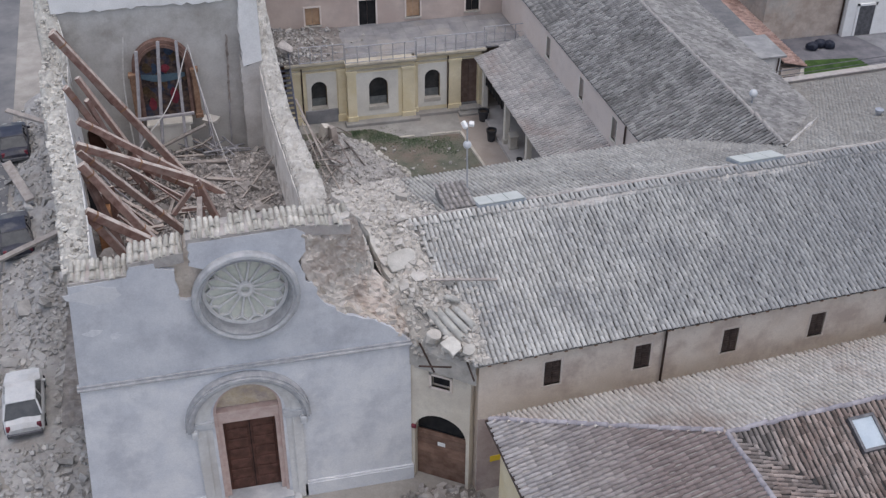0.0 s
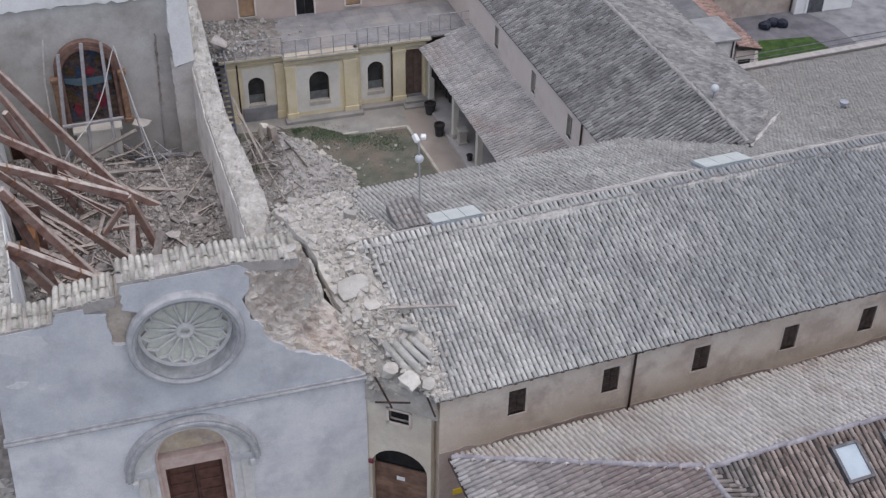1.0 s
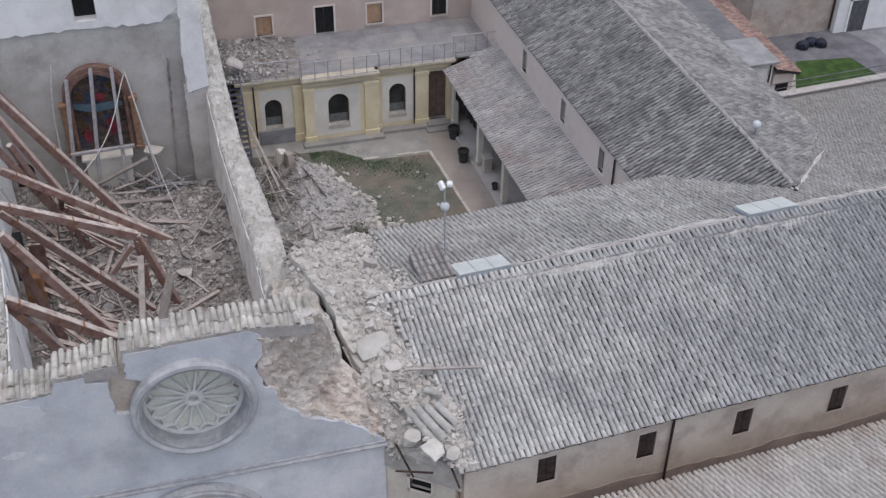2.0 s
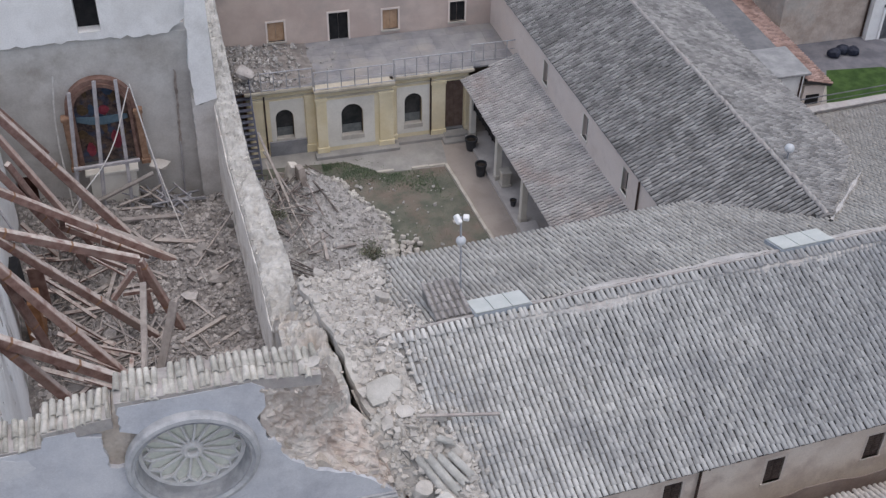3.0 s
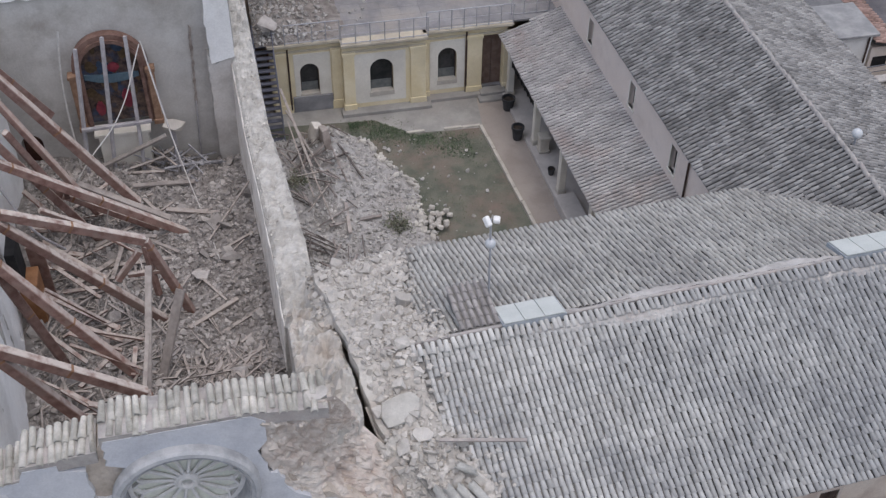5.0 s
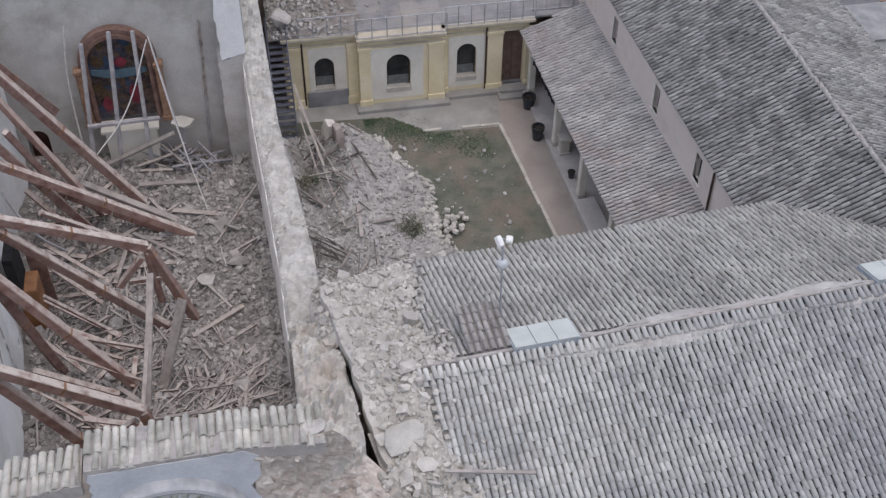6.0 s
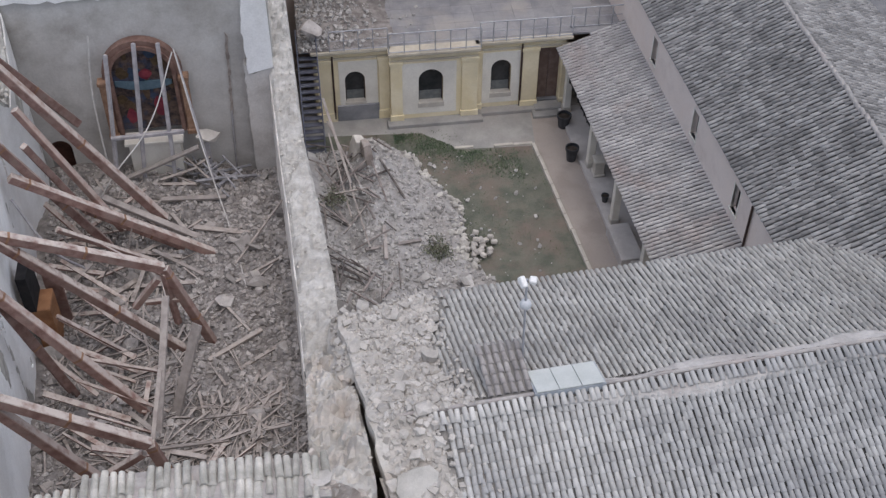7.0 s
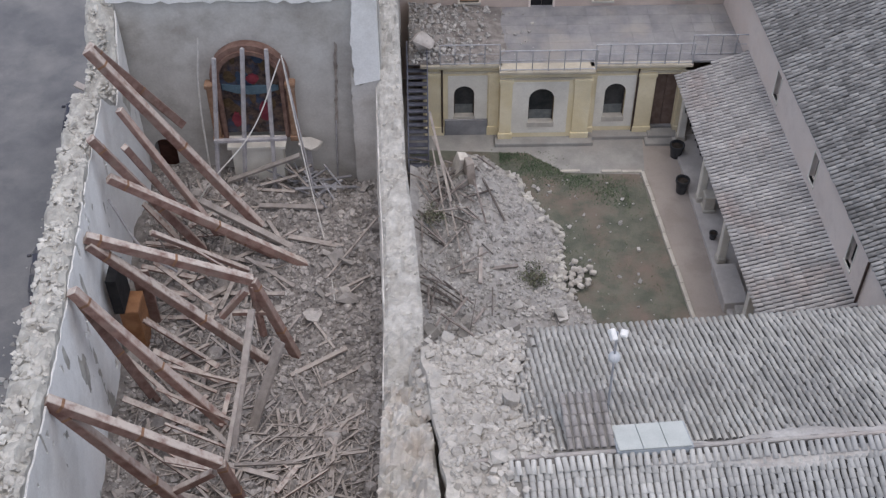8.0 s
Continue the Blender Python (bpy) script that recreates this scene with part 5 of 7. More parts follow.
tile_roof(fore, "fore_n", fv(0, -HD, RZ2), fd(1, 0, 0), fd(0, math.cos(s1), -math.sin(s1)), [(HL, 0), (40, 0), (40, b1), (0, b1)], M_TILE_FN, straight=True, bed=M_TILE_FN, pick=(5.5, 3.2), label="pale weathered barrel-tile slope", spacing=0.2)
s2 = math.atan((RZ2 - EZ) / HL)
b2 = HL / math.cos(s2)
tile_roof(fore, "fore_west", fv(HL, 0, RZ2), fd(0, 1, 0), fd(-math.cos(s2), 0, -math.sin(s2)), [(-HD, 0), (0, b2), (-18, b2), (-18, 0)], M_TILE_F, straight="fine", bed=M_LEDGE, label="grey-brown barrel-tile slope", spacing=0.2)
tile_roof(fore, "fore_s", fv(0, -HD, RZ2), fd(1, 0, 0), fd(0, -math.cos(s1), -math.sin(s1)), [(HL, 0), (40, 0), (40, b1 * 1.6), (HL + HD * 1.6, b1 * 1.6)], M_TILE_R, straight="fine", label="mottled brown barrel-tile slope", spacing=0.2)
tile_roof(fore, "fore_easts", fv(HL, 0, RZ2), fd(0, 1, 0), fd(math.cos(s1), 0, -math.sin(s1)), [(-HD, 0), (-18, 0), (-18, b1 * 1.6), (-HD - HD * 1.6, b1 * 1.6)], M_TILE_R, straight="fine", label="mottled brown barrel-tile slope", spacing=0.2)
ridge_tiles(fore, fv(HL, -HD, RZ2 + 0.03), fv(40, -HD, RZ2 + 0.03), M_RIDGE, r=0.1)
ridge_tiles(fore, fv(HL, -HD, RZ2 + 0.03), fv(HL, -18, RZ2 + 0.03), M_RIDGE, r=0.1)
ridge_tiles(fore, fv(0, 0, EZ + 0.05), fv(HL, -HD, RZ2 + 0.05), M_RIDGE, r=0.1)
part("wall", boxes(((0.4, -0.75, -0.2), (40, -0.4, EZ - 0.1)), ((0.4, -18, -0.2), (0.75, -0.75, EZ - 0.1)), m=FMX), M_YELLOW, fore, "yellowish plaster wall")
part("gutter", boxes(((-0.1, -18, EZ - 0.14), (0.02, 0.05, EZ - 0.04)), ((0.02, -0.02, EZ - 0.14), (40, 0.08, EZ - 0.04)), m=FMX), M_SHUT, fore)
for k, a in enumerate((11.65, 13.6, 16.4)):
    sk = new("skylight")
    sk.parent = fore
    mm = FMX @ Matrix.Translation((a, -HD, RZ2)) @ pose(0, 0, 0, math.degrees(s1)) @ Matrix.Translation((0, -1.15, 0.13))
    part("frame", boxes(((-0.5, -0.65, -0.1), (0.5, -0.55, 0.1)), ((-0.5, 0.55, -0.1), (0.5, 0.65, 0.1)), ((-0.5, -0.55, -0.1), (-0.4, 0.55, 0.1)), ((0.4, -0.55, -0.1), (0.5, 0.55, 0.1)), m=mm), M_METAL, sk)
    part("pane", boxes(((-0.4, -0.55, 0.0), (0.4, 0.55, 0.05)), m=mm), M_SKYPANE, sk, "pale reflecting pane")

# ---- rubble ----
def nave_z(x, y):
    z = float(np.interp(y, (3, 8, 10.3, 12.2, 16, 21, 23.2, 24.6), (4.0, 3.9, 3.5, 2.85, 2.8, 2.65, 2.2, 1.9)))
    z += 0.06 * min(max(-x - 6, 0), 5) - 0.7 * max(0, 1 - abs(x + 4.6) / 1.6) * min(1, max(0, (y - 22.3) / 2))
    return z + 0.24 * fbm(x, y, 0.45, 2.0) + 0.16 * fbm(x, y, 1.7, 5.0)


def court_z(x, y):
    xb = float(np.interp(y, (11, 18, 19.5, 21.2, 22.8, 24.1, 26.3, 28.2), (6.4, 5.6, 4.5, 4.7, 4.7, 4.0, 3.0, 1.6))) + 0.35 * fbm(0, y, 0.7, 3.0)
    k = max(0.0, 1 - (x + 1.2) / (xb + 1.2))
    fade = min(1, max(0, (28.4 - y) / 2.4))
    return -0.35 + (0.08 + 1.72 * k ** 0.85) * fade * (1 if k > 0 else 0) + (0.28 * fbm(x, y, 0.6, 8.0) + 0.12 * fbm(x, y, 2.0, 1.0)) * min(1, k * 4) + (0.12 if k > 0.02 else 0) + 0.55 * math.exp(-((x - 1.15) ** 2 + (y - 24.9) ** 2) / 0.7) - 0.75 * min(1, max(0, (0.7 - x) / 1.1)) * min(1, max(0, (y - 17) / 3))


def street_z(x, y):
    k = max(0.0, 1 - abs(x + 14.6) / 2.6)
    return -0.3 + (0.35 + 0.9 * min(1, max(0, (y - 8) / 12))) * k ** 0.7 * (1 + 0.5 * fbm(x, y, 0.4, 4.0)) + 0.1 * fbm(x, y, 1.5, 6.0) * k


def scatter(n, x0, x1, y0, y1, fn, lo, hi, seed, keep=None, power=2.5, sink=0.15):
    r = random.Random(seed)
    pts, sz = [], []
    while len(pts) < n:
        x, y = r.uniform(x0, x1), r.uniform(y0, y1)
        if keep and not keep(x, y, r):
            continue
        s = lo + (hi - lo) * r.random() ** power
        pts.append((x, y, fn(x, y) + s * (0.35 - sink)))
        sz.append(s)
    return pts, sz


wall_in = lambda y: -11.0 - 0.083 * max(0, y - 4)
nave_heap = thing("nave_rubble", "deep heap of grey-brown rubble filling the nave", "rubble", kind="stuff")
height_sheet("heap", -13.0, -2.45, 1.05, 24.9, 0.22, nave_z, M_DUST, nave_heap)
inn = lambda x, y, r: x > wall_in(y) + 0.05
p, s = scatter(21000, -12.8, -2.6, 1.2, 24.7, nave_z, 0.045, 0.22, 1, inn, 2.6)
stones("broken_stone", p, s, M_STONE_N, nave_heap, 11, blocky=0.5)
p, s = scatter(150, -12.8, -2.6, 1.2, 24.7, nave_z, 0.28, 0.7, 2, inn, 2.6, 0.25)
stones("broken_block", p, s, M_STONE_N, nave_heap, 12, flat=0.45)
rr = random.Random(21)
seg = []
for k in range(1250):
    y = rr.uniform(2, 23.5) if k % 3 else rr.uniform(3, 14)
    x = rr.uniform(wall_in(y) + 0.4, -2.9) if k % 3 else rr.gauss(-5.2, 1.2)
    if not wall_in(y) + 0.3 < x < -2.8 or (x > -6.6 and y > 10.5 and rr.random() < 0.96) or (y > 16 and rr.random() < 0.65):
        continue
    L = rr.uniform(0.4, 1.5) * (1.25 if k % 3 == 0 else 1)
    t = rr.gauss(1.2, 0.75)
    dx, dy = math.cos(t) * L / 2, math.sin(t) * L / 2
    xa, xb_ = max(x - dx, wall_in(y) + 0.1), min(x + dx, -2.75)
    z0, z1 = nave_z(xa, y - dy) + rr.uniform(0.02, 0.2), nave_z(xb_, y + dy) + rr.uniform(0.02, 0.35)
    seg.append(((xa, y - dy, z0), (xb_, y + dy, z1), rr.choice((0.025, 0.035, 0.05, 0.09)) * rr.uniform(0.8, 1.2), rr.uniform(0.02, 0.05)))
splinters("lath", seg, M_PLANK, nave_heap)

court_heap = thing("courtyard_rubble", "spill of pale rubble stone across the courtyard", "rubble", kind="stuff")
height_sheet("heap", -1.9, 6.9, 11.0, 28.4, 0.2, court_z, M_DUST2, court_heap)
ck = lambda x, y, r: court_z(x, y) > -0.14 or r.random() < 0.02
p, s = scatter(6000, -1.5, 7.0, 11.2, 28.2, court_z, 0.04, 0.2, 3, ck, 2.4)
stones("broken_stone", p, s, M_STONE_C, court_heap, 13, blocky=0.45)
p, s = scatter(40, -1.2, 5.6, 11.2, 26.6, court_z, 0.28, 0.6, 4, lambda x, y, r: court_z(x, y) > 0.0, 2.0)
stones("broken_block", p, s, M_STONE_C, court_heap, 14, flat=0.6)
p, s = scatter(420, 2.2, 8.8, 15, 26.4, lambda x, y: -0.13, 0.03, 0.2, 5, lambda x, y, r: r.random() < 1.1 * math.exp(-(x - 2.5) / 1.6) + 0.04, 2.5, 0.1)
stones("broken_stone", p, s, M_STONE_C, court_heap, 15)
p, s = scatter(70, 2.0, 5.6, 18.5, 26.6, lambda x, y: max(court_z(x, y), -0.13), 0.16, 0.34, 71, lambda x, y, r: -0.34 < court_z(x, y) < 0.1, 1.5, 0.05)
stones("broken_block", p, s, M_STONE_W, court_heap, 72, flat=0.8, blocky=0.3)
seg = []
for k in range(80):
    x, y = -1.4 + 3.2 * rr.random() ** 1.7, rr.uniform(13, 26.5)
    t, L = rr.gauss(2.1, 0.8), rr.uniform(0.5, 2.3)
    dx, dy = math.cos(t) * L / 2, math.sin(t) * L / 2
    xa, xb_ = max(x - dx, -1.4), x + dx
    seg.append(((xa, y - dy, court_z(xa, y - dy) + rr.uniform(0.05, 0.5)), (xb_, y + dy, court_z(xb_, y + dy) + rr.uniform(0.05, 0.6)), rr.uniform(0.03, 0.09), rr.uniform(0.02, 0.05)))
splinters("lath", seg, M_STICK, court_heap)

street_heap = thing("street_rubble", "band of fallen masonry along the church's outer wall", "rubble", kind="stuff")
height_sheet("heap", -17.4, -12.2, -6, 36, 0.3, street_z, M_DUST2, street_heap)
sk_ = lambda x, y, r: not (-16.6 < x < -14.2 and 5.0 < y < 9.8) and not (-17.9 < x < -15.2 and 18.2 < y < 22.6) and r.random() < 0.25 + max(0, 1 - abs(x + 14.4) / 3)
p, s = scatter(4200, -18.0, -12.4, -5, 35, lambda x, y: max(street_z(x, y), -0.15), 0.06, 0.28, 6, sk_, 2.4)
stones("broken_stone", p, s, M_STONE_C, street_heap, 16)
p, s = scatter(60, -17.5, -12.8, -3, 34, lambda x, y: max(street_z(x, y), -0.15), 0.35, 0.9, 7, sk_, 2)
stones("broken_block", p, s, M_STONE_C, street_heap, 17, flat=0.5)


gate_heap = thing("gateway_rubble", "low grey debris before the arched gateway", "rubble", kind="stuff")
gz = lambda x, y: -0.3 + 0.5 * max(0, 1 - ((x - 0.9) / 2.2) ** 2 - ((y + 1.9) / 1.2) ** 2) + 0.06 * fbm(x, y, 1.5, 3.0)
height_sheet("heap", -1.4, 3.2, -3.2, -0.75, 0.18, lambda x, y: gz(x, y) if y + 0.68 * x < 0.3 else -0.3, M_DUST, gate_heap)
p, s = scatter(260, -1.2, 2.8, -3.1, -0.5, lambda x, y: max(gz(x, y), -0.15), 0.05, 0.34, 61, lambda x, y, r: y + 0.68 * x < -0.15 and gz(x, y) > -0.25, 2.6)
stones("broken_stone", p, s, M_STONE_N, gate_heap, 62)


# ---- debris over the torn end of the wing ----
def roof_z(x, y):
    d = WM.inverted() @ Vector((x, y, 0))
    return RZW - 0.357 * abs(d.y)


v, f = [], []
NS, NT = 16, 26
for j in range(NT + 1):
    for i in range(NS + 1):
        s, t = i / NS, j / NT
        fx, fy = 0.02 + 2.15 * s, -0.1 - 1.75 * s
        bx, by = -0.7 + 2.9 * s, 3.0
        x, y = fx + (bx - fx) * t, fy + (by - fy) * t
        z = roof_z(x, y) - 0.12 + 0.16 * fbm(x, y, 1.1, 3.3) - 0.5 * max(0, 1 - t * 4) - 0.35 * max(0, 1 - s * 3) * (1 - t)
        v.append((x, y, z))
f = [(j * (NS + 1) + i, j * (NS + 1) + i + 1, (j + 1) * (NS + 1) + i + 1, (j + 1) * (NS + 1) + i) for j in range(NT) for i in range(NS)]
k = len(v)
v += [(v[i][0], v[i][1], 5.9) for i in range(NS + 1)]
f += [(i + 1, i, k + i, k + i + 1) for i in range(NS)]
roof_heap = thing("roof_rubble", "pale stone rubble lying on the torn roof end", "rubble", kind="stuff")
raw("heap", v, f, M_CORE2, roof_heap)
rp, rs = [], []
rr = random.Random(33)
def strewn(n, poly, side, lo, hi, power=2.5, up=0.06):
    A = [q[0] for q in poly]
    B = [q[1] for q in poly]
    out = 0
    while out < n:
        a, b = rr.uniform(min(A), max(A)), rr.uniform(min(B), max(B))
        if not inside(poly, np.array([a]), np.array([b]))[0]:
            continue
        w = WM @ Vector((a, side * b, 0))
        s = lo + (hi - lo) * rr.random() ** power
        rp.append((w.x, w.y, RZW - 0.357 * b + up + 0.3 * s))
        rs.append(s)
        out += 1
NPOLY = [(-0.75, 0.0), (2.2, 0.0), (1.6, 1.1), (1.5, 3.4), (2.3, 5.8), (1.9, 6.5), (-0.9, 5.8)]
SPOLY = [(-0.7, 0.0), (0.9, 0.0), (1.1, 1.0), (1.3, 2.0), (1.7, 3.2), (2.4, 4.6), (2.2, 5.4), (2.3, 6.6), (1.5, 6.5), (0.6, 4.6), (-0.4, 2.6), (-0.65, 0.2)]
strewn(2700, NPOLY, 1, 0.04, 0.21, 2.5, 0.07)
strewn(34, NPOLY, 1, 0.22, 0.42, 2.0, 0.08)
strewn(150, [(1.0, 0.2), (2.6, 0.2), (2.0, 3.0), (2.4, 6.0), (1.4, 6.0)], 1, 0.04, 0.2, 2.5, 0.1)
strewn(1400, SPOLY, -1, 0.04, 0.21, 2.5, 0.07)
strewn(26, SPOLY, -1, 0.22, 0.42, 2.0, 0.08)
strewn(40, [(1.2, 0.3), (2.2, 1.5), (3.0, 4.0), (2.5, 6.0), (1.6, 4.0)], -1, 0.05, 0.2, 2, 0.1)
stones("broken_stone", rp, rs, M_STONE2, roof_heap, 18, flat=0.75, blocky=0.35)
def roof_dust(poly, side):
    """A skin of dust and mortar under the stones on the roof."""
    A = np.arange(min(q[0] for q in poly), max(q[0] for q in poly), 0.16)
    B = np.arange(min(q[1] for q in poly), max(q[1] for q in poly), 0.16)
    idx, vv, ff = {}, [], []
    for i, a_ in enumerate(A):
        for j, b_ in enumerate(B):
            if inside(poly, np.array([a_]), np.array([b_]))[0]:
                idx[i, j] = len(vv)
                w = WM @ Vector((a_, side * b_, 0))
                vv.append((w.x, w.y, RZW - 0.357 * b_ + 0.03 + 0.07 * (1 + fbm(a_, b_, 1.6, 3.0))))
    for i, j in idx:
        q = [(i, j), (i + 1, j), (i + 1, j + 1), (i, j + 1)]
        if all(k_ in idx for k_ in q):
            ff.append([idx[k_] for k_ in q])
    return raw("dust", vv, ff, M_CORE2, roof_heap)


roof_dust(NPOLY, 1)
roof_dust(SPOLY, -1)
# the roof's broken mortar edge along the crack
edge = [(-1.05, 5.75, 1), (-0.95, 3.5, 1), (-0.86, 1.2, 1), (-0.84, 0.0, 1), (-0.76, 1.0, -1), (-0.63, 2.1, -1), (-0.35, 2.9, -1)]
vv, ff = [], []
N_E = 60
for i in range(N_E + 1):
    s_ = i / N_E * (len(edge) - 1)
    k = min(len(edge) - 2, int(s_))
    ya, yb = (edge[q][1] * edge[q][2] for q in (k, k + 1))
    a_ = edge[k][0] + (edge[k + 1][0] - edge[k][0]) * (s_ - k) + 0.07 * fbm(s_, 0.0, 1.6, 3.0)
    y_ = ya + (yb - ya) * (s_ - k)
    z_ = RZW - 0.357 * abs(y_)
    w_ = 0.34 + 0.12 * fbm(s_, 2.0, 1.1, 1.0)
    for da, dz in ((0.04, -0.55), (0.0, -0.05), (0.03, 0.10), (w_ * 0.6, 0.15), (w_, 0.13), (w_ + 0.25, 0.02)):
        vv.append(WM @ Vector((a_ + da, y_, z_ + dz + 0.03 * fbm(a_ + da, y_, 2.5, 7.0))))
    if i:
        b0 = (i - 1) * 6
        ff += [(b0 + q, b0 + q + 1, b0 + 7 + q, b0 + 6 + q) for q in range(5)]
raw("roof_edge", vv, ff, M_TORNPALE, roof_heap, "pale broken mortar edge of the roof")
# added rubble slope: closes the unlit gap between the roof's edge and the nave wall
vv, ff, fp, fs = [], [], [], []
for i in range(34):
    y_ = 6.9 + 3.9 * i / 33
    zl = float(np.interp(y_, (6.2, 9.0, 10.8), (8.2, 6.75, 6.1)))
    d_ = WM.inverted() @ Vector((-0.9, y_, 0))
    e_ = (WM @ Vector((-0.72, d_.y, 0))).x
    zr = RZW - 0.357 * d_.y + 0.04
    for j in range(9):
        u_ = j / 8
        x_ = -1.75 + (e_ + 1.75) * u_
        z_ = zl + (zr - zl) * u_ ** 0.8 + 0.1 * fbm(x_, y_, 1.8, 4.0) - 0.5 * max(0, 1 - i / 5) ** 2 * math.sin(math.pi * u_)
        vv.append((x_, y_, z_))
        if i > 3 and j > 1 and rr.random() < 0.8:
            fp.append((x_ + rr.gauss(0, 0.05), y_ + rr.gauss(0, 0.05), z_ + 0.03))
            fs.append(0.06 + 0.2 * rr.random() ** 2.4)
    if i:
        ff += [(i * 9 + q, i * 9 + q + 1, i * 9 - 8 + q, i * 9 - 9 + q) for q in range(8)]
raw("heap", vv, ff, M_TORNPALE, roof_heap)
stones("broken_stone", fp, fs, M_STONE2, roof_heap, 61, blocky=0.4)
# debris that runs from the facade corner down over the gateway bay
LO = [(-0.6, 1.45, 8.2), (0.0, 0.7, 7.45), (0.12, -0.1, 6.85), (0.25, -0.3, 6.35)]
HI = [(0.65, 2.3, 8.75), (1.1, 0.9, 8.1), (1.75, -0.5, 7.45), (2.25, -1.62, 6.75)]
vv, ff, sp, ss = [], [], [], []
for j in range(37):
    s_ = j / 36 * 3
    k = min(2, int(s_))
    lo_, hi_ = Vector(LO[k]).lerp(Vector(LO[k + 1]), s_ - k), Vector(HI[k]).lerp(Vector(HI[k + 1]), s_ - k)
    for i in range(25):
        u_ = i / 24
        q = lo_.lerp(hi_, u_)
        q.z += 0.16 * math.sin(math.pi * u_) + 0.22 * fbm(q.x, q.y, 1.5, 9.0) * (0.3 + math.sin(math.pi * u_)) + 0.08 * fbm(q.x, q.y, 5.0, 2.0)
        vv.append(q)
        if rr.random() < 0.62:
            sp.append((q.x + rr.gauss(0, 0.04), q.y + rr.gauss(0, 0.04), q.z + 0.02))
            ss.append(0.04 + 0.26 * rr.random() ** 3.6)
    if j:
        b0 = (j - 1) * 25
        ff += [(b0 + q, b0 + q + 1, b0 + 26 + q, b0 + 25 + q) for q in range(24)]
    if j == 36:
        b0 = len(vv)
        vv += [Vector((q.x - 0.08, q.y + 0.1, 5.8)) for q in vv[36 * 25:37 * 25]]
        ff += [(36 * 25 + q, 36 * 25 + q + 1, b0 + q + 1, b0 + q) for q in range(24)]
raw("heap", vv, ff, M_TORNPALE, roof_heap)
stones("broken_stone", sp, ss, M_STONE2, roof_heap, 27, flat=0.5)
# the torn masonry's own loose stone
p, s = [], []
for k in range(45):
    y = 1.0 + 8.5 * rr.random() ** 1.3
    R = np.array(CRACK)
    a, b, t = (float(np.interp(y, R[:, 0], R[:, q])) for q in (1, 2, 3))
    u = rr.random()
    p.append((a + (b - a) * u, y, t + 0.05))
    s.append(0.05 + 0.16 * rr.random() ** 2.6)
for k in range(110):
    q = TORN_PTS[rr.randrange(len(TORN_PTS))]
    p.append((q[0], q[1] + 0.02, q[2]))
    s.append(0.05 + 0.22 * rr.random() ** 2.4)
stones("broken_stone", p, s, M_STONE_T, roof_heap, 19, flat=0.9)
p, s = [], []
for R, n, hi in ((LEFT, 1900, 0.16), (RIGHT, 260, 0.06)):
    Q = np.array(R)
    for k in range(n):
        y = rr.uniform(Q[0, 0], min(Q[-1, 0], 33))
        a, b, t = (float(np.interp(y, Q[:, 0], Q[:, q])) for q in (1, 2, 3))
        u = rr.uniform(0.04, 0.96)
        p.append((a + (b - a) * u, y, t - 0.05 + 0.04 * rr.random()))
        s.append(0.08 + hi * rr.random() ** 2)
wt = stones("wall_stone", p, s, M_STONE_W, church, 20, flat=0.5)
# bigger slabs
def slab(at, size, rot, name="stone_slab", label="large pale slab of fallen masonry", mat_=None, seed=1):
    bm = bmesh.new()
    r = random.Random(seed)
    n = 8
    poly = [(size[0] / 2 * math.cos(2 * math.pi * (i + r.uniform(-0.3, 0.3)) / n) * r.uniform(0.78, 1.12), size[1] / 2 * math.sin(2 * math.pi * i / n) * r.uniform(0.78, 1.12)) for i in range(n)]
    prism(bm, poly, -size[2] / 2, size[2] / 2, "z")
    for v_ in bm.verts:
        v_.co += Vector((r.uniform(-1, 1), r.uniform(-1, 1), r.uniform(-1, 1))) * min(size) * 0.22
    bmesh.ops.triangulate(bm, faces=list(bm.faces))
    bmesh.ops.bevel(bm, geom=list(bm.edges), offset=min(size) * 0.05, segments=1, affect="EDGES")
    ob = part(name, bm, mat_ or M_STONE2)
    ob.matrix_basis = pose(*at, *rot)
    return tagged(ob, label, "slab", "fallen slabs")


slab((0.25, 2.55, 8.82), (1.35, 0.95, 0.26), (21, -4, 15), mat_=M_STONE_W, seed=3)
slab((1.35, -1.25, 7.45), (0.8, 0.65, 0.3), (25, 0, 10), label="pale broken slab on the roof edge", mat_=M_STONE_W, seed=5)
slab((0.75, -0.6, 7.5), (0.7, 0.6, 0.3), (18, 8, 60), seed=6)
slab((1.95, -1.45, 7.35), (0.6, 0.5, 0.2), (20, 0, 30), label="pale broken slab on the roof edge", mat_=M_STONE_W, seed=8)
slab((-2.2, 0.45, 12.55), (0.7, 0.5, 0.2), (0, 0, 10), seed=7)
slab((1.15, 7.0, 8.75), (0.6, 0.5, 0.4), (10, 5, 40), seed=9)
slab((0.75, 1.75, 8.5), (0.6, 0.5, 0.25), (24, 10, 0), seed=12)
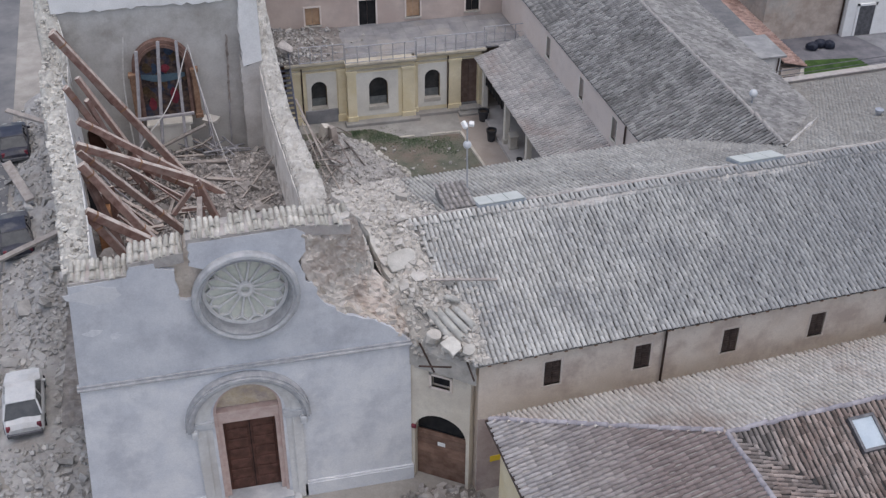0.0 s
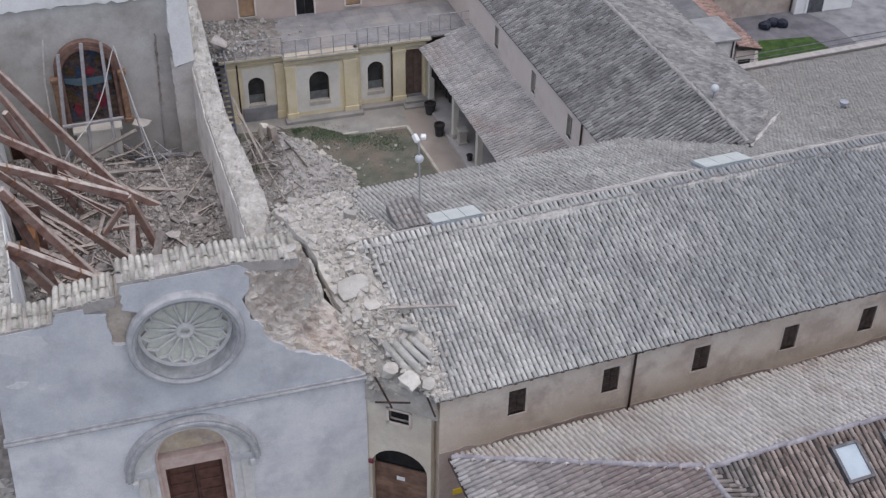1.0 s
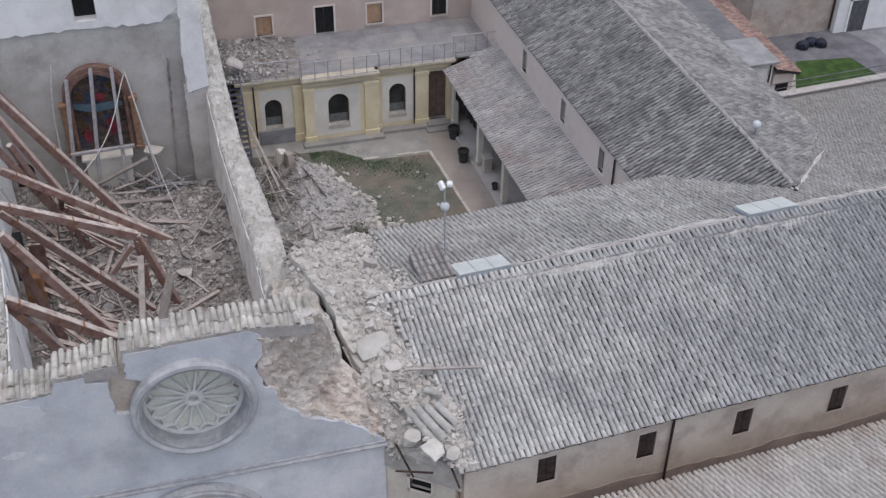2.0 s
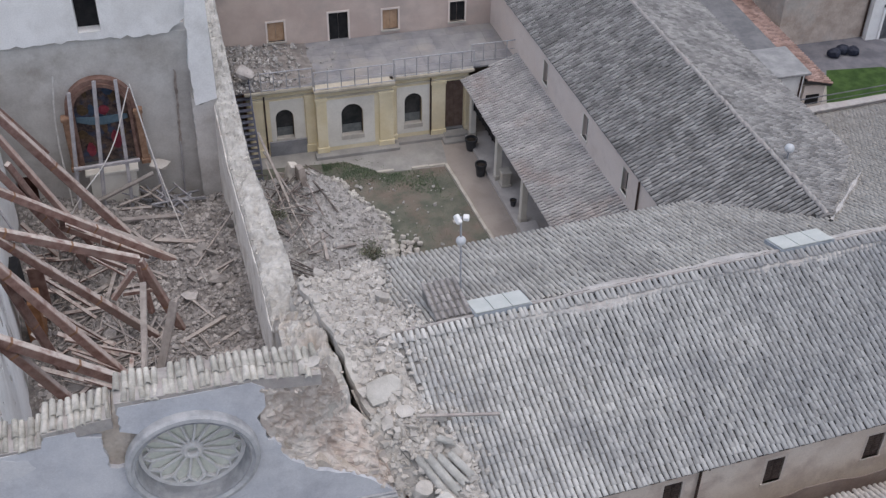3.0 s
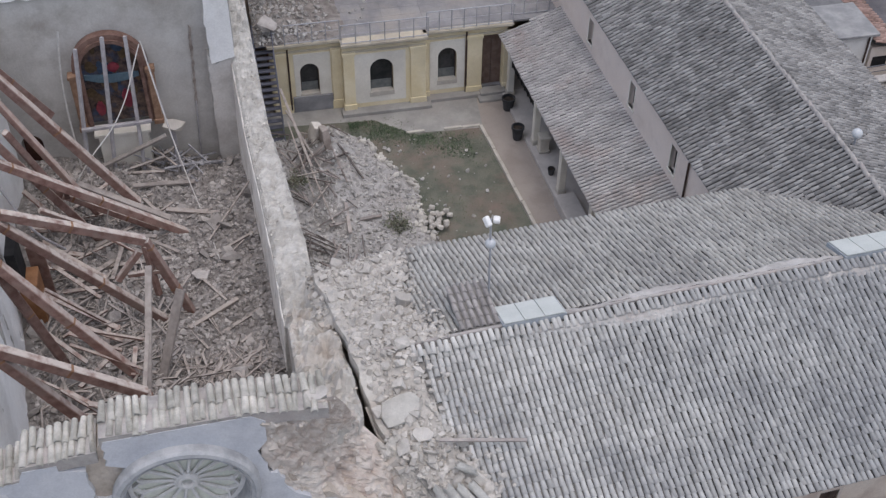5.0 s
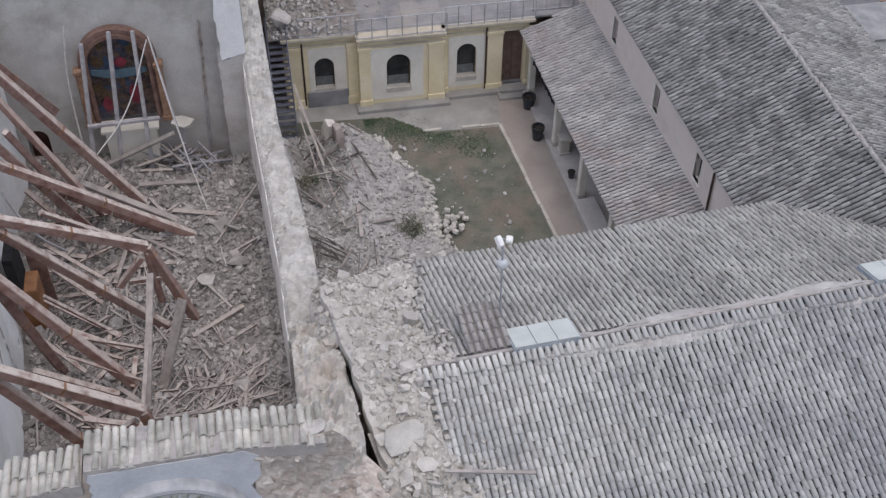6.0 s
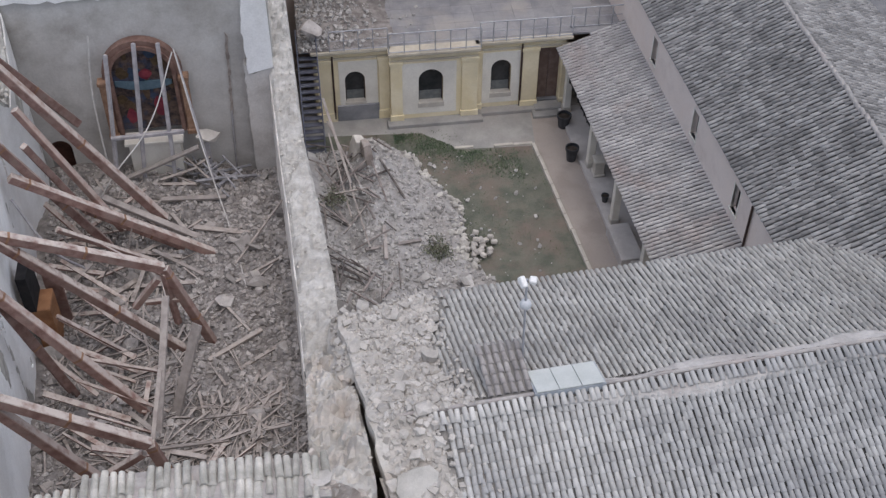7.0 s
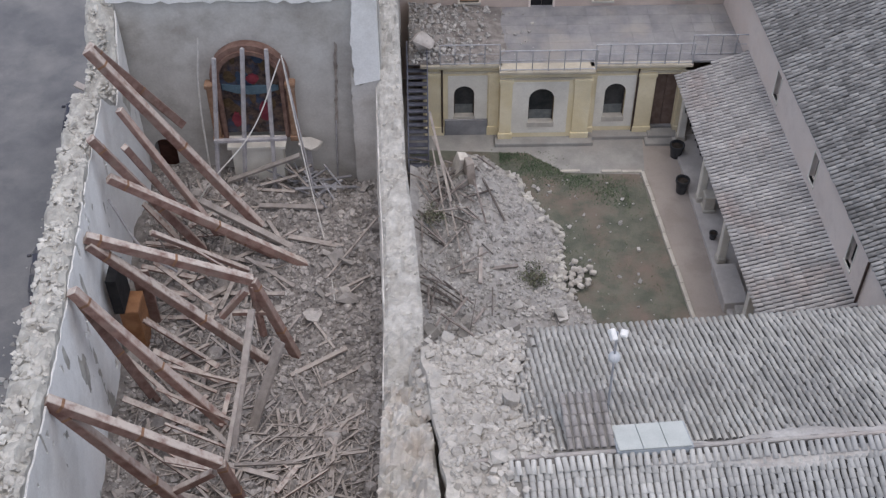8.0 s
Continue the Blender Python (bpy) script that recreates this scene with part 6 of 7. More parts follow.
def half_pipe(p, q, r, seed):
    """A broken half-round roof piece, open below, with a wall's thickness and ragged ends."""
    g = random.Random(seed)
    p, q = Vector(p), Vector(q)
    y = (q - p).normalized()
    x = y.cross(Vector((0, 0, 1))).normalized()
    z = x.cross(y)
    bm = bmesh.new()
    rows = []
    n, L = 9, (q - p).length
    ends = [(g.uniform(-0.12, 0.05), g.uniform(-0.05, 0.16)) for _ in range(n + 1)]
    for rad in (r, r * 0.84):
        for j in range(5):
            line = []
            for i in range(n + 1):
                t = math.pi * i / n
                a, b = ends[i]
                d = -a + (L + a + b) * j / 4
                line.append(bm.verts.new(p + y * d - x * (rad * math.cos(t)) + z * (rad * math.sin(t) - 0.03 + g.uniform(-0.006, 0.006))))
            rows.append(line)
    for base in (0, 5):
        for j in range(4):
            for i in range(n):
                bm.faces.new((rows[base + j][i], rows[base + j][i + 1], rows[base + j + 1][i + 1], rows[base + j + 1][i]))
    for j in (0, 4):
        for i in range(n):
            bm.faces.new((rows[j][i], rows[j][i + 1], rows[5 + j][i + 1], rows[5 + j][i]))
    for i in (0, n):
        for j in range(4):
            bm.faces.new((rows[j][i], rows[j + 1][i], rows[5 + j + 1][i], rows[5 + j][i]))
    return part("roof_fragment", bm, M_FRAG)


for k, (a, b, r_) in enumerate((((0.86, 0.3, 8.02), (1.5, -0.85, 7.4), 0.14), ((1.14, 0.22, 8.06), (1.84, -0.9, 7.5), 0.15), ((1.46, 0.18, 8.06), (2.1, -0.7, 7.62), 0.14), ((1.8, 0.2, 8.1), (2.32, -0.5, 7.75), 0.13), ((1.5, 0.75, 8.3), (2.0, 0.45, 8.2), 0.12))):
    tagged(half_pipe(a, b, r_, k + 3), "grey broken half-round roof piece among the rubble", "roof fragment", "roof fragments")
tagged(part("plank", beam(bmesh.new(), (1.2, 1.45, 8.55), (3.65, 1.0, 8.5), 0.10, 0.07), M_WOODTOP), "pale timber lath lying on the roof", "plank")
for q, (a, b) in enumerate((((0.35, -0.35, 7.1), (0.75, -1.1, 6.2)), ((1.7, -1.2, 7.5), (2.05, -2.0, 6.3)), ((0.2, -0.9, 6.45), (1.3, -1.5, 6.7)))):
    tagged(part("broken_gutter", beam(bmesh.new(), a, b, 0.06, 0.05), M_PIPE), "dark broken gutter piece hanging from the roof edge", "gutter", "broken gutter pieces")

# ---- fallen trusses ----
def strap(a, b, t):
    d = (Vector(b) - Vector(a)).normalized()
    c = Vector(a) + (Vector(b) - Vector(a)) * t
    return ("iron_strap", c - d * 0.06, c + d * 0.06)


def truss(members, label="fallen red-brown roof truss leaning on the nave wall"):
    t = thing("roof_truss", label, "roof truss", "fallen trusses")
    for name, a, b, w, h in members:
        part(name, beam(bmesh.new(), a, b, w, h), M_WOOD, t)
        if w >= 0.28:
            for u in (0.08, 0.52):
                _, c0, c1 = strap(a, b, u)
                part("iron_strap", beam(bmesh.new(), c0, c1, w + 0.012, h + 0.012), M_BROWN, t)
    return t


E0, EK = (-11.15, 5.7, 10.65), (-7.08, 5.95, 7.3)
truss([("rafter", E0, EK, 0.28, 0.34), ("tie_beam", (-11.1, 5.75, 10.45), (-7.25, 6.0, 3.0), 0.28, 0.32), ("rafter", EK, (-6.55, 6.0, 4.6), 0.28, 0.3), ("strut", (-7.3, 5.95, 6.9), (-8.75, 6.0, 5.8), 0.2, 0.22)])
C0, CK, CE = (-11.9, 13.2, 9.3), (-7.08, 14.0, 6.4), (-5.6, 13.6, 1.9)
truss([("rafter", C0, CK, 0.28, 0.34), ("rafter", CK, CE, 0.28, 0.32), ("tie_beam", (-11.85, 13.15, 9.05), (-6.0, 13.4, 1.75), 0.3, 0.32), ("strut", (-7.3, 13.95, 6.0), (-8.3, 13.8, 4.8), 0.22, 0.22), ("king_post", (-7.1, 13.95, 6.2), (-6.95, 13.8, 3.8), 0.2, 0.22), ("collar", (-7.9, 13.8, 5.0), (-6.5, 13.85, 4.95), 0.16, 0.18)])
truss([("rafter", (-11.5, 10.1, 10.15), (-7.7, 9.9, 3.6), 0.3, 0.34), ("tie_beam", (-11.4, 10.15, 9.75), (-10.4, 11.0, 4.1), 0.28, 0.3), ("strut", (-10.6, 10.9, 5.2), (-10.3, 11.3, 3.2), 0.2, 0.2)])
truss([("rafter", (-12.3, 17.0, 10.2), (-9.3, 18.5, 2.7), 0.28, 0.3), ("tie_beam", (-12.05, 17.0, 8.45), (-5.8, 18.3, 2.7), 0.28, 0.32), ("rafter", (-10.35, 19.1, 4.85), (-6.0, 18.5, 2.35), 0.28, 0.3), ("strut", (-9.95, 17.5, 6.5), (-10.25, 19.1, 4.7), 0.2, 0.22)])
truss([("rafter", (-12.85, 20.5, 11.3), (-7.7, 20.0, 3.2), 0.3, 0.36), ("tie_beam", (-12.8, 20.7, 11.3), (-10.7, 22.8, 6.1), 0.3, 0.32)])


def timber(a, b, w, h, label, name="timber", material=None, group="loose timbers"):
    return tagged(part(name, beam(bmesh.new(), a, b, w, h, 10), material or M_PLANK), label, "timber", group)


timber((-7.95, 21.5, 2.92), (-5.35, 21.5, 2.75), 0.2, 0.12, "pale squared beam lying across the nave rubble", material=M_WOODTOP)
timber((-7.01, 12.91, 6.14), (-7.51, 8.3, 3.7), 0.24, 0.1, "grey board standing in the rubble", "board", M_WOODTOP)
timber((-5.94, 11.47, 6.16), (-7.06, 9.6, 3.5), 0.36, 0.1, "wide splintered grey board", "board", M_WOODTOP)
timber((-6.0, 12.6, 3.0), (-4.1, 13.9, 2.9), 0.16, 0.12, "grey squared timber on the rubble")
timber((-5.4, 11.9, 2.8), (-3.3, 13.4, 2.7), 0.14, 0.1, "grey squared timber on the rubble")
timber((-4.9, 9.0, 3.9), (-4.2, 11.7, 3.2), 0.12, 0.1, "grey squared timber on the rubble")
timber((-5.0, 16.4, 2.95), (-3.2, 17.6, 2.9), 0.1, 0.08, "thin grey lath on the rubble")
timber((-5.8, 19.0, 2.9), (-2.9, 20.4, 2.7), 0.1, 0.08, "thin grey lath on the rubble")
timber((-6.6, 19.6, 3.0), (-3.9, 19.0, 2.8), 0.2, 0.1, "dark broken board on the rubble")
timber((-9.4, 23.2, 2.75), (-6.3, 23.2, 4.1), 0.2, 0.12, "pale board propped against the altar", "board", M_WOODTOP)
timber((-6.05, 24.25, 1.4), (-6.05, 24.2, 3.75), 0.2, 0.14, "pale stump of a post", "post", M_PROP)
timber((-8.8, 23.0, 2.5), (-6.6, 22.7, 2.55), 0.14, 0.1, "grey squared timber on the rubble")
timber((-10.2, 15.5, 3.2), (-8.4, 17.0, 3.1), 0.2, 0.16, "grey squared timber on the rubble")
timber((-9.7, 8.2, 4.2), (-7.9, 9.2, 4.0), 0.1, 0.08, "thin grey lath on the rubble")
timber((-9.3, 11.7, 3.25), (-7.6, 12.5, 3.1), 0.12, 0.08, "thin grey lath on the rubble")
timber((0.1, 19.2, 1.25), (2.5, 20.0, 0.75), 0.14, 0.1, "pale lath lying on the courtyard rubble", material=M_WOODTOP)
timber((0.9, 18.6, 1.2), (1.0, 20.6, 1.2), 0.16, 0.12, "pale stake on the courtyard rubble", material=M_WOODTOP)
timber((-1.0, 27.8, 2.6), (-0.15, 23.4, 1.2), 0.12, 0.1, "long pale post leaning from the iron stair", material=M_WOODTOP)
timber((-0.9, 26.6, 2.2), (0.4, 23.0, 0.9), 0.08, 0.08, "thin lath leaning on the courtyard rubble", material=M_WOODTOP)
timber((-0.2, 23.3, 1.25), (0.3, 19.2, 1.35), 0.07, 0.06, "long grey lath lying on the courtyard rubble")
timber((-0.9, 26.0, 2.0), (-0.3, 21.4, 1.1), 0.06, 0.06, "long grey lath lying on the courtyard rubble")
timber((-0.7, 20.0, 1.5), (0.7, 22.6, 1.0), 0.06, 0.05, "thin dark lath lying on the courtyard rubble")
timber((-0.9, 22.4, 1.6), (1.3, 23.5, 0.9), 0.06, 0.05, "thin dark lath lying on the courtyard rubble")
timber((-17.3, 26.5, 1.2), (-15.9, 22.8, 0.9), 0.5, 0.16, "pale beam fallen into the street", material=M_WOODTOP)
timber((-17.2, 18.0, 0.6), (-14.2, 19.4, 1.0), 0.3, 0.16, "pale beam fallen into the street", material=M_WOODTOP)
timber((-17.4, 30.8, 2.2), (-14.6, 29.4, 1.6), 0.3, 0.16, "pale beam fallen into the street", material=M_WOODTOP)

rr = random.Random(51)
for k in range(46):
    y = rr.uniform(3.5, 21.5)
    x = rr.uniform(wall_in(y) + 1.0, -3.8 if y < 9 else -6.4)
    t, L = rr.uniform(-0.9, 2.6), rr.uniform(1.2, 2.8)
    dx, dy = math.cos(t) * L / 2, math.sin(t) * L / 2
    xa, xb_ = max(x - dx, wall_in(y) + 0.3), min(x + dx, -2.9)
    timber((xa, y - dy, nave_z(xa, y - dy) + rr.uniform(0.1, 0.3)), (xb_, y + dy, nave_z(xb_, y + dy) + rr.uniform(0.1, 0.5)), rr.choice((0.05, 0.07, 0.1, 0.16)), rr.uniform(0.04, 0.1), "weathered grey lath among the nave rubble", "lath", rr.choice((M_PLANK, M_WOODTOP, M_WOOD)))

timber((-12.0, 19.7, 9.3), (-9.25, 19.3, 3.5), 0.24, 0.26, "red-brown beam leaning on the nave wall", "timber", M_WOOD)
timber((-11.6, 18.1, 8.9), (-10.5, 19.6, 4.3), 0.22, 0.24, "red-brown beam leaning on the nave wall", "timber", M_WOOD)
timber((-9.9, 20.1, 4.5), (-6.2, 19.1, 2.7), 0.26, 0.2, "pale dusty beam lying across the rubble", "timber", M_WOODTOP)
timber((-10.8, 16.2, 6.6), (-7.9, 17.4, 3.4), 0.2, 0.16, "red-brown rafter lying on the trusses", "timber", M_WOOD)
for k in range(22):
    x, y = rr.uniform(-11.2, -8.6), rr.uniform(17.0, 21.5)
    z = nave_z(x, y)
    timber((x, y, z + rr.uniform(0.0, 0.4)), (x + rr.uniform(-0.7, 0.7), y + rr.uniform(-0.7, 0.7), z + rr.uniform(0.7, 1.8)), rr.uniform(0.04, 0.09), rr.uniform(0.03, 0.06), "splintered grey lath standing in the rubble", "lath", rr.choice((M_PLANK, M_WOODTOP)), "splintered laths")
# roof boards that came down with the trusses
for k in range(24):
    y = rr.uniform(5.0, 19.5)
    x = wall_in(y) + rr.uniform(0.7, 3.6)
    L, t = rr.uniform(1.4, 3.2), rr.uniform(-0.5, 0.4)
    z = nave_z(x, y)
    dx, dy = math.cos(t) * L / 2, math.sin(t) * L / 2
    xa = max(x - dx, wall_in(y) + 0.35)
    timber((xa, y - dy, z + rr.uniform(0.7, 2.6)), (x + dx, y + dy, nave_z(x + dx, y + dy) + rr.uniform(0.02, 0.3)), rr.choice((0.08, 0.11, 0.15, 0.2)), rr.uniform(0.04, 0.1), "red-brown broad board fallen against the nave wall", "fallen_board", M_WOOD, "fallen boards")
# blue-grey boards heaped beside the altar
for k in range(26):
    x, y = -6.1 + rr.gauss(0, 0.75), 23.3 + rr.gauss(0, 0.55)
    t, L = rr.choice((0.15, 0.7, 2.2, 2.6)) + rr.gauss(0, 0.25), rr.uniform(0.9, 2.0)
    dx, dy = math.cos(t) * L / 2, math.sin(t) * L / 2
    y = min(y, 24.5 - abs(dy))
    za, zb_ = rr.uniform(0.1, 0.5), rr.uniform(0.1, 0.9)
    timber((x - dx, y - dy, nave_z(x - dx, y - dy) + za), (x + dx, y + dy, nave_z(x + dx, y + dy) + zb_), rr.uniform(0.06, 0.13), rr.uniform(0.04, 0.07), "blue-grey broken lath beside the altar", "lath", rr.choice((M_BLUEPLANK, M_BLUEPLANK, M_PLANK)), "altar laths")
timber((-5.0, 17.3, 3.0), (-2.75, 20.6, 3.6), 0.07, 0.07, "long dark pole leaning on the nave wall", "pole", M_PLANK)
timber((-5.9, 14.6, 2.9), (-3.6, 17.2, 2.9), 0.06, 0.06, "thin grey pole on the nave rubble", "pole", M_PLANK)
timber((-7.7, 7.4, 3.9), (-7.2, 10.2, 5.6), 0.14, 0.12, "pale split post standing in the rubble", "post", M_WOODTOP)

# ---- altarpiece, altar and props ----
altar = thing("altarpiece", "arched painted altarpiece in an orange-brown wooden frame", "altarpiece", at=(0, 0, 0))
AC, AR, AZ = -8.14, 1.24, 7.05
bm = arch_band(bmesh.new(), AR, AR + 0.32, 24.45, 24.85, AZ, 4.1, 20, AC)
part("frame", bm, M_FRAME, altar, "carved orange-brown wooden frame")
bm = arch_band(bmesh.new(), AR - 0.06, AR + 0.1, 24.36, 24.5, AZ, 4.1, 20, AC)
part("inner_moulding", bm, M_FRAME, altar)
for s in (-1, 1):
    part("column", boxes(((AC + s * 1.44, 24.25, 4.0), (AC + s * 1.74, 24.6, 6.7)), ((AC + s * 1.38, 24.2, 6.7), (AC + s * 1.8, 24.65, 6.9)), ((AC + s * 1.38, 24.2, 4.0), (AC + s * 1.8, 24.65, 4.25)), bevel=0.03), M_FRAME4, altar, "orange-brown wooden column")
bm = bmesh.new()
prism(bm, arch_poly(AC - AR, AC + AR, 4.2, AZ, 16), 24.62, 24.7)
part("canvas", bm, M_CANVAS, altar, "dark canvas with plain red, blue and ochre areas")
pr = random.Random(8)
for k in range(22):
    u, z = pr.uniform(-1.1, 1.1), pr.uniform(4.35, 8.05)
    if z > AZ and math.hypot(u, z - AZ) > 1.1:
        continue
    rx, rz = pr.uniform(0.1, 0.26), pr.uniform(0.16, 0.42)
    m_ = M_BLUE if abs(u) < 0.45 and z > 6.3 else pr.choice((M_OCHRE, M_OCHRE2, M_CANVAS, M_OCHRE2))
    n = 15
    bm = bmesh.new()
    prism(bm, [(AC + u + rx * math.cos(2 * math.pi * i / n) * pr.uniform(0.8, 1.05), z + rz * math.sin(2 * math.pi * i / n) * pr.uniform(0.8, 1.05)) for i in range(n)], 24.612 - 0.001 * k, 24.62)
    part("painted_area", bm, m_, altar)
bm = bmesh.new()
prism(bm, [(AC - 1.15, 6.45), (AC - 0.6, 6.25), (AC, 6.18), (AC + 0.6, 6.25), (AC + 1.1, 6.4), (AC + 1.1, 6.62), (AC + 0.3, 6.6), (AC - 0.4, 6.6), (AC - 1.15, 6.68)], 24.55, 24.62)
part("painted_area", bm, M_CYAN, altar)
for u, z, rx, rz in ((0.1, 6.95, 0.26, 0.24), (0.45, 5.3, 0.24, 0.5), (-0.75, 4.9, 0.2, 0.4)):
    bm = bmesh.new()
    prism(bm, [(AC + u + rx * math.cos(2 * math.pi * i / 18) * pr.uniform(0.8, 1.1), z + rz * math.sin(2 * math.pi * i / 18) * pr.uniform(0.8, 1.1)) for i in range(18)], 24.54, 24.62)
    part("painted_area", bm, M_RED, altar)
table = tagged(part("altar", boxes(((-9.2, 23.9, 1.2), (-7.1, 24.6, 3.95)), ((-9.35, 23.8, 3.9), (-6.95, 24.6, 4.05)), bevel=0.02), M_IVORY), "pale plastered altar block below the altarpiece", "altar")
props = thing("prop_frame", "grey timber bracing frame before the altarpiece", "frame")
for a, b in (((-9.33, 24.15, 8.27), (-9.88, 23.25, 2.1)), ((-8.18, 24.15, 8.71), (-8.76, 23.3, 2.1)), ((-7.26, 24.15, 8.65), (-7.48, 23.2, 2.0))):
    part("post", beam(bmesh.new(), a, b, 0.14, 0.14), M_PROP, props)
part("crosspiece", beam(bmesh.new(), (-9.75, 23.5, 4.65), (-6.8, 23.55, 4.7), 0.16, 0.14), M_PROP, props)
part("brace", beam(bmesh.new(), (-6.65, 24.0, 8.2), (-5.8, 22.8, 2.0), 0.06, 0.06), M_PROP, props)
slab((-5.95, 24.2, 3.87), (1.1, 0.6, 0.16), (14, 6, -8), label="pale stone slab on a stump", mat_=M_STONE2, seed=15)


def cable(pts, r, label, material):
    cu = bpy.data.curves.new("cable", "CURVE")
    cu.dimensions, cu.bevel_depth, cu.bevel_resolution = "3D", r, 1
    sp = cu.splines.new("BEZIER")
    sp.bezier_points.add(len(pts) - 1)
    for b, q in zip(sp.bezier_points, pts):
        b.co, b.handle_left_type, b.handle_right_type = q, "AUTO", "AUTO"
    cu.materials.append(material)
    return tagged(new("cable", cu), label, "cable", "loose cables")


cable([(-6.75, 24.0, 8.3), (-8.0, 22.5, 5.9), (-9.6, 21.0, 4.6), (-10.4, 20.4, 3.6)], 0.028, "pale cable sagging across the nave", M_ROPE)
cable([(-6.7, 24.1, 8.4), (-6.0, 22.0, 5.0), (-5.2, 19.5, 2.8), (-4.6, 16.0, 3.0)], 0.026, "pale cable sagging across the nave", M_ROPE)
cable([(-9.9, 24.6, 8.9), (-10.2, 24.4, 6.5), (-10.15, 23.6, 2.6)], 0.04, "grey cable hanging on the end wall", M_ROPE)
cable([(-12.1, 16.6, 7.8), (-11.2, 16.4, 5.4), (-10.4, 16.8, 4.0)], 0.05, "thick grey cable hanging from the wall", M_PROP)
cable([(-4.87, 24.84, 4.6), (-4.95, 24.82, 2.8), (-5.04, 24.8, 0.9)], 0.04, "pale pipe on the end wall", M_PROP)
confess = thing("wooden_booth", "orange-brown wooden booth against the nave wall", "booth")
part("panel", boxes(((-11.75, 13.7, 2.4), (-11.1, 14.75, 5.2)), bevel=0.03), M_FRAME3, confess)
part("side_board", boxes(((-11.4, 14.9, 2.4), (-10.8, 15.0, 6.0)), bevel=0.02), M_WOOD, confess)
part("top_void", boxes(((-11.85, 13.55, 5.3), (-11.5, 14.7, 6.9))), M_DARK, confess)

# ---- roof fittings ----
def roof_skylight(x0, w):
    s = thing("roof_skylight", "low roof skylight with three pale panes", "skylight", "roof skylights")
    x1 = x0 + w
    for k in range(3):
        a = x0 + 0.02 + k * (w - 0.02) / 3
        bm = bmesh.new()
        prism(bm, [(-0.1, 9.50), (0.94, 9.18), (0.94, 9.21), (-0.1, 9.53)], a, a + w / 3 - 0.03, "x", WM)
        part("pane", bm, M_GLASSW, s)
    bm = bmesh.new()
    prism(bm, [(-0.12, 8.95), (0.96, 8.65), (0.96, 9.16), (-0.12, 9.485)], x0 - 0.03, x1 + 0.03, "x", WM)
    part("upstand", bm, M_SKYBASE, s, "blue-grey metal upstand")
    return s


roof_skylight(3.84, 1.98)
roof_skylight(15.4, 2.12)
patch = thing("tile_hatch", "raised square of brown-grey barrel tiles beside the skylight", "roof hatch")
tile_roof(patch, "patch", wv(0, 1.95, 9.40), wdir(1, 0, 0), wdir(0, -math.cos(0.06), -math.sin(0.06)), [(2.64, 0), (3.84, 0), (3.84, 1.9), (2.64, 1.9)], M_TILE_H, spacing=0.222, expo=0.36, thick=0.5, wild=0.6)
mast = thing("lamp_mast", "thin steel mast with white floodlights and a globe", "mast")
part("pole", tube(bmesh.new(), (3.78, 6.25, 8.6), (3.72, 6.25, 12.35), 0.035), M_GALV, mast)
bm = bmesh.new()
bmesh.ops.create_uvsphere(bm, u_segments=14, v_segments=10, radius=0.17, matrix=Matrix.Translation((3.74, 6.25, 11.35)))
part("globe", bm, M_GLOBE, mast, "dull white globe")
part("floodlight", boxes(((-0.08, -0.16, -0.1), (0.08, 0.16, 0.1)), m=pose(3.60, 6.2, 12.3, 35, 10, 25), bevel=0.03), M_WHITE, mast, "white floodlight")
part("floodlight", boxes(((-0.1, -0.1, -0.09), (0.1, 0.1, 0.09)), m=pose(3.9, 6.25, 12.28, 20, 0, -20), bevel=0.03), M_WHITE, mast, "white floodlight")
lamp = thing("globe_lamp", "white globe lamp on a short pole over the roof", "lamp")
part("pole", tube(bmesh.new(), (19.15, 11.9, 7.0), (19.15, 11.9, 8.75), 0.035), M_GALV, lamp)
bm = bmesh.new()
bmesh.ops.create_uvsphere(bm, u_segments=14, v_segments=10, radius=0.2, matrix=Matrix.Translation((19.15, 11.9, 8.95)))
part("globe", bm, M_GLOBE, lamp)
VX, VY, VZ = 25.3, 10.7, 7.4
pot = tagged(part("roof_vent", tube(tube(bmesh.new(), (VX, VY, VZ - 0.2), (VX, VY, VZ + 0.5), 0.13), (VX, VY, VZ + 0.5), (VX, VY, VZ + 0.62), 0.22), M_GALV), "small grey metal roof vent pipe", "vent")

# ---- iron stair to the terrace ----
stair = thing("iron_stair", "steep blue-grey iron stair beside the loggia", "stair")
for s in (-1.97, -1.08):
    part("stringer", beam(bmesh.new(), (s, 29.9, 4.0), (s, 26.2, 0.2), 0.06, 0.24), M_STAIR, stair)
    part("handrail", tube(bmesh.new(), (s, 29.9, 4.95), (s, 26.4, 1.35), 0.025), M_STAIR, stair)
for k in range(17):
    t = (k + 0.5) / 17
    part("tread", boxes(((-1.95, 29.85 - 3.6 * t - 0.13, 3.92 - 3.7 * t), (-1.1, 29.85 - 3.6 * t + 0.13, 3.96 - 3.7 * t))), M_STAIR, stair)
for k in range(4):
    t = k / 3.2
    part("baluster", tube(bmesh.new(), (-1.08, 29.85 - 3.5 * t, 3.95 - 3.6 * t), (-1.08, 29.85 - 3.5 * t, 4.9 - 3.6 * t), 0.018), M_STAIR, stair)
# debris on the terrace
th = thing("terrace_rubble", "grey masonry debris heaped on the terrace", "rubble", kind="stuff")
tz = lambda x, y: TZ + 0.02 + max(0, 0.4 * (1 - (x + 1.2) / 4.2)) * min(1, (y - 29.4) * 2) * (0.8 + 0.4 * fbm(x, y, 0.8, 2))
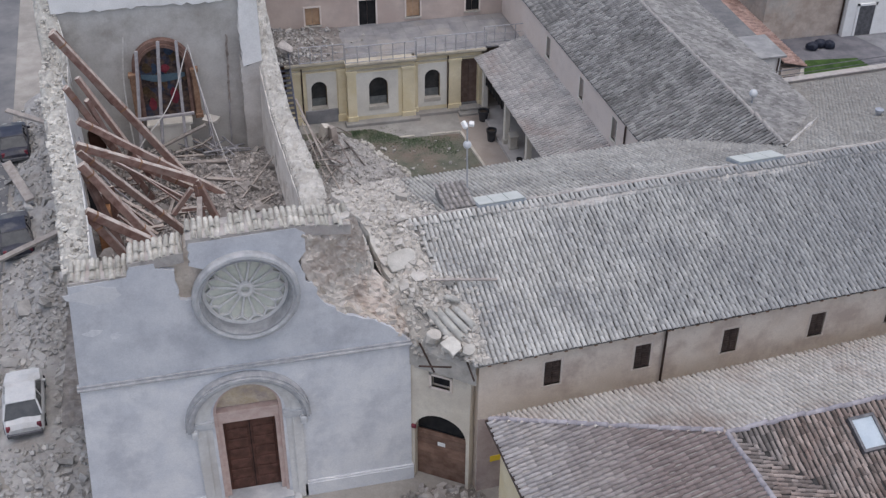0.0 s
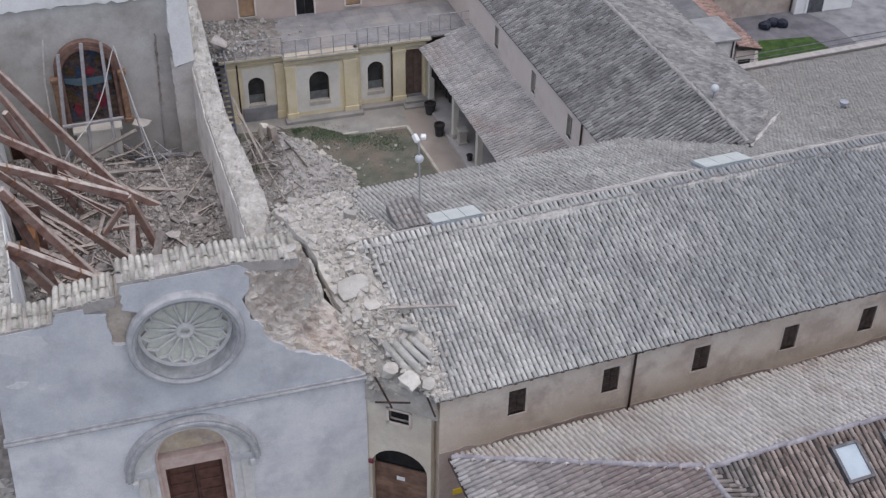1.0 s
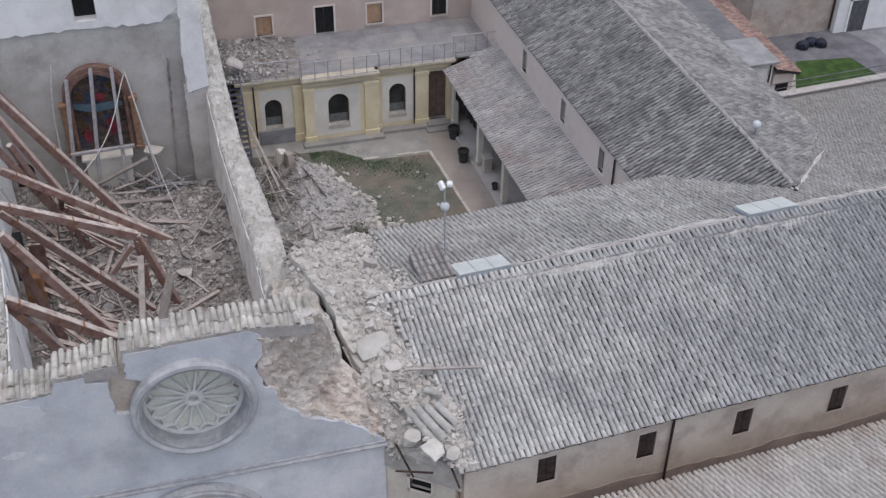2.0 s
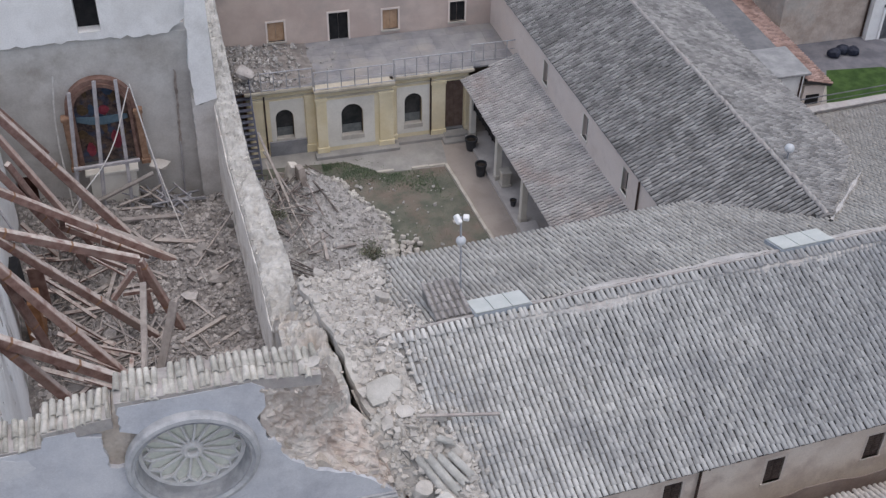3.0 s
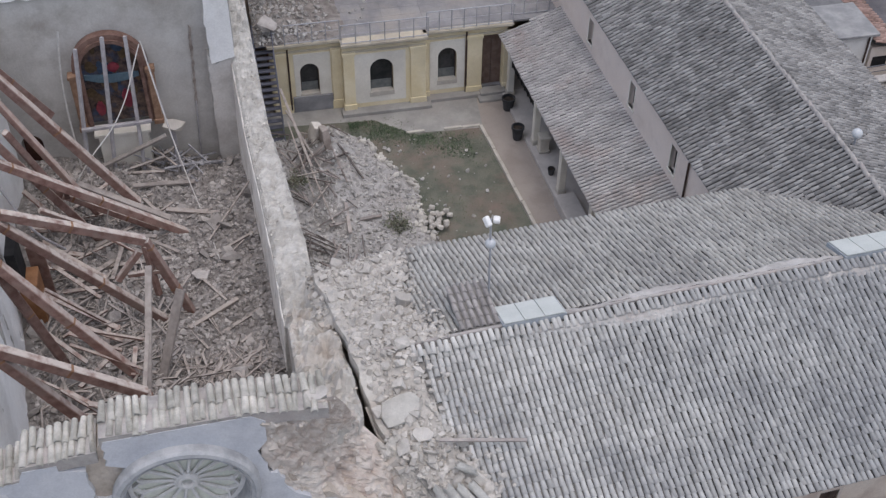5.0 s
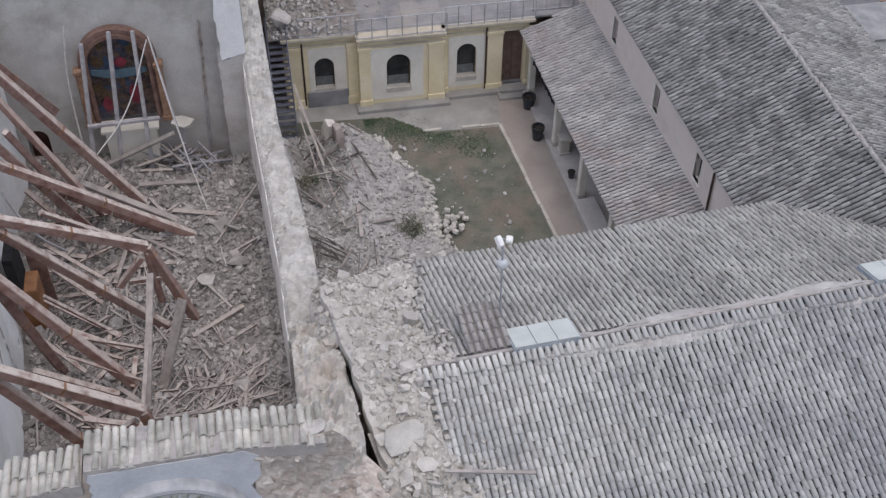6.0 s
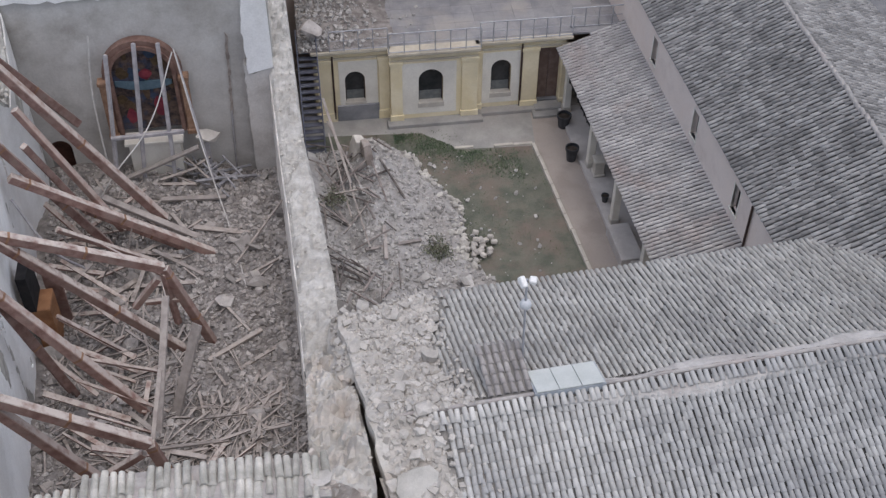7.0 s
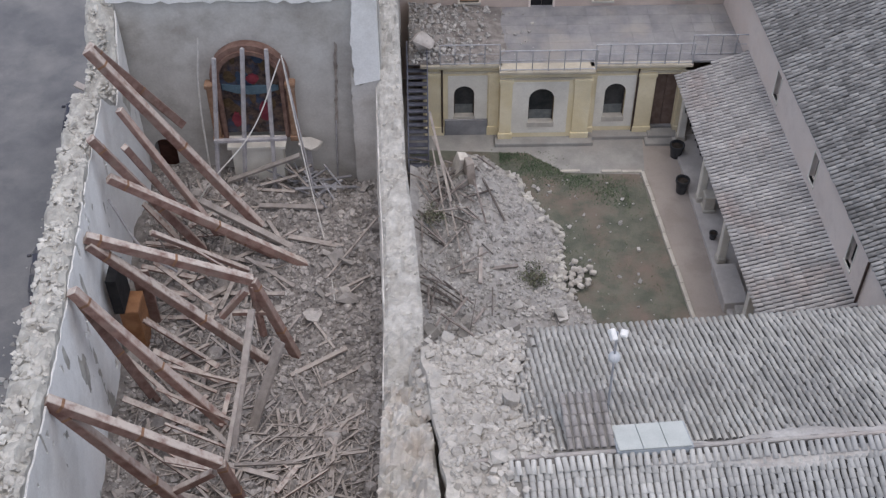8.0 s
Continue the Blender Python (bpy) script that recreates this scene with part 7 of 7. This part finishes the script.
height_sheet("heap", -1.9, 3.2, 29.45, 33.95, 0.2, lambda x, y: tz(x, y) - 0.04, M_DUST, th)
p, s = scatter(900, -1.9, 4.2, 29.5, 33.9, lambda x, y: max(tz(x, y), TZ), 0.04, 0.2, 40, lambda x, y, r: r.random() < max(0.03, 1 - (x + 1.3) / 3.4), 2.4)
stones("broken_stone", p, s, M_STONE_C, th, 41)
slab((-1.2, 29.9, 4.9), (1.2, 0.9, 0.2), (35, 20, 30), label="tilted grey concrete slab on the terrace", mat_=M_STONE_N, seed=22)

# ---- courtyard things ----
def planter(x, y, r, h, material, label):
    t = thing("planter", label, "planter", "courtyard planters", at=(x, y, 0.06 if x > 10.6 else -0.13))
    bm = bmesh.new()
    prof = [(r * 0.72, 0), (r * 0.95, h * 0.8), (r * 1.06, h * 0.82), (r * 1.06, h), (r * 0.9, h), (r * 0.85, h * 0.8)]
    rows = [[bm.verts.new((rad * math.cos(2 * math.pi * i / 18), rad * math.sin(2 * math.pi * i / 18), z)) for i in range(18)] for rad, z in prof]
    for a, b in zip(rows, rows[1:]):
        for i in range(18):
            bm.faces.new((a[i], a[(i + 1) % 18], b[(i + 1) % 18], b[i]))
    part("pot", bm, material, t)
    bm = bmesh.new()
    bmesh.ops.create_circle(bm, cap_ends=True, segments=18, radius=r * 0.86, matrix=Matrix.Translation((0, 0, h * 0.82)))
    part("soil", bm, M_SOIL, t)
    return t


planter(10.15, 25.3, 0.3, 0.75, M_POT, "dark plastic planter on the portico edge")
planter(10.3, 27.75, 0.33, 0.7, M_POT, "dark plastic planter beside the steps")
tagged(part("stone_pedestal", boxes(((10.85, 23.72, 0.06), (11.3, 24.2, 0.8)), ((10.8, 23.66, 0.8), (11.36, 24.26, 0.95)), ((10.8, 23.66, 0.06), (11.36, 24.26, 0.2)), bevel=0.03), M_KERB), "pale stone pedestal in the portico", "pedestal")
tagged(part("stone_block", boxes(((11.0, 17.4, 0.06), (11.4, 17.9, 0.5)), bevel=0.04), M_STONE2), "rough stone block at the portico edge", "block")
planter(10.95, 22.1, 0.17, 0.35, M_POT, "small dark pot on the portico edge")
wellring = thing("stone_ring", "ring of loose pale stones around a lawn pit", "stones")
rr = random.Random(77)
for k in range(26):
    ang, rad = rr.uniform(0, 6.28), rr.uniform(0.15, 0.75)
    bm = box(bmesh.new(), (-0.13, -0.1, -0.09), (0.13, 0.1, 0.09), pose(4.95 + rad * math.cos(ang), 20.1 + rad * math.sin(ang), -0.02 + 0.16 * rr.random() + 0.1 * (1 - rad), rr.uniform(-25, 25), rr.uniform(-25, 25), rr.uniform(0, 180)), 0.035)
    part("stone", bm, M_STONE2, wellring)


def wall_fragment(a, b, w, h, material, label, seed):
    """A broken piece of wall standing on end in the rubble."""
    bm = beam(bmesh.new(), a, b, w, h)
    bmesh.ops.subdivide_edges(bm, edges=list(bm.edges), cuts=3, use_grid_fill=True)
    for v_ in bm.verts:
        q_ = v_.co * 2.3
        v_.co += Vector((noise.noise(q_ + Vector((seed, 0, 0))), noise.noise(q_ + Vector((0, seed, 0))), noise.noise(q_ + Vector((0, 0, seed))))) * 0.09
    return tagged(part("wall_fragment", bm, material), label, "wall fragment", "wall fragments")


wall_fragment((0.78, 24.3, 0.2), (0.66, 25.0, 2.1), 0.34, 0.9, M_PLANK, "brown plastered wall fragment standing in the rubble", 3.0)
wall_fragment((0.1, 25.5, 0.3), (0.42, 25.6, 1.9), 0.6, 0.45, M_STONE, "pale grey wall fragment leaning in the rubble", 8.0)


def shrub(x, y, z, r, n, seed, material, label):
    t = thing("shrub", label, "shrub", at=(x, y, z))
    q = np.random.default_rng(seed)
    bm = bmesh.new()
    for k in range(7):
        a = k * 0.9
        tube(bm, (0, 0, -0.05), (r * 0.6 * math.cos(a), r * 0.6 * math.sin(a), r * 0.8), 0.015, 5, 0.006)
    part("stem", bm, M_WOOD, t)
    v, f = [], []
    for k in range(n):
        d = q.normal(size=3)
        d /= np.linalg.norm(d)
        c = d * r * q.uniform(0.35, 1.05) * (1 + 0.3 * math.sin(5 * d[0] + 3 * d[1]))
        c[2] = abs(c[2]) * 0.9 + 0.03
        u, w = q.normal(size=3), q.normal(size=3)
        u, w = u / np.linalg.norm(u) * 0.055, w / np.linalg.norm(w) * 0.035
        i = len(v)
        v += [c - u, c + w, c + u, c - w]
        f.append((i, i + 1, i + 2, i + 3))
    cr = raw("foliage", v, f, material, t)
    cr["kind"] = "stuff"
    return t


shrub(3.1, 19.6, 0.25, 0.75, 900, 5, M_LEAF, "dusty grey-green shrub among the courtyard rubble")
shrub(2.2, 18.4, 0.45, 0.5, 420, 6, M_LEAF, "small dusty shrub among the courtyard rubble")
shrub(-0.9, 22.6, 1.0, 0.6, 520, 7, M_LEAF, "dusty shrub beside the nave wall")
gt = thing("lawn_grass", "thin green grass growing on the courtyard lawn", "grass", kind="stuff")
q = np.random.default_rng(3)
v, f = [], []
for k in range(5000):
    x, y = q.uniform(1.0, 8.7), q.uniform(14, 28.4)
    dens = 0.5 + 0.9 * fbm(x, y, 0.35, 9.0) + 0.25 * (y - 22) / 4 - 0.15 * (x - 5) / 3 + (0.7 if y > 25.6 and x < 6.5 else 0)
    if y > 26.4 and x > 9.4 - 0.55 * (y - 20) or y > 28.2 and x > 2.5:
        continue
    if q.random() > dens or court_z(x, y) > -0.12:
        continue
    t, h, w = q.uniform(0, 6.28), q.uniform(0.03, 0.09), 0.02
    i = len(v)
    v += [(x - w * math.cos(t), y - w * math.sin(t), -0.13), (x + w * math.cos(t), y + w * math.sin(t), -0.13), (x + q.normal(0, 0.04), y + q.normal(0, 0.04), -0.13 + h)]
    f.append((i, i + 1, i + 2))
raw("blade", v, f, M_BLADE, gt)
# the fresher grass along the paving's edge
v, f = [], []
for k in range(6500):
    x = 2.2 + 5.6 * q.random() ** 1.5
    y = 27.7 - 0.52 * (x - 2.8) + q.normal(0, 0.55)
    if y > 26.5 and (x > 3.5 + (28.1 - y) * 1.14 or y > 28.1) or court_z(x, y) > -0.05 or q.random() > 0.7 + 0.9 * fbm(x, y, 0.8, 2.0):
        continue
    t, h, w = q.uniform(0, 6.28), q.uniform(0.04, 0.11), 0.022
    i = len(v)
    v += [(x - w * math.cos(t), y - w * math.sin(t), -0.13), (x + w * math.cos(t), y + w * math.sin(t), -0.13), (x + q.normal(0, 0.05), y + q.normal(0, 0.05), -0.13 + h)]
    f.append((i, i + 1, i + 2))
raw("blade", v, f, M_BLADE2, gt, "fresher green grass")

# ---- cars ----
def car(x, y, rz, body, label, dust=0.0):
    c = thing("car", label, "car", "parked cars", at=(x, y, -0.14))
    c.rotation_euler = (0, 0, radians(rz))
    sect = [(-2.0, 0.62, 0.35, 0.72), (-1.85, 0.78, 0.25, 0.88), (-1.2, 0.84, 0.22, 0.95), (0.0, 0.85, 0.22, 0.93), (1.1, 0.84, 0.22, 0.90), (1.75, 0.78, 0.25, 0.78), (1.98, 0.6, 0.35, 0.6)]
    bm = bmesh.new()
    rows = []
    for yy, w, z0, z1 in sect:
        pts = [(-w * 0.9, z0), (-w, z0 + 0.15), (-w, z1 - 0.18), (-w * 0.88, z1 - 0.03), (0, z1 + 0.02), (w * 0.88, z1 - 0.03), (w, z1 - 0.18), (w, z0 + 0.15), (w * 0.9, z0)]
        rows.append([bm.verts.new((px, yy, pz)) for px, pz in pts])
    for a, b in zip(rows, rows[1:]):
        for i in range(len(a)):
            j = (i + 1) % len(a)
            bm.faces.new((a[i], a[j], b[j], b[i]))
    bm.faces.new(rows[0]), bm.faces.new(rows[-1])
    part("body", bm, body, c)
    bm = bmesh.new()
    lo = [(-0.76, -1.55), (0.76, -1.55), (0.78, 0.75), (-0.78, 0.75)]
    hi = [(-0.60, -1.05), (0.60, -1.05), (0.62, 0.15), (-0.62, 0.15)]
    a = [bm.verts.new((px, py, 0.9)) for px, py in lo]
    b = [bm.verts.new((px, py, 1.40)) for px, py in hi]
    for i in range(4):
        bm.faces.new((a[i], a[(i + 1) % 4], b[(i + 1) % 4], b[i]))
    bm.faces.new(b)
    part("glasshouse", bm, M_CARGLASS, c)
    bm = boxes(((-0.63, -1.08, 1.38), (0.63, 0.18, 1.45)), bevel=0.03)
    for s in (-1, 1):
        for (y0, y1) in ((-1.5, -1.03), (0.73, 0.15)):
            part("roof_pillar", beam(bmesh.new(), (s * 0.77, y0, 0.92), (s * 0.62, y1, 1.4), 0.07, 0.06), body, c)
        part("roof_pillar", beam(bmesh.new(), (s * 0.78, -0.4, 0.92), (s * 0.63, -0.42, 1.4), 0.06, 0.05), body, c)
    part("cabin_roof", bm, body, c)
    for sx in (-1, 1):
        for yy in (-1.25, 1.25):
            w = new("wheel")
            w.parent = c
            w.location = (sx * 0.76, yy, 0.3)
            part("tyre", tube(bmesh.new(), (-0.1, 0, 0), (0.1, 0, 0), 0.3, 20), M_TYRE, w)
            part("rim", tube(bmesh.new(), (-0.11, 0, 0), (0.11, 0, 0), 0.18, 14), M_GALV, w)
        part("headlight", boxes(((sx * 0.42 - 0.14, 1.78, 0.58), (sx * 0.42 + 0.14, 1.93, 0.72)), bevel=0.03), M_GLASSW, c, "clear headlight")
        part("tail_light", boxes(((sx * 0.62 - 0.09, -1.97, 0.6), (sx * 0.62 + 0.09, -1.84, 0.85)), bevel=0.02), M_RED, c, "red tail light")
        part("wing_mirror", boxes(((sx * 0.92 - 0.09, 0.5, 0.92), (sx * 0.92 + 0.09, 0.62, 1.05)), bevel=0.03), body, c)
    part("bumper", boxes(((-0.72, -2.06, 0.3), (0.72, -1.9, 0.52)), bevel=0.04), M_METAL, c)
    part("bumper", boxes(((-0.7, 1.9, 0.28), (0.7, 2.04, 0.46)), bevel=0.04), M_METAL, c)
    return c


car(-15.45, 7.4, 4, M_CARW, "dusty white hatchback parked beside the church")
car(-16.6, 20.5, 8, M_CARD, "dark hatchback half buried in rubble")
car(-17.3, 30.4, 6, M_CARD, "dark car covered with debris in the street")

# ---- gardens and houses beyond the east range ----
garden = raw("lawn", [(30.5, 25.6, -0.12), (37.4, 25.4, -0.12), (37.6, 28.0, -0.12), (37.0, 30.6, -0.12), (33.4, 31.0, -0.12)], [(0, 1, 2, 3, 4)], M_GRASS)
tagged(garden, "green garden lawn behind the convent", "lawn", kind="structure")
# flat ground sheet whose dark colour carries the smudged shadow
shade_paving = raw("pavement", [(37.4, 25.4, -0.128), (39.6, 25.3, -0.128), (39.4, 31.6, -0.128), (38.4, 34.3, -0.128), (31.0, 34.3, -0.128), (32.0, 31.0, -0.128)], [(0, 1, 2, 3, 4, 5)], M_DARKYARD)
tagged(shade_paving, "dark paving with shadow painted in, round the small lawn", "paving", kind="structure")
yard = raw("pavement", [(37.9, 25.4, -0.13), (60, 24, -0.13), (60, 60, -0.13), (40, 60, -0.13), (37.4, 31.6, -0.13), (37.9, 28.0, -0.13)], [(0, 1, 2, 3, 4, 5)], M_DADO)
tagged(yard, "pale concrete yard beside the lawn", "yard", kind="structure")
gw = thing("garden_wall", "low pale plastered garden wall with a coping", "wall")
part("wall", boxes(((30.5, -0.15, -0.2), (60, 0.15, 0.85)), m=Matrix.Translation((0, 27.2, 0)) @ pose(0, 0, 0, 0, 0, -2.6)), M_CREAM, gw)
part("coping", boxes(((30.5, -0.25, 0.85), (60, 0.25, 0.97)), m=Matrix.Translation((0, 27.2, 0)) @ pose(0, 0, 0, 0, 0, -2.6)), M_KERB, gw)
annex = thing("annex", "low white annex with a flat grey roof", "annex")
part("wall", boxes(((25.6, 26.4, -0.2), (28.9, 29.0, 2.9))), M_WHITE, annex)
part("wall", boxes(((25.6, 29.0, -0.2), (28.9, 38, 2.4))), M_WHITE, annex)
part("roof", boxes(((25.4, 26.1, 2.9), (29.1, 29.2, 3.05)), bevel=0.02), M_SLATE, annex, "flat pale grey roof")
part("roof", boxes(((25.4, 29.2, 2.4), (29.1, 38.2, 2.52)), bevel=0.02), M_SLATED, annex, "flat dark grey roof")
part("downpipe", tube(bmesh.new(), (28.7, 26.32, 0), (28.7, 26.32, 2.9), 0.05), M_PIPE, annex)
shed = thing("lean_to", "narrow lean-to with a red tile roof", "shed")
part("wall", boxes(((29.2, 26.6, -0.2), (30.5, 38, 1.9))), M_PINKPALE, shed)
tile_roof(shed, "shed", (29.1, 0, 2.45), (0, 1, 0), (math.cos(0.25), 0, -math.sin(0.25)), [(26.3, 0), (38, 0), (38, 1.65), (26.3, 1.65)], M_TILE_R2, label="red-brown barrel tiles", spacing=0.24)
part("window", boxes(((29.4, 26.56, 0.7), (30.2, 26.6, 1.3))), M_DARK, shed)
vil = thing("garden_house", "rough stone house with a white-framed garden door", "house")
part("wall", boxes(((31.7, 34.3, -0.2), (37.6, 34.8, 7.0)), ((31.7, 34.8, -0.2), (37.6, 44, 7.0))), M_CORE3, vil, "rough stained stone wall")
part("wall", boxes(((37.6, 33.8, -0.2), (42.0, 44, 7.0))), M_WHITE, vil, "white plaster wall")
d = new("door")
d.parent = vil
part("leaf", boxes(((38.5, 33.75, -0.1), (39.7, 33.8, 2.1))), M_METAL, d)
part("frame", boxes(((38.35, 33.7, -0.1), (38.5, 33.8, 2.25)), ((39.7, 33.7, -0.1), (39.85, 33.8, 2.25)), ((38.35, 33.7, 2.1), (39.85, 33.8, 2.25))), M_WHITE, d)
part("downpipe", tube(bmesh.new(), (37.5, 34.2, 0), (37.5, 34.2, 7), 0.06), M_PIPE, vil)
for k, (x, y) in enumerate(((34.6, 32.4), (35.3, 32.7), (35.9, 32.4))):
    b = thing("garden_bag", "dark blue covered garden furniture by the wall", "cover", "garden covers", at=(x, y, -0.1))
    bm = bmesh.new()
    bmesh.ops.create_icosphere(bm, subdivisions=2, radius=0.5, matrix=Matrix.Diagonal((0.9, 0.8, 0.7, 1)) @ Matrix.Translation((0, 0, 0.3)))
    for v_ in bm.verts:
        v_.co += Vector((1, 1, 0.6)) * 0.12 * fbm(v_.co.x + k, v_.co.y, 2.0, 4)
        v_.co.z = max(v_.co.z, 0)
    part("cover", bm, M_NAVY, b)
sign = tagged(part("wall_sign", boxes(((0, 0, 0), (0.62, 0.03, 0.3)), m=WM @ Matrix.Translation((2.55, -6.05, 1.35)), bevel=0.008), M_SIGNY), "small yellow sign board on the convent wall", "sign")
alarm = tagged(part("alarm_box", boxes(((0, 0, 0), (0.2, 0.1, 0.2)), m=GM @ Matrix.Translation((0.02, -0.12, 2.6)), bevel=0.03), M_RED), "small red box beside the gateway", "box")
